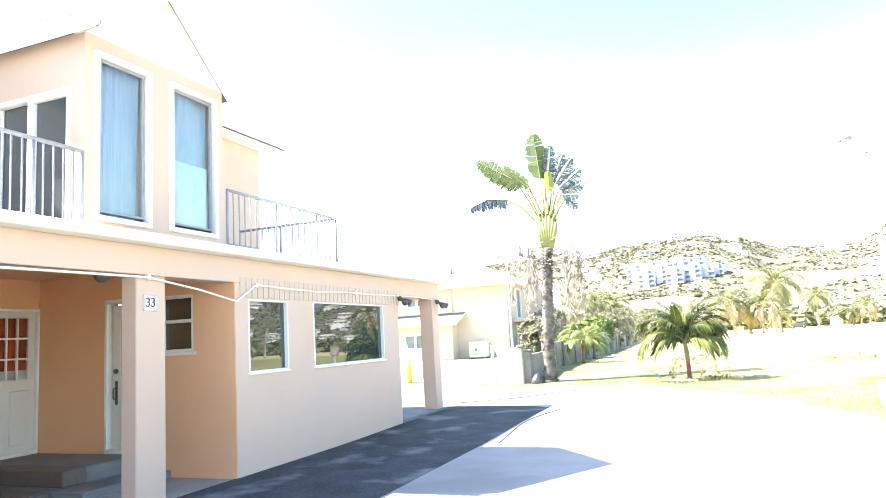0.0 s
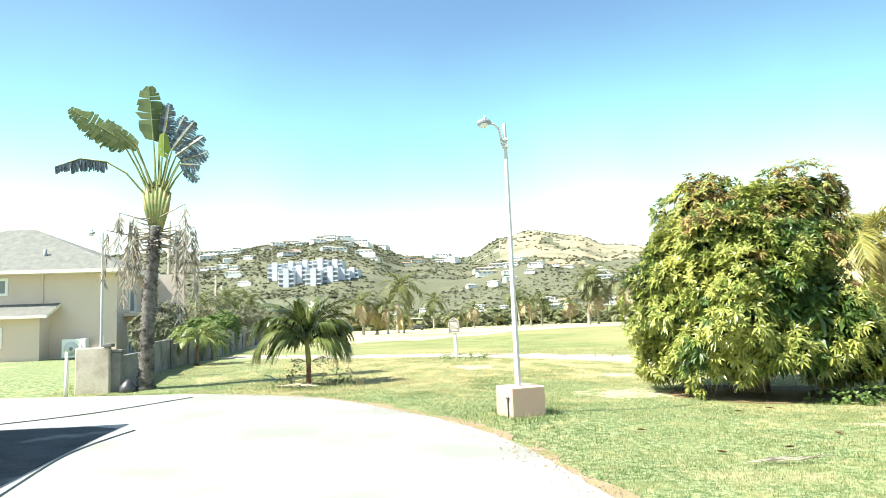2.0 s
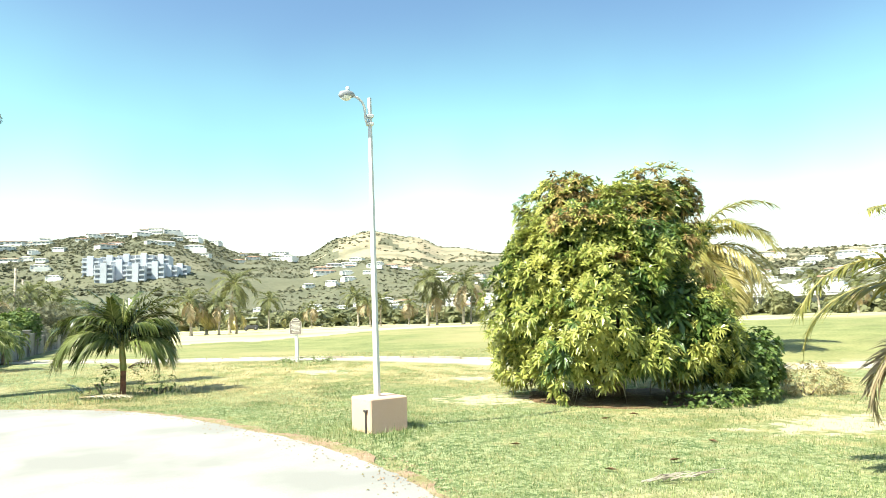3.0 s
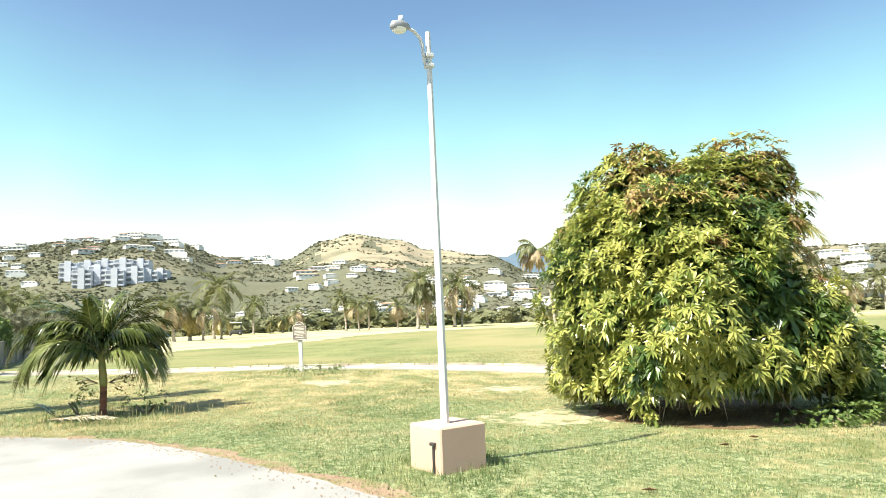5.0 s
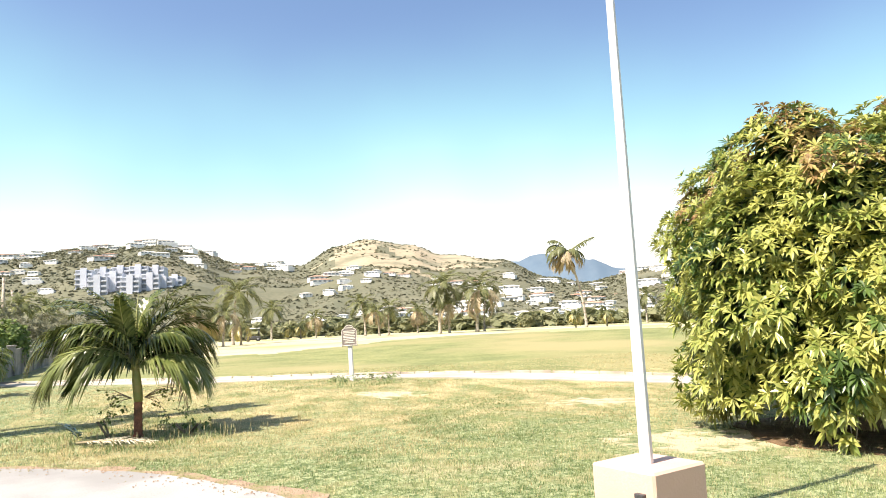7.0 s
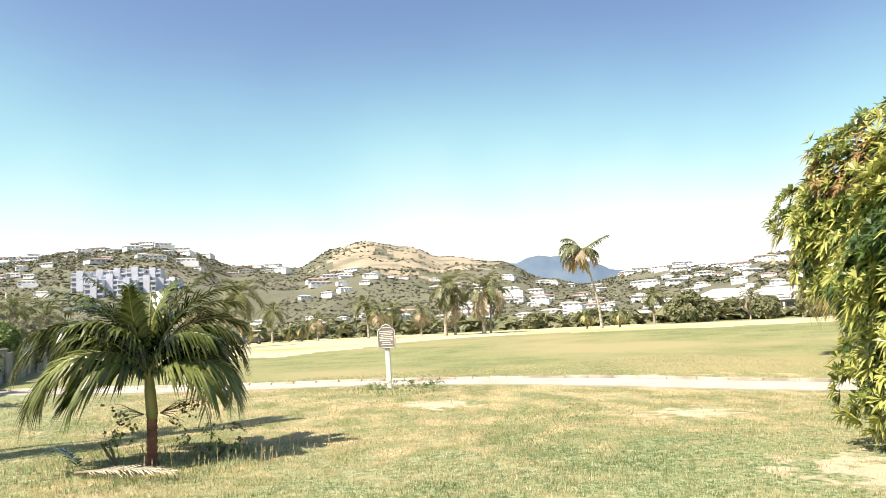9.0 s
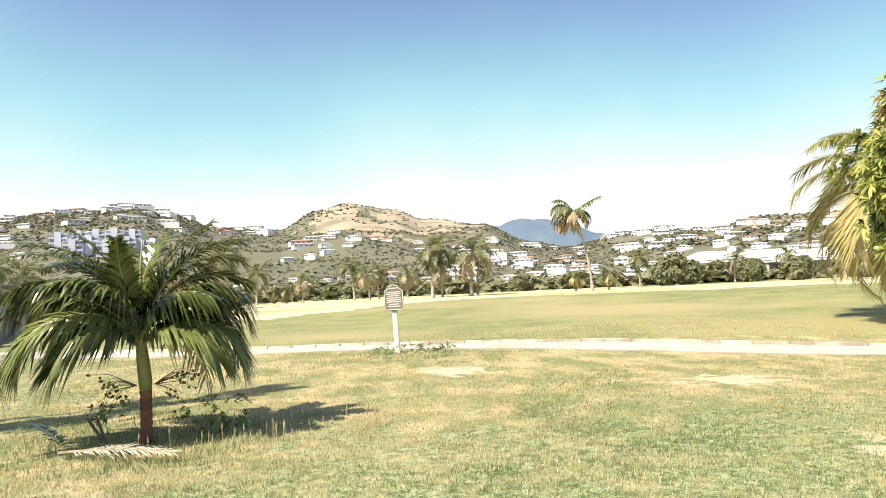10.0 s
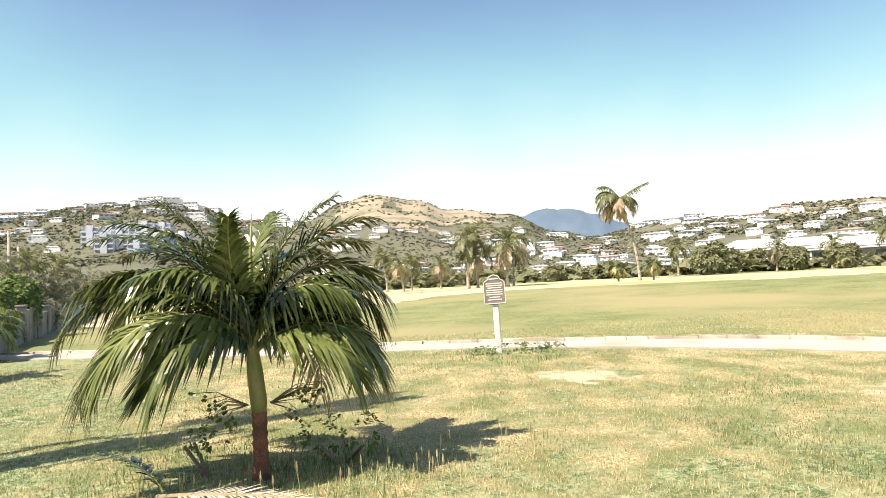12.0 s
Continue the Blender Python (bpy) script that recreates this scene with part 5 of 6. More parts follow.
shrub("weed", "straggly weeds and dry stalks beside the mango", (10.3, 12.4), [(0, 0, 0.3, 0.6, 0.4, 0.35), (0.5, 0.1, 0.2, 0.5, 0.4, 0.25)], 200, 6, 0.12, 0.03, 44, "grass_dry", "weeds")
shrub("weed", "green weeds round the foot of the sign", (3.2, 22.65), [(0, 0, 0.05, 0.7, 0.2, 0.10), (0.5, -0.1, 0.04, 0.5, 0.2, 0.09)], 110, 6, 0.09, 0.03, 45, "grass", "weeds")
shrub("shrub", "low sparse shrub beside the young palm's trunk", (-0.35, 18.5), [(0, 0, 0.2, 0.4, 0.2, 0.2)], 34, 5, 0.07, 0.03, 46)
shrub("shrub", "low sparse shrub beside the young palm's trunk", (-1.35, 18.6), [(0, 0, 0.35, 0.2, 0.15, 0.2)], 16, 5, 0.06, 0.03, 47)

# coconut palm behind the mango, with yellowing fronds
rng = random.Random(5)
coconut("coconut_palm", "short coconut palm with yellowing drooping fronds", (16.1, 21.9, land(16.1, 21.9)), 3.15, 0.16, 34, 3.4, rng, "frond_yg", "frond_y", leaflets=78, droop=1.25, leaf_w=0.045, old_from=0.42)
# palm beside the lawn, its fronds hanging low
gp = thing("palm_tree", "palm with low hanging yellow-green feathery fronds", "palm tree", (6.5, 6.85, land(6.5, 6.85)))
ringed_trunk(1.3, 0.11, 0.09, (0.05, 0), 12, 10).ob("trunk", M["bark_pale"], gp, smooth=True)
rng = random.Random(8)
for az, rise, ln, curl, dry in ((-50, 0.35, 1.7, 2.6, True), (-40, 0.85, 2.1, 2.5, False), (-66, 1.0, 2.2, 2.3, False), (-82, 1.25, 2.0, 1.7, False), (-140, 0.4, 1.6, 2.4, True), (150, 0.5, 1.7, 2.2, True), (95, 0.6, 1.7, 2.2, False), (40, 0.5, 1.6, 2.2, False), (20, 1.1, 1.8, 1.7, False), (120, 1.2, 1.8, 1.5, False), (-160, 1.2, 1.8, 1.5, False), (70, 1.3, 1.8, 1.2, False), (-95, 0.55, 1.4, 2.5, True)):
    f = frond(ln, rise, curl, 92, 0.40, 0.032, rng, 0.30, 0, 0.05, 12, 0.15, 0.25)
    place(f.ob("frond", [M["frond_y"], M["frond_dead"] if dry else M["frond_r"]], gp, "withering grey-brown frond" if dry else ""), (0.05, 0, 1.25), az, rng.uniform(-0.3, 0.3))


# traveller's palm: a flat fan of long-stalked paddles on a tall trunk
def paddle(k, base, mid, tip, width, rng, slot, tears, edge_on=0.0):
    """A torn banana-like blade from mid to tip on a stalk from base."""
    b, m, t = Vector(base), Vector(mid), Vector(tip)
    k.tube([b, b.lerp(m, 0.5) + Vector((0, 0, 0.05)), m], [0.035, 0.025, 0.018], 6, 0, False)
    ax = (t - m)
    ln = ax.length
    ax.normalize()
    wide = ax.cross(Vector((0.25, -1, 0.1))).normalized()
    deep = ax.cross(wide)
    k.tube([m, m.lerp(t, 0.5), t], [0.018, 0.012, 0.004], 5, 0, False)
    for sg in (-1, 1):
        s = 0.0
        while s < 1.0:
            step = 1.0 / tears * rng.uniform(0.5, 1.6)
            e = min(1.0, s + step)
            sag = rng.uniform(0.0, 0.35)
            row = []
            cut = rng.choice((0.0, 0.0, 0.004, 0.012))
            for q in (s, e - cut):
                w = width * (math.sin(math.pi * min(1, 0.12 + 0.86 * q)) ** 0.5) * rng.uniform(0.70, 1.08)
                a = m + ax * ln * q
                row.append((a, a + (wide * sg * (1 - edge_on) + deep * (0.3 + edge_on)) * w * 0.55 + ax * w * 0.15 + Vector((0, 0, -sag * w * 0.2)), a + (wide * sg * (1 - edge_on * 0.5) + deep * 0.35) * w + ax * w * 0.35 + Vector((0, 0, -sag * w * 0.8))))
            c = len(k.v)
            for p in row:
                k.v.extend([tuple(x) for x in p])
            k.f.extend([(c, c + 3, c + 4, c + 1), (c + 1, c + 4, c + 5, c + 2)])
            k.m.extend([slot, slot])
            s = e


def travellers_palm():
    x0, y0 = -4.85, 19.3
    g = land(x0, y0)
    t = thing("travellers_palm", "tall traveller's palm with a fan of torn paddle leaves", "palm tree", (x0, y0, g))
    rng = random.Random(17)
    H = 3.90
    k = ringed_trunk(H, 0.17, 0.15, (0.22, 0), 34, 12, 0.24)
    k.ob("trunk", M["trunk_grey"], t, smooth=True)
    top = Vector((0.22, 0, H))
    # overlapping leaf bases form a flat green wedge
    k = Buf()
    for i in range(13):
        a = radians(-45 + 7.5 * i)
        e = top + Vector((math.sin(a) * 0.46, 0.02 * (i % 2), 0.10 + math.cos(a) * 1.02))
        k.tube([top + Vector((0.012 * (i - 6), 0.03 * (i % 2) - 0.015, -0.18)), top.lerp(e, 0.5) + Vector((math.sin(a) * 0.08, 0, 0)), e], [0.06, 0.078, 0.026], 8)
    k.ob("leaf_base", M["shaft"], t, "flat green wedge of leaf bases", True)
    # each leaf: where its stalk leaves the wedge, where the blade begins, its tip, half width, leaf, tears
    fan = [((-0.15, 0.85), (-0.62, 2.00), (-1.97, 2.86), 0.31, "banana", 16, 0.0), ((-0.18, 0.80), (-0.72, 1.92), (-1.75, 2.55), 0.26, "banana", 22, 0.2), ((-0.12, 0.90), (-0.50, 2.02), (-1.25, 2.66), 0.22, "banana", 14, 0.2), ((-0.08, 0.95), (-0.44, 1.85), (-0.95, 2.35), 0.12, "banana", 12, 0.0),
           ((-0.02, 1.0), (-0.08, 2.12), (-0.20, 3.48), 0.36, "banana", 9, 0.1), ((0.04, 1.0), (0.02, 2.10), (0.06, 3.10), 0.26, "banana", 12, 0.0), ((0.08, 1.0), (0.19, 2.28), (0.20, 1.66), 0.17, "banana_young", 3, 0.0),
           ((0.05, 1.0), (0.16, 2.05), (0.30, 3.05), 0.24, "banana_shade", 26, 0.35), ((0.10, 0.98), (0.28, 1.98), (0.62, 2.78), 0.24, "banana_shade", 28, 0.3), ((0.14, 0.95), (0.38, 1.85), (0.92, 2.55), 0.26, "banana_shade", 28, 0.35), ((0.18, 0.92), (0.45, 1.72), (1.10, 2.22), 0.26, "banana_shade", 28, 0.3),
           ((0.20, 0.88), (0.52, 1.62), (1.18, 1.86), 0.24, "banana_shade", 28, 0.35), ((0.22, 0.84), (0.55, 1.50), (1.05, 1.45), 0.22, "banana_shade", 28, 0.35), ((0.24, 0.80), (0.62, 1.38), (0.98, 1.12), 0.18, "banana_shade", 24, 0.4)]
    for i, (foot, start, end, w, mat, tears, edge_on) in enumerate(fan):
        lay = 0.10 * (i % 3 - 1)
        k = Buf()
        paddle(k, top + Vector((foot[0], 0.3 * lay, foot[1])), top + Vector((start[0], lay, start[1])), top + Vector((end[0], 1.6 * lay, end[1])), w, rng, 1, tears, edge_on)
        k.ob("leaf", [M["shaft"], M[mat]], t, "torn paddle leaf")
    # one old leaf bows low, its torn blade hanging from the bent stalk
    k = Buf()
    bow = [top + Vector(v) for v in ((-0.25, 0, 0.75), (-0.70, -0.03, 1.30), (-1.16, -0.05, 1.58), (-1.75, -0.07, 1.66), (-2.30, -0.08, 1.46))]
    k.tube(bow, [0.03, 0.024, 0.018, 0.012, 0.005], 6, 0, False)
    for j in range(46):
        u = 2.0 + 1.95 * (j + rng.random()) / 46
        i = min(3, int(u))
        c = bow[i].lerp(bow[i + 1], u - i)
        ln, w = rng.uniform(0.16, 0.30) * (1.0 if u < 3.4 else 0.7), rng.uniform(0.02, 0.045)
        d = Vector((rng.uniform(-0.18, 0.10), rng.uniform(-0.25, 0.25), -1)).normalized() * ln
        k.add([tuple(c - Vector((w, 0, 0))), tuple(c + Vector((w, 0, 0))), tuple(c + d + Vector((w * 0.7, 0.02, 0))), tuple(c + d * 1.1 - Vector((w * 0.6, 0, 0)))], [(0, 1, 2, 3)], 1)
    k.ob("leaf", [M["shaft"], M["banana_shade"]], t, "bowed leaf with a shredded hanging blade")
    # dead leaves hang round the trunk
    for i in range(16):
        sg = -1 if i % 2 else 1
        s0 = top + Vector((sg * 0.12, rng.uniform(-0.15, 0.15), rng.uniform(-0.4, 0.2)))
        reach = rng.uniform(0.25, 1.0)
        drop = rng.uniform(0.9, 2.0)
        k = Buf()
        p1 = s0 + Vector((sg * reach, rng.uniform(-0.2, 0.2), rng.uniform(-0.1, 0.35)))
        p2 = p1 + Vector((sg * rng.uniform(0.0, 0.2), 0, -drop))
        k.tube([s0, p1, p1.lerp(p2, 0.5), p2], [0.02, 0.015, 0.01, 0.005], 5, 0, False)
        for j in range(44):
            c = p1.lerp(p2, rng.random())
            ln = rng.uniform(0.15, 0.42)
            w = rng.uniform(0.008, 0.026)
            dx = Vector((rng.uniform(-0.7, 0.7), rng.uniform(-0.3, 0.3), -1)).normalized() * ln
            b = len(k.v)
            k.v.extend([tuple(c), tuple(c + dx * 0.5 + Vector((w, 0, 0))), tuple(c + dx), tuple(c + dx * 0.5 - Vector((w, 0, 0)))])
            k.f.append((b, b + 1, b + 2, b + 3))
            k.m.append(0)
        k.ob("dead_leaf", M["bark_pale"], t, "withered hanging leaf")
    # spiky boot remains below the fan
    k = Buf()
    for i in range(40):
        a = rng.uniform(0, 6.28)
        z = H - 0.15 - rng.random() * 0.5
        d = Vector((math.cos(a), math.sin(a) * 0.6, -0.15))
        p = Vector((0.22, 0, z))
        k.tube([p + d * 0.1, p + d * rng.uniform(0.3, 0.6)], [0.03, 0.008], 5, 0, False)
    k.ob("leaf_stub", M["bark_pale"], t)
    # ragged leaf scars all the way down the trunk
    k = Buf()
    for i in range(260):
        a = rng.uniform(0, 6.28)
        s = rng.random()
        d = Vector((math.cos(a), math.sin(a), 0))
        p = Vector((0.22 * s * s, 0, s * H)) + d * (0.165 - 0.02 * s)
        w = d.cross(Vector((0, 0, 1))) * rng.uniform(0.02, 0.06)
        up = Vector((0, 0, rng.uniform(-0.09, 0.03)))
        tip = p + d * rng.uniform(0.015, 0.07) + up
        k.add([tuple(p - w), tuple(p + w), tuple(tip), tuple(p - Vector((0, 0, 0.05)))], [(0, 1, 2), (0, 2, 3), (1, 3, 2)])
    tagged(k.ob("leaf_scar", M["trunk_grey"], t), kind="stuff")
    return t


travellers_palm()


# neighbouring house across the lawn
NZ = land(-15, 38) - 0.02
nb = thing("neighbour_house", "two-storey peach rendered house with a grey hip roof", "house", (-17, 38, NZ))
nb_inv = Matrix.Translation((17, -38, -NZ))


def nbp(o):
    o.matrix_parent_inverse = nb_inv
    return o


N_WIN = [(-17.9, -16.6, 3.45, 4.15), (-20.4, -19.2, 3.45, 4.15)]
nbp(wall_x("wall", 38.0, 0.25, -24.0, -11.5, NZ - 0.2, 4.55, N_WIN, M["far_peach"], nb))
nbp(wall_y("wall", -11.5, 0.25, 38.25, 42.5, NZ - 0.2, 4.55, [(38.9, 39.5, 3.2, 4.1), (39.9, 40.9, 2.45, 4.2), (39.7, 40.8, NZ + 0.1, 2.0)], M["far_peach"], nb))
nbp(block("wall", -24.0, -11.75, 42.25, 42.5, NZ - 0.2, 4.55, M["far_peach"], nb, 0))
nbp(block("wall", -11.5, -9.3, 42.3, 42.5, NZ - 0.2, 4.55, M["far_peach"], nb, 0))
k = Buf()
k.v = [(-24.6, 37.3, 4.55), (-10.8, 37.3, 4.55), (-10.8, 46.5, 4.55), (-24.6, 46.5, 4.55), (-18.4, 41.9, 7.15), (-17.0, 41.9, 7.15),
       (-24.6, 37.3, 4.38), (-10.8, 37.3, 4.38), (-10.8, 46.5, 4.38), (-24.6, 46.5, 4.38)]
k.f, k.m = [(0, 1, 5, 4), (1, 2, 5), (2, 3, 4, 5), (3, 0, 4), (0, 6, 7, 1), (1, 7, 8, 2), (2, 8, 9, 3), (3, 9, 6, 0), (9, 8, 7, 6)], [0, 0, 0, 0, 1, 1, 1, 1, 1]
nbp(k.ob("roof", [M["roof"], M["trim"]], nb, "grey shingle hip roof"))
nbp(rod("vent_pipe", [(-15.2, 38.8, 5.1), (-15.2, 38.8, 5.7)], 0.09, M["rail"], nb))
# bump-out with its lean-to roof
nbp(wall_x("wall", 36.9, 0.2, -24.0, -14.6, NZ - 0.2, 2.35, [(-17.6, -16.3, 0.95, 1.75), (-21.6, -20.4, 0.95, 1.75)], M["far_peach"], nb))
nbp(block("wall", -14.8, -14.6, 37.1, 38.0, NZ - 0.2, 2.35, M["far_peach"], nb, 0))
k = Buf()
k.v = [(-24.3, 36.4, 2.35), (-14.1, 36.4, 2.35), (-14.1, 37.995, 2.95), (-24.3, 37.995, 2.95), (-24.3, 36.4, 2.22), (-14.1, 36.4, 2.22), (-14.1, 37.995, 2.8), (-24.3, 37.995, 2.8)]
k.f, k.m = [(0, 1, 2, 3), (7, 6, 5, 4), (0, 4, 5, 1), (1, 5, 6, 2), (3, 7, 4, 0)], [0, 1, 1, 1, 1]
nbp(k.ob("lean_to_roof", [M["roof"], M["trim"]], nb))
for y, x0, x1, z0, z1 in ((38.0, -17.9, -16.6, 3.45, 4.15), (38.0, -20.4, -19.2, 3.45, 4.15), (36.9, -17.6, -16.3, 0.95, 1.75), (36.9, -21.6, -20.4, 0.95, 1.75)):
    w = nbp(frame_x("window", y, x0 - 0.08, x1 + 0.08, z0 - 0.08, z1 + 0.08, 0.13, 0.05, M["white"], nb, mid=((x0 + x1) / 2,), proud=0.06))
    nbp(block("pane", x0, x1, y + 0.05, y + 0.06, z0, z1, M["far_dark"], nb, 0))
for y0, y1, z0, z1 in ((38.9, 39.5, 3.2, 4.1), (39.9, 40.9, 2.45, 4.2), (39.7, 40.8, NZ + 0.1, 2.0)):
    nbp(frame_y("window", -11.5, y0 - 0.05, y1 + 0.05, z0 - 0.05, z1 + 0.05, 0.1, 0.05, M["white"], nb, proud=0.05))
    nbp(block("pane", -11.56, -11.55, y0, y1, z0, z1, M["far_dark"], nb, 0))
nbp(block("balcony", -11.5, -10.0, 39.0, 42.3, 2.2, 2.4, M["far_peach"], nb, 0.02))
nbp(block("downpipe", -15.0, -14.9, 37.92, 38.0, 2.95, 4.4, M["far_peach"], nb, 0.01))
for x, y in ((-15.25, 37.5), (-13.2, 37.45)):
    u = thing("air_conditioner", "white outdoor air conditioning unit against the wall", "air conditioner", (x, y, land(x, y)), "outdoor units")
    block("casing", -0.55, 0.55, -0.2, 0.2, 0.06, 0.95, M["white"], u, 0.03)
    rod("fan_grille", [(-0.12, -0.20, 0.5), (-0.12, -0.215, 0.5)], 0.33, M["dim_white"], u, 20, "round fan grille")
    rod("fan_hub", [(-0.12, -0.214, 0.5), (-0.12, -0.225, 0.5)], 0.09, M["rail"], u, 12)
    for s in (-0.4, 0.4):
        block("foot", s - 0.05, s + 0.05, -0.2, 0.2, 0, 0.06, M["metal_dark"], u, 0.005)

# boundary wall of panels between piers, running away from the drive
fence = thing("boundary_wall", "weathered grey concrete panel wall with piers", "wall", (-5.45, 19, 0), kind="structure")
f_inv = Matrix.Translation((5.45, -19, 0))
for i in range(17):
    ya, yb = 19.15 + 2.3 * i, 19.15 + 2.3 * (i + 1)
    xa = -5.45 - 0.02 * max(0, i - 2) ** 1.5
    xb = -5.45 - 0.02 * max(0, i - 1) ** 1.5
    z = land(xa, ya)
    h = 0.82 + 0.10 * math.sin(i * 2.1)
    k = Buf()
    k.box(xa - 0.11, xa + 0.11, ya - 0.11, ya + 0.11, z - 0.1, z + h + 0.1, 0, 0.015)
    k.box(xa - 0.14, xa + 0.14, ya - 0.14, ya + 0.14, z + h + 0.1, z + h + 0.16, 0, 0.015)
    k.ob("pier", M["block"], fence).matrix_parent_inverse = f_inv
    k = Buf()
    n = Vector((yb - ya, xa - xb, 0)).normalized() * 0.06
    v = []
    for zz0, zz1 in ((z - 0.1, z - 0.1), (z + h, z + h + 0.03)):
        v += [(xa - n.x, ya + 0.1, zz0), (xa + n.x, ya + 0.1, zz0), (xb + n.x, yb - 0.1, zz1), (xb - n.x, yb - 0.1, zz1)]
    k.add(v, [(3, 2, 1, 0), (4, 5, 6, 7), (0, 1, 5, 4), (1, 2, 6, 5), (2, 3, 7, 6), (3, 0, 4, 7)])
    k.ob("panel", M["block"], fence).matrix_parent_inverse = f_inv
endw = thing("end_wall", "short pale rendered wall closing the boundary wall", "wall", (-6.05, 19.0, land(-6.05, 19.0)), kind="structure")
block("panel", -0.25, 0.5, -0.08, 0.08, -0.1, 1.05, M["kerb"], endw, 0.02)
block("coping", 0.36, 0.56, -0.12, 0.12, 1.05, 1.13, M["block"], endw, 0.015)
for i, (x, y, h) in enumerate(((-6.25, 18.3, 1.0), (-9.9, 19.9, 1.1), (-7.6, 24.5, 1.1), (-8.5, 25.2, 0.9), (-12.5, 26, 1.1), (-13.2, 26.4, 0.9))):
    g = land(x, y)
    tagged(rod("stake", [(x, y, g - 0.1), (x + 0.02, y, g + h * 0.5), (x + 0.01, y, g + h)], [0.045, 0.04, 0.035], M["trim"], None, 7), "pale timber stake standing in the grass", "stake", "timber stakes")
y_bag = Buf()
y_bag.tube([(-9.7, 20.1, land(-9.7, 20.1)), (-9.7, 20.1, 0.2), (-9.71, 20.1, 0.6), (-9.7, 20.1, 0.85)], [0.07, 0.085, 0.08, 0.03], 10)
tagged(y_bag.ob("yellow_barrel", M["yellow"], smooth=True), "yellow plastic drum beside the stake", "drum")
rock = Buf()
rock.tube([(-5.15, 18.95, 0.0), (-5.15, 18.95, 0.18), (-5.13, 18.95, 0.34)], [0.2, 0.18, 0.06], 8)
tagged(rock.ob("dark_stump", M["metal_dark"], smooth=True), "dark stump at the foot of the wall", "stump")

# shrubs along the boundary wall
for i, (x, y, r, h) in enumerate(((-6.2, 30.0, 0.7, 1.5), (-6.4, 33.5, 0.9, 1.7), (-6.6, 37.5, 1.1, 1.9), (-6.9, 42.0, 1.4, 2.1), (-7.2, 47.0, 1.7, 2.4), (-7.6, 53.0, 2.0, 2.6), (-7.4, 60.0, 2.4, 2.9), (-7.0, 68.0, 2.7, 3.0), (-9.5, 38.0, 1.4, 2.6), (-10.5, 52.0, 2.4, 3.4))):
    shrub("shrub", "dense dark green shrub against the boundary wall", (x, y), [(0, 0, h * 0.45, r, r, h * 0.5), (0.3 * r, 0.2, h * 0.75, r * 0.6, r * 0.6, h * 0.3)], 300, 7, 0.28 + 0.01 * i, 0.10, 60 + i, "far_bush" if i > 2 else "shrub")

# small bushy palm against the boundary wall
rng = random.Random(71)
for x, y, size in ((-4.95, 25.2, 1.0), (-5.2, 29.0, 0.8)):
    sp = thing("palm_tree", "small bushy palm growing beside the boundary wall", "palm tree", (x, y, land(x, y)), "palms by the wall")
    ringed_trunk(0.85 * size, 0.07, 0.055, (0.04, 0), 8, 8).ob("trunk", M["bark"], sp, smooth=True)
    for i in range(15):
        f = frond(1.15 * size * rng.uniform(0.85, 1.1), 1.25 - 0.07 * i, 1.9 + 0.03 * i, 30, 0.30 * size, 0.035, rng, 0.9, 0, 0.3, 10, 0.3)
        place(f.ob("frond", [M["rachis"], M["frond_sun"]], sp), (0.04, 0, 0.82 * size), i * 137.5, rng.uniform(-0.2, 0.2))

# poles along the far lane
for x, y, h in ((-12.65, 52.4, 8.8), (-11.5, 55.8, 7.1), (-12.95, 70.8, 6.3), (-14.2, 80.7, 6.0)):
    p = thing("utility_pole", "weathered timber utility pole", "pole", (x, y, land(x, y)), "utility poles")
    rod("shaft", [(0, 0, -0.2), (0, 0, h)], [0.14, 0.10], M["bark_pale"], p, 8)
    rod("insulator", [(0.1, 0, h - 0.3), (0.1, 0, h - 0.1)], 0.05, M["dim_white"], p, 6)

# palms on the golf course: a few kinds, copied
rng = random.Random(31)


def far_palm(name, label, height, fronds, flen, leaf, old, droop, lean):
    return coconut(name, label, (0, 0, 0), height, 0.17, fronds, flen, rng, leaf, old, None, lean, "golf course palms", 24, droop, 0.105)


def windswept_palm():
    """A thin leaning palm whose crown is blown to one side."""
    p = thing("coconut_palm", "tall thin windswept coconut palm with a ragged crown", "palm tree", (0, 0, 0), "golf course palms")
    lean = (-1.05, 0.55)
    ringed_trunk(5.9, 0.11, 0.08, lean, 14, 8).ob("trunk", M["bark_pale"], p, smooth=True)
    r = random.Random(14)
    for az, rise, ln, curl, old in ((-57, 1.35, 1.9, 1.9, 0), (-40, 1.1, 2.0, 2.4, 0), (-75, 0.9, 2.1, 2.6, 0), (-20, 0.8, 1.9, 2.6, 0), (-95, 0.6, 2.0, 2.4, 0), (-57, 0.5, 2.1, 2.6, 0), (-120, 0.9, 1.8, 2.6, 0), (-45, 0.1, 1.9, 1.9, 1), (-80, -0.2, 1.8, 1.6, 1),
                                    (-150, 0.3, 1.7, 2.2, 1), (170, 0.6, 1.7, 2.4, 0), (30, 0.7, 1.8, 2.5, 0), (123, 0.62, 2.4, 0.35, 0), (118, 0.5, 1.8, 2.5, 0), (100, 0.1, 1.8, 1.9, 1), (140, -0.3, 1.6, 1.4, 1), (0, -0.5, 1.7, 1.1, 1), (-57, -0.8, 1.5, 0.8, 1), (60, -0.7, 1.5, 0.9, 1)):
        fr = frond(ln, rise, curl, 24, 0.62, 0.11, r, 0.9, 0, 0.1, 10, 0.3)
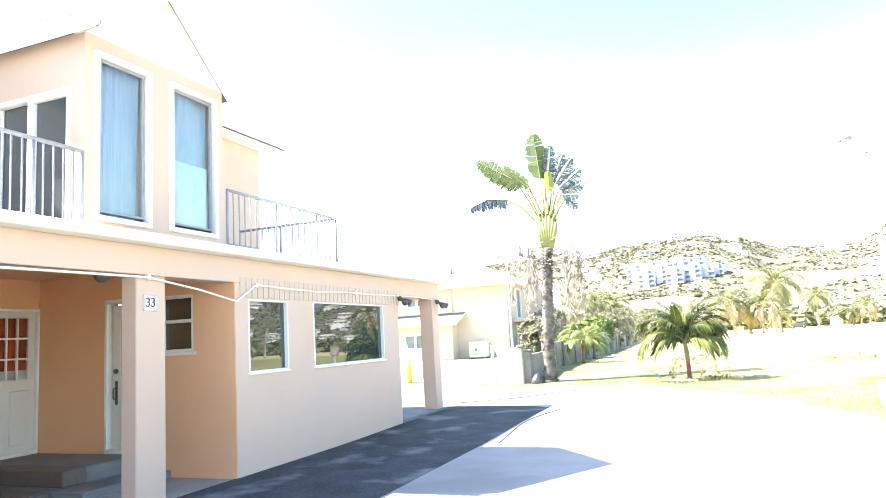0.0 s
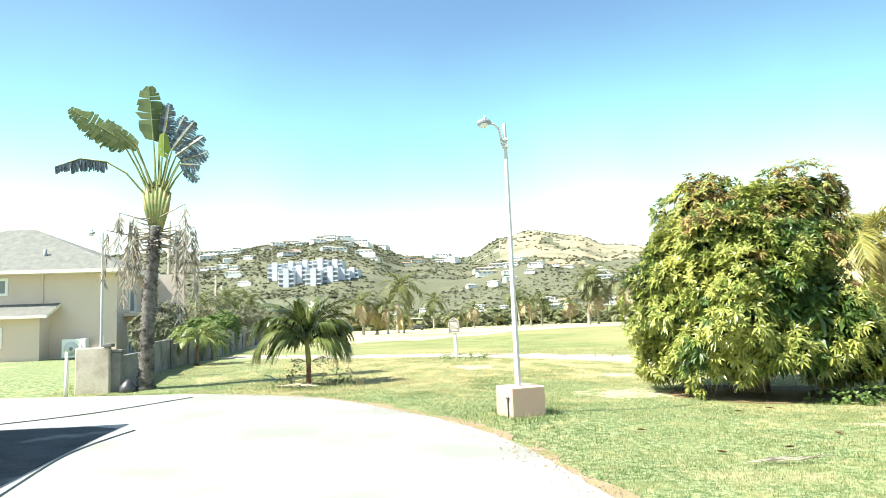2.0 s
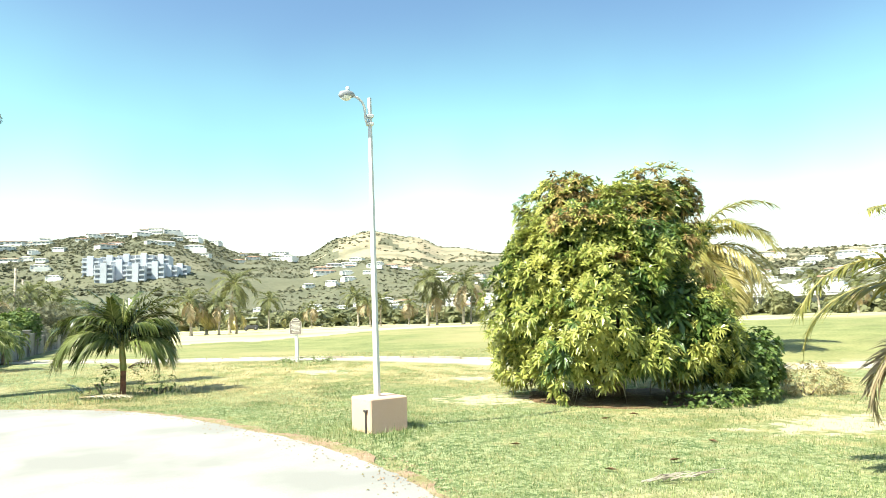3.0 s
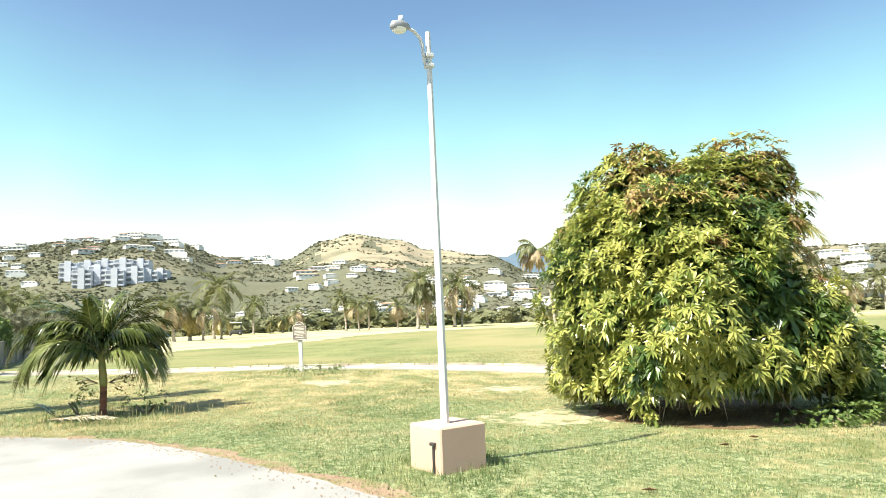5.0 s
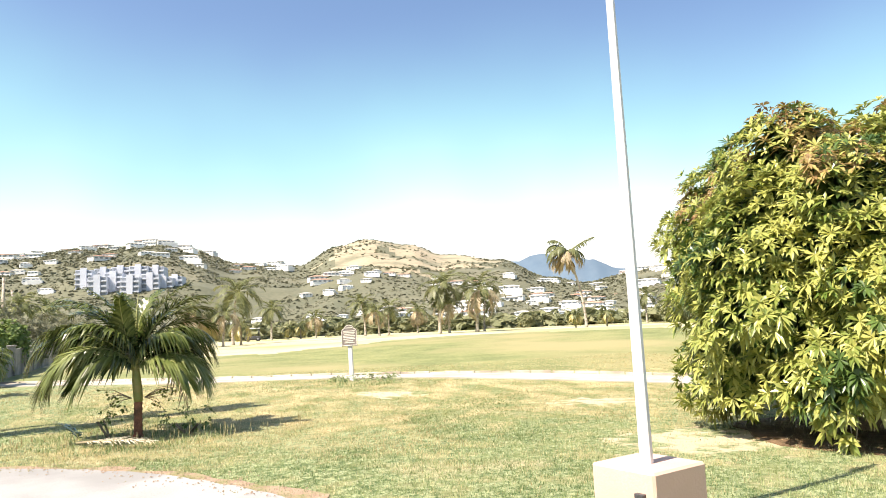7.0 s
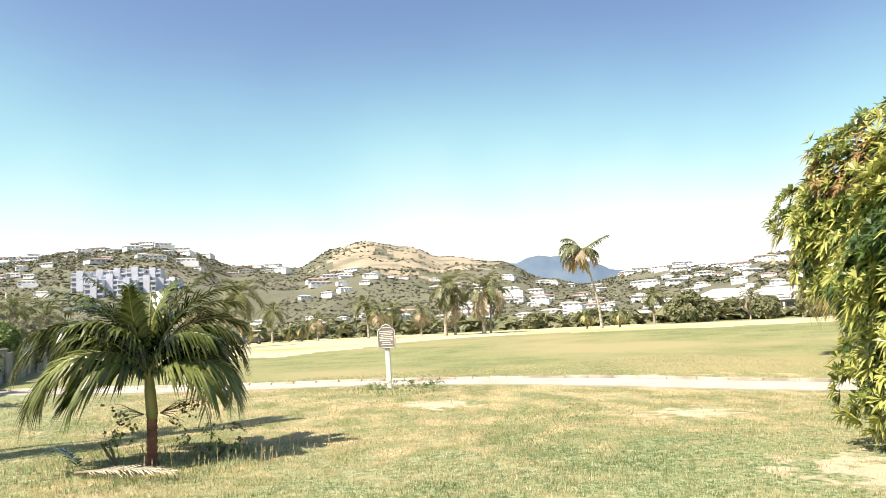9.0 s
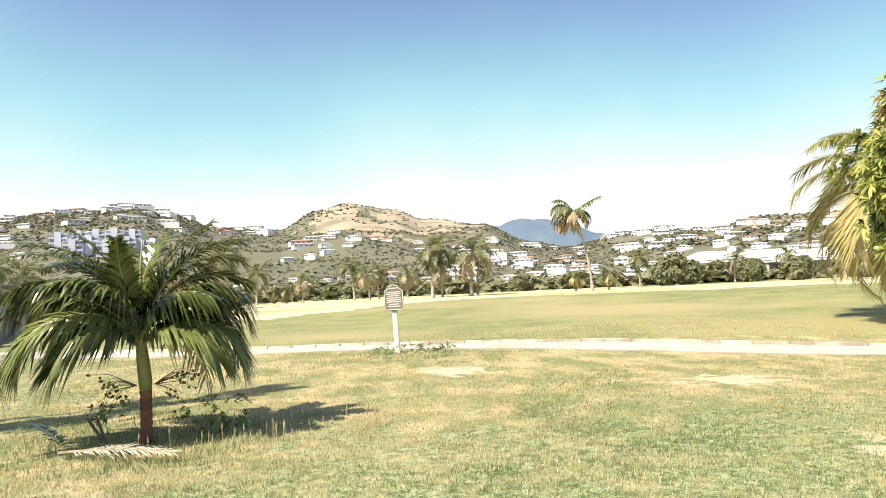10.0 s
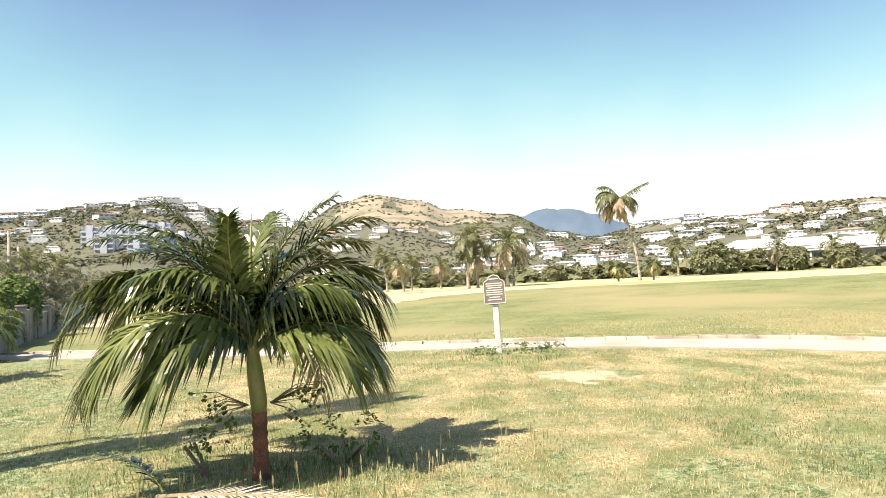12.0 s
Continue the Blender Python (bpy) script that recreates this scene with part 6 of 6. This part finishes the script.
        place(fr.ob("frond", [M["rachis"], M["frond_dead"] if old else M["frond_far"]], p, "dry brown frond" if old else ""), (*lean, 5.9), az, r.uniform(-0.2, 0.2))
    return p


kinds = [far_palm("coconut_palm", "coconut palm with a full green crown on the fairway", 4.8, 20, 3.1, "frond_far", None, 1.0, (0.5, 0)),
         far_palm("coconut_palm", "coconut palm with brown drooping lower fronds", 4.0, 20, 3.2, "frond_far", "frond_dead", 1.15, (-0.3, 0.1)),
         far_palm("coconut_palm", "low palm with straw-coloured hanging fronds", 2.4, 16, 2.5, "frond_far", "frond_y", 1.4, (0.1, 0)),
         windswept_palm()]
SPOTS = [(-9.0, 88, 0, 1.0, 60), (1.0, 64, 1, 0.80, 0), (2.2, 66, 2, 1.0, 90), (3.2, 64, 1, 0.72, 200), (4.0, 76, 0, 1.15, 20), (4.6, 70, 2, 0.8, 150), (7.1, 104, 0, 0.95, 80), (8.4, 108, 2, 0.7, 10), (9.4, 108, 2, 0.8, 210), (10.6, 102, 1, 0.75, 300),
         (14.6, 98, 0, 0.95, 140), (15.7, 88, 1, 0.78, 30), (16.5, 96, 0, 0.8, 270), (18.9, 100, 1, 0.8, 120), (20.7, 84, 0, 1.22, 330), (21.5, 85, 1, 0.90, 70), (23.8, 84, 1, 1.28, 190), (24.4, 88, 0, 0.8, 20),
         (32.6, 57, 3, 1.05, 0), (31.8, 70, 2, 0.6, 40), (34.3, 68, 2, 0.6, 250), (37.5, 110, 0, 0.9, 50), (39.5, 118, 2, 1.1, 80), (44.5, 118, 1, 0.9, 180), (48, 116, 0, 0.8, 10), (51.5, 100, 0, 0.95, 100), (54, 100, 1, 0.9, 220), (56, 104, 0, 0.9, 60), (60, 98, 1, 1.0, 10), (-11.0, 70, 0, 0.9, 10), (-12.6, 66, 1, 0.9, 110)]
for i, (a, r, kd, s, spin) in enumerate(SPOTS):
    x, y = r * math.sin(radians(a)), 8 + r * math.cos(radians(a))
    m = Matrix.Translation((x, y, land(x, y) - 0.05)) @ Matrix.Rotation(radians(spin if kd != 3 else 0), 4, "Z") @ Matrix.Scale(s, 4)
    first = kd not in [q[2] for q in SPOTS[:i]]
    if first:
        kinds[kd].matrix_basis = m
    else:
        src = kinds[kd]
        c = copy_thing(src, m)
        c.matrix_basis = m


# houses on the slopes
def hill_house(w, d, h, roof, storeys, label):
    t = thing("hillside_house", label, "house", (0, 0, 0), "hillside houses")
    k = Buf()
    k.box(-w / 2, w / 2, -d / 2, d / 2, -4, h, 0, 0)
    if storeys > 1:
        k.box(-w * 0.2, w / 2 + 2.0, -d / 2 - 2.0, d / 2, -4, h * 0.5, 0, 0)
    k.ob("wall", M["far_white"], t)
    k = Buf()
    o = 0.8
    k.v = [(-w / 2 - o, -d / 2 - o, h), (w / 2 + o, -d / 2 - o, h), (w / 2 + o, d / 2 + o, h), (-w / 2 - o, d / 2 + o, h), (-w * 0.22, 0, h + d * 0.2), (w * 0.22, 0, h + d * 0.2)]
    k.f = [(0, 1, 5, 4), (1, 2, 5), (2, 3, 4, 5), (3, 0, 4), (3, 2, 1, 0)]
    k.m = [0] * 5
    k.ob("roof", M[roof], t)
    n = 3 if w < 12 else 4
    for s in range(storeys):
        z = h * (s + 0.28) / storeys
        for i in range(n):
            x = -w / 2 + w * (i + 0.5) / n
            block("window", x - w / n * 0.28, x + w / n * 0.28, -d / 2 - 0.12, -d / 2 + 0.05, z, z + 0.42 * h / storeys, M["far_dark"], t, 0)
    return t


models = [hill_house(13, 9, 4.0, "roof_far", 1, "white hillside house with a pale hip roof"), hill_house(10, 8, 6.5, "roof_far", 2, "white two-storey hillside villa with a terrace"), hill_house(16, 9, 4.2, "roof_red", 1, "long white bungalow with a clay roof"),
          hill_house(9, 8, 4.0, "roof_far", 1, "small white hillside bungalow"), hill_house(14, 10, 7.0, "roof_far", 2, "large white hillside villa")]
rng = random.Random(77)
plots = []
for n, a0, a1, t0, t1 in ((34, -13, 3, 0.64, 0.96), (10, -3, 2, 0.80, 0.95), (8, -18, -6, 0.45, 0.66), (9, 4.5, 8.5, 0.72, 0.92), (15, 10, 17, 0.36, 0.52), (8, 18, 25, 0.35, 0.5), (14, 3, 26, 0.08, 0.24), (70, 26, 55, 0.14, 0.70), (24, 36, 47, 0.6, 0.97), (6, 56, 66, 0.2, 0.7), (22, 25, 45, 0.08, 0.3)):
    tries = 0
    while n and tries < 300:
        tries += 1
        a, t = rng.uniform(a0, a1), rng.uniform(t0, t1)
        r = 120 + t * (ridge(a) - 120)
        x, y = r * math.sin(radians(a)), 8 + r * math.cos(radians(a))
        if all(math.hypot(x - p, y - q) > 10 for p, q in plots) and not (-7.5 < a < 3 and 290 < r < 420):
            plots.append((x, y))
            n -= 1
for i, (x, y) in enumerate(plots):
    a = math.degrees(math.atan2(x, y - 8))
    r = math.hypot(x, y - 8)
    s = min(0.68, 0.24 + r / 1150) * rng.uniform(0.5, 1.05)
    m = Matrix.Translation((x, y, land(x, y) + 0.3)) @ Matrix.Rotation(radians(-a + rng.uniform(-35, 35)), 4, "Z") @ Matrix.Diagonal((s * 1.25, s * 1.1, s * 0.70, 1))
    if i < len(models):
        models[i].matrix_basis = m
    else:
        copy_thing(models[rng.randrange(len(models))], m).matrix_basis = m
# long low clubhouse with its terrace beyond the fairway
for a, r, w, h in ((43.2, 128, 11, 3.4), (50.5, 132, 17, 2.7), (47.0, 150, 14, 3.2), (57, 128, 16, 3.2)):
    x, y = r * math.sin(radians(a)), 8 + r * math.cos(radians(a))
    c = hill_house(w, 8, h, "roof_far", 1, "low white house with a broad pale roof behind the fairway")
    c.matrix_basis = Matrix.Translation((x, y, land(x, y) + 0.1)) @ Matrix.Rotation(radians(-a), 4, "Z")
    for i in range(4):
        block("porch_column", -w / 2 + 0.5 + (w - 1) * i / 3 - 0.15, -w / 2 + 0.5 + (w - 1) * i / 3 + 0.15, -5.6, -5.3, -1, h - 0.4, M["far_white"], c, 0)
    block("porch_roof", -w / 2 - 0.3, w / 2 + 0.3, -5.9, -3.9, h - 0.4, h - 0.15, M["roof_far"], c, 0)

# apartment blocks stepped on the hillside
apt = thing("apartment_building", "white stepped apartment blocks with rows of balconies", "building", (0, 0, 0))
shared = {}
for i, (a, r, w, fl, lift) in enumerate(((-6.4, 352, 8, 4, 0.0), (-5.3, 342, 9, 4, 0.0), (-4.0, 346, 9, 4, 0.5), (-2.6, 338, 9, 4, -0.5), (-0.9, 342, 9, 4, -1.0), (0.3, 346, 9, 3, -1.0), (1.3, 352, 7, 3, -1.0), (-4.8, 368, 10, 4, -1.5), (-3.4, 372, 10, 4, -1.5), (-1.9, 368, 10, 4, -1.5), (-0.4, 370, 9, 4, -2.0))):
    a = -3.1 + 0.82 * (a + 2.8)
    x, y = r * math.sin(radians(a)), 8 + r * math.cos(radians(a))
    g = land(x, y) + lift - 2.6
    spin = Matrix.Translation((x, y, g)) @ Matrix.Rotation(radians(-a - 12), 4, "Z") @ Matrix.Scale(0.84, 4)
    b = block("block_wall", -w / 2, w / 2, -6, 6, -6, fl * 2.7, M["apartment"], apt, 0)
    b.matrix_basis = spin
    block("stair_tower", -1.6, 1.6, -7.2, -5.9, -6, fl * 2.7 + 1.0, M["apartment"], b, 0)
    for f in range(fl):
        for c in range(3):
            xx = -w / 2 + w * (c + 0.5) / 3
            if "w" not in shared:
                wb = block("window", -1.2, 1.2, -6.12, -5.9, 0.7, 2.3, M["far_dark"], b, 0)
                bb = block("balcony", -1.7, 1.7, -7.0, -5.95, 0.0, 0.75, M["apartment"], b, 0)
                shared["w"], shared["b"] = wb.data, bb.data
            else:
                wb, bb = new("window", shared["w"]), new("balcony", shared["b"])
                wb.parent = bb.parent = b
            wb.location = bb.location = (xx, 0, f * 2.7)
# golf cart on the far fairway
golf = thing("golf_cart", "small dark golf cart parked on the far fairway", "golf cart", (9.8, 107, land(9.8, 107)))
block("body", -1.0, 1.0, -0.55, 0.55, 0.25, 0.75, M["metal_dark"], golf, 0.1)
block("canopy", -0.9, 0.9, -0.6, 0.6, 1.75, 1.85, M["white"], golf, 0.04)
for x in (-0.8, 0.8):
    for y in (-0.5, 0.5):
        rod("canopy_post", [(x, y, 0.7), (x, y, 1.76)], 0.03, M["metal_dark"], golf, 6)
        rod("wheel", [(x * 0.85, y * 1.05 - 0.08, 0.22), (x * 0.85, y * 1.05 + 0.08, 0.22)], 0.22, M["metal_dark"], golf, 12)


# scrub on the slopes and the line of bushes behind the fairway
def clump(k, c, r, rng, n=9):
    b = len(k.v)
    for i in range(n):
        a, e = rng.uniform(0, 6.283), rng.uniform(-0.3, 1.4)
        q = r * rng.uniform(0.6, 1.15)
        k.v.append((c[0] + q * math.cos(a) * math.cos(e), c[1] + q * math.sin(a) * math.cos(e), c[2] + q * 0.75 * math.sin(e)))
    for i in range(n + 3):
        t = rng.sample(range(n), 3)
        k.f.append((b + t[0], b + t[1], b + t[2]))
        k.m.append(0)


rng = random.Random(91)
k = Buf()
done = 0
while done < 44000:
    a = rng.uniform(-24, 68)
    t = rng.random() ** 0.8
    r = 128 + t * (ridge(a) - 128)
    x, y = r * math.sin(radians(a)), 8 + r * math.cos(radians(a))
    dry = bell(a, 19, 8.5) * smooth(0.5, 0.64, t) + bell(a, 51, 5) * smooth(0.6, 0.75, t)
    if rng.random() < dry * 0.80 or noise.noise(Vector((x * 0.02, y * 0.02, 4))) < -0.25:
        continue
    done += 1
    clump(k, (x, y, land(x, y) - 0.3), (0.7 + 1.7 * rng.random() ** 2.0) * (0.6 + 0.5 * t), rng, 10)
tagged(k.ob("hill_scrub", M["far_bush"]), "dark green scrub bushes scattered over the dry hills", "scrub", kind="stuff")
k = Buf()
for i in range(1500):
    a = rng.uniform(-22, 66)
    r = 120 + 30 * rng.random() ** 1.5
    x, y = r * math.sin(radians(a)), 8 + r * math.cos(radians(a))
    h = rng.uniform(0.6, 1.7) * (1.2 + 0.7 * noise.noise(Vector((a * 0.5, 0, 0))))
    for j in range(3):
        clump(k, (x + rng.uniform(-1, 1), y + rng.uniform(-1, 1), land(x, y) + h * 0.4 * j), h * rng.uniform(0.6, 0.9), rng, 12)
tagged(k.ob("bush_line", M["hedge"]), "dense line of olive green bushes behind the fairway", "bushes", kind="stuff")
for a, r, h, s in ((39.6, 105, 4.6, 1), (41.0, 112, 3.6, 2), (45.5, 112, 3.4, 3), (48.6, 108, 3.4, 4), (53, 110, 3.0, 5), (-7, 100, 3.4, 6), (-13, 80, 3.2, 7), (28, 118, 2.6, 8)):
    x, y = r * math.sin(radians(a)), 8 + r * math.cos(radians(a))
    shrub("tree", "round green tree at the far side of the fairway", (x, y), [(0, 0, h * 0.5, h * 0.55, h * 0.5, h * 0.45), (h * 0.3, 0, h * 0.7, h * 0.35, h * 0.35, h * 0.3)], 300, 6, 0.7, 0.35, 120 + s, "hedge", "tree")


# grass: blades on the lawn where the walk passes near
def grass(name, label, mat, count, seed, tall, wide, keep):
    rnd = np.random.RandomState(seed)
    verts, faces = [], []
    made = 0
    while made < count:
        x, y = rnd.uniform(-7, 14), rnd.uniform(5.0, 27)
        near = min(math.hypot(x + 0.2, y - 7), math.hypot(x + 1.2, y - 12.5), math.hypot(x, y - 4))
        if rnd.rand() > min(1.0, (5.0 / max(near, 1.0)) ** 1.3) or inside(DRIVE, x, y) or not keep(x, y, rnd):
            continue
        if -0.75 < (x - 3.4) * 0.48 + (y - 23.9) * 0.88 < 0.95:
            continue
        if any(((x - q[0]) / q[2]) ** 2 + ((y - q[1]) / q[3]) ** 2 < 1 for q in SPOTS_BARE) and rnd.rand() < 0.8:
            continue
        g = land(x, y) + 0.012 * noise.noise(Vector((x * 0.8, y * 0.8, 0)))
        made += 1
        grow = 0.7 + 0.3 * near / 8
        for j in range(3):
            a = rnd.uniform(0, 6.283)
            h = tall * rnd.uniform(0.45, 1.25) * (1.0 if near < 8 else 1.05)
            lean = h * rnd.uniform(0.2, 0.9)
            w = wide * rnd.uniform(0.7, 1.3) * grow
            px, py = x + rnd.uniform(-0.03, 0.03), y + rnd.uniform(-0.03, 0.03)
            ca, sa = math.cos(a), math.sin(a)
            b = len(verts)
            verts += [(px - sa * w, py + ca * w, g - 0.01), (px + sa * w, py - ca * w, g - 0.01), (px + ca * lean, py + sa * lean, g + h)]
            faces.append((b, b + 1, b + 2))
    me = bpy.data.meshes.new(name)
    me.from_pydata(verts, [], faces)
    me.materials.append(M[mat])
    me.update()
    return tagged(new(name, me), label, "grass", kind="stuff")


def patchy(x, y):
    return 1.5 * noise.noise(Vector((x * 0.38, y * 0.38, 2.0))) + 0.5 * noise.noise(Vector((x * 1.7, y * 1.7, 6.0))) + 0.15 * (y - 15.3) + 0.05 * (x - 2)


grass("lawn_grass", "short green lawn grass with uneven tufts", "grass", 78000, 3, 0.029, 0.0040, lambda x, y, r: patchy(x, y) < 0.25 or r.rand() < 0.12)
grass("dry_lawn_grass", "straw-coloured dry grass mixed into the lawn", "grass_dry", 56000, 4, 0.029, 0.0040, lambda x, y, r: patchy(x, y) > 0.1 or r.rand() < 0.16)
grass("tall_grass", "longer green grass round the lamp block and palm", "grass", 1200, 6, 0.085, 0.005,
      lambda x, y, r: math.hypot(x - 2.2, y - 11.5) < 0.75 and math.hypot(x - 2.32, y - 11.55) > 0.3 or math.hypot(x + 1.0, y - 18.35) < 1.3 and r.rand() < 0.7 or math.hypot(x - 3.1, y - 22.5) < 0.9)
# seed heads standing round the palm
rng = random.Random(55)
k = Buf()
for i in range(60):
    x, y = -1.0 + rng.uniform(-1.6, 2.2), 17.9 + rng.gauss(0, 0.3)
    g = land(x, y)
    h = rng.uniform(0.08, 0.17)
    d = rng.uniform(-0.03, 0.03)
    k.tube([(x, y, g), (x + d, y, g + h)], 0.003, 3, 0, False)
    k.tube([(x + d, y, g + h * 0.85), (x + d, y, g + h), (x + d, y, g + h + 0.05)], [0.005, 0.009, 0.003], 4, 0, False)
tagged(k.ob("seed_heads", M["grass_dry"]), "pale grass seed heads standing round the palm", "grass", kind="stuff")
# fallen twigs and leaves on the lawn
tw = Buf()
for i in range(14):
    a = rng.uniform(-0.25, 0.25)
    p = Vector((4.0 + rng.uniform(-0.3, 0.3), 8.25 + rng.uniform(-0.05, 0.05), land(4, 8.3) + 0.03))
    d = Vector((math.cos(a), math.sin(a), 0.05)) * rng.uniform(0.15, 0.4)
    tw.tube([p, p + d * 0.5 + Vector((0, 0, 0.015)), p + d], [0.008, 0.006, 0.003], 5, 0, False)
tagged(tw.ob("fallen_branch", M["bark_pale"]), "dry grey branch lying on the lawn", "branch")
for i in range(6):
    x, y = rng.uniform(1.8, 6.5), rng.uniform(7.5, 12.5)
    lf = Buf()
    g = land(x, y) + 0.03
    a = rng.uniform(0, 6.28)
    c, s = math.cos(a) * 0.07, math.sin(a) * 0.07
    lf.add([(x - c, y - s, g), (x + s * 0.4, y - c * 0.4, g + 0.02), (x + c, y + s, g + 0.005), (x - s * 0.4, y + c * 0.4, g + 0.015), (x, y, g - 0.006)], [(0, 1, 4), (1, 2, 4), (2, 3, 4), (3, 0, 4)])
    tagged(lf.ob("fallen_leaf", M["litter"]), "dry brown curled leaf on the lawn", "leaf", "fallen leaves")

# dry crumbs of earth and leaf along the edge of the drive
rng = random.Random(63)
k = Buf()
for i in range(2600):
    p = EDGE[rng.randrange(len(EDGE))]
    if not (4 < p.y < 17 and p.x > -3):
        continue
    off = rng.gauss(0.03, 0.17)
    x, y = p.x + off + rng.uniform(-0.1, 0.1), p.y + off * 0.5 + rng.uniform(-0.15, 0.15)
    g = land(x, y) + (0.034 if inside(DRIVE, x, y) else 0.016)
    s, a = rng.uniform(0.005, 0.02), rng.uniform(0, 6.28)
    c, d = math.cos(a) * s, math.sin(a) * s
    k.add([(x - c, y - d, g), (x + d * 0.6, y - c * 0.6, g + s * 0.3), (x + c, y + d, g), (x - d * 0.6, y + c * 0.6, g + s * 0.3), (x, y, g + s * 0.7)], [(0, 1, 4), (1, 2, 4), (2, 3, 4), (3, 0, 4)])
tagged(k.ob("earth_crumbs", M["earth"]), "reddish crumbs of earth along the edge of the drive", "debris", kind="stuff")
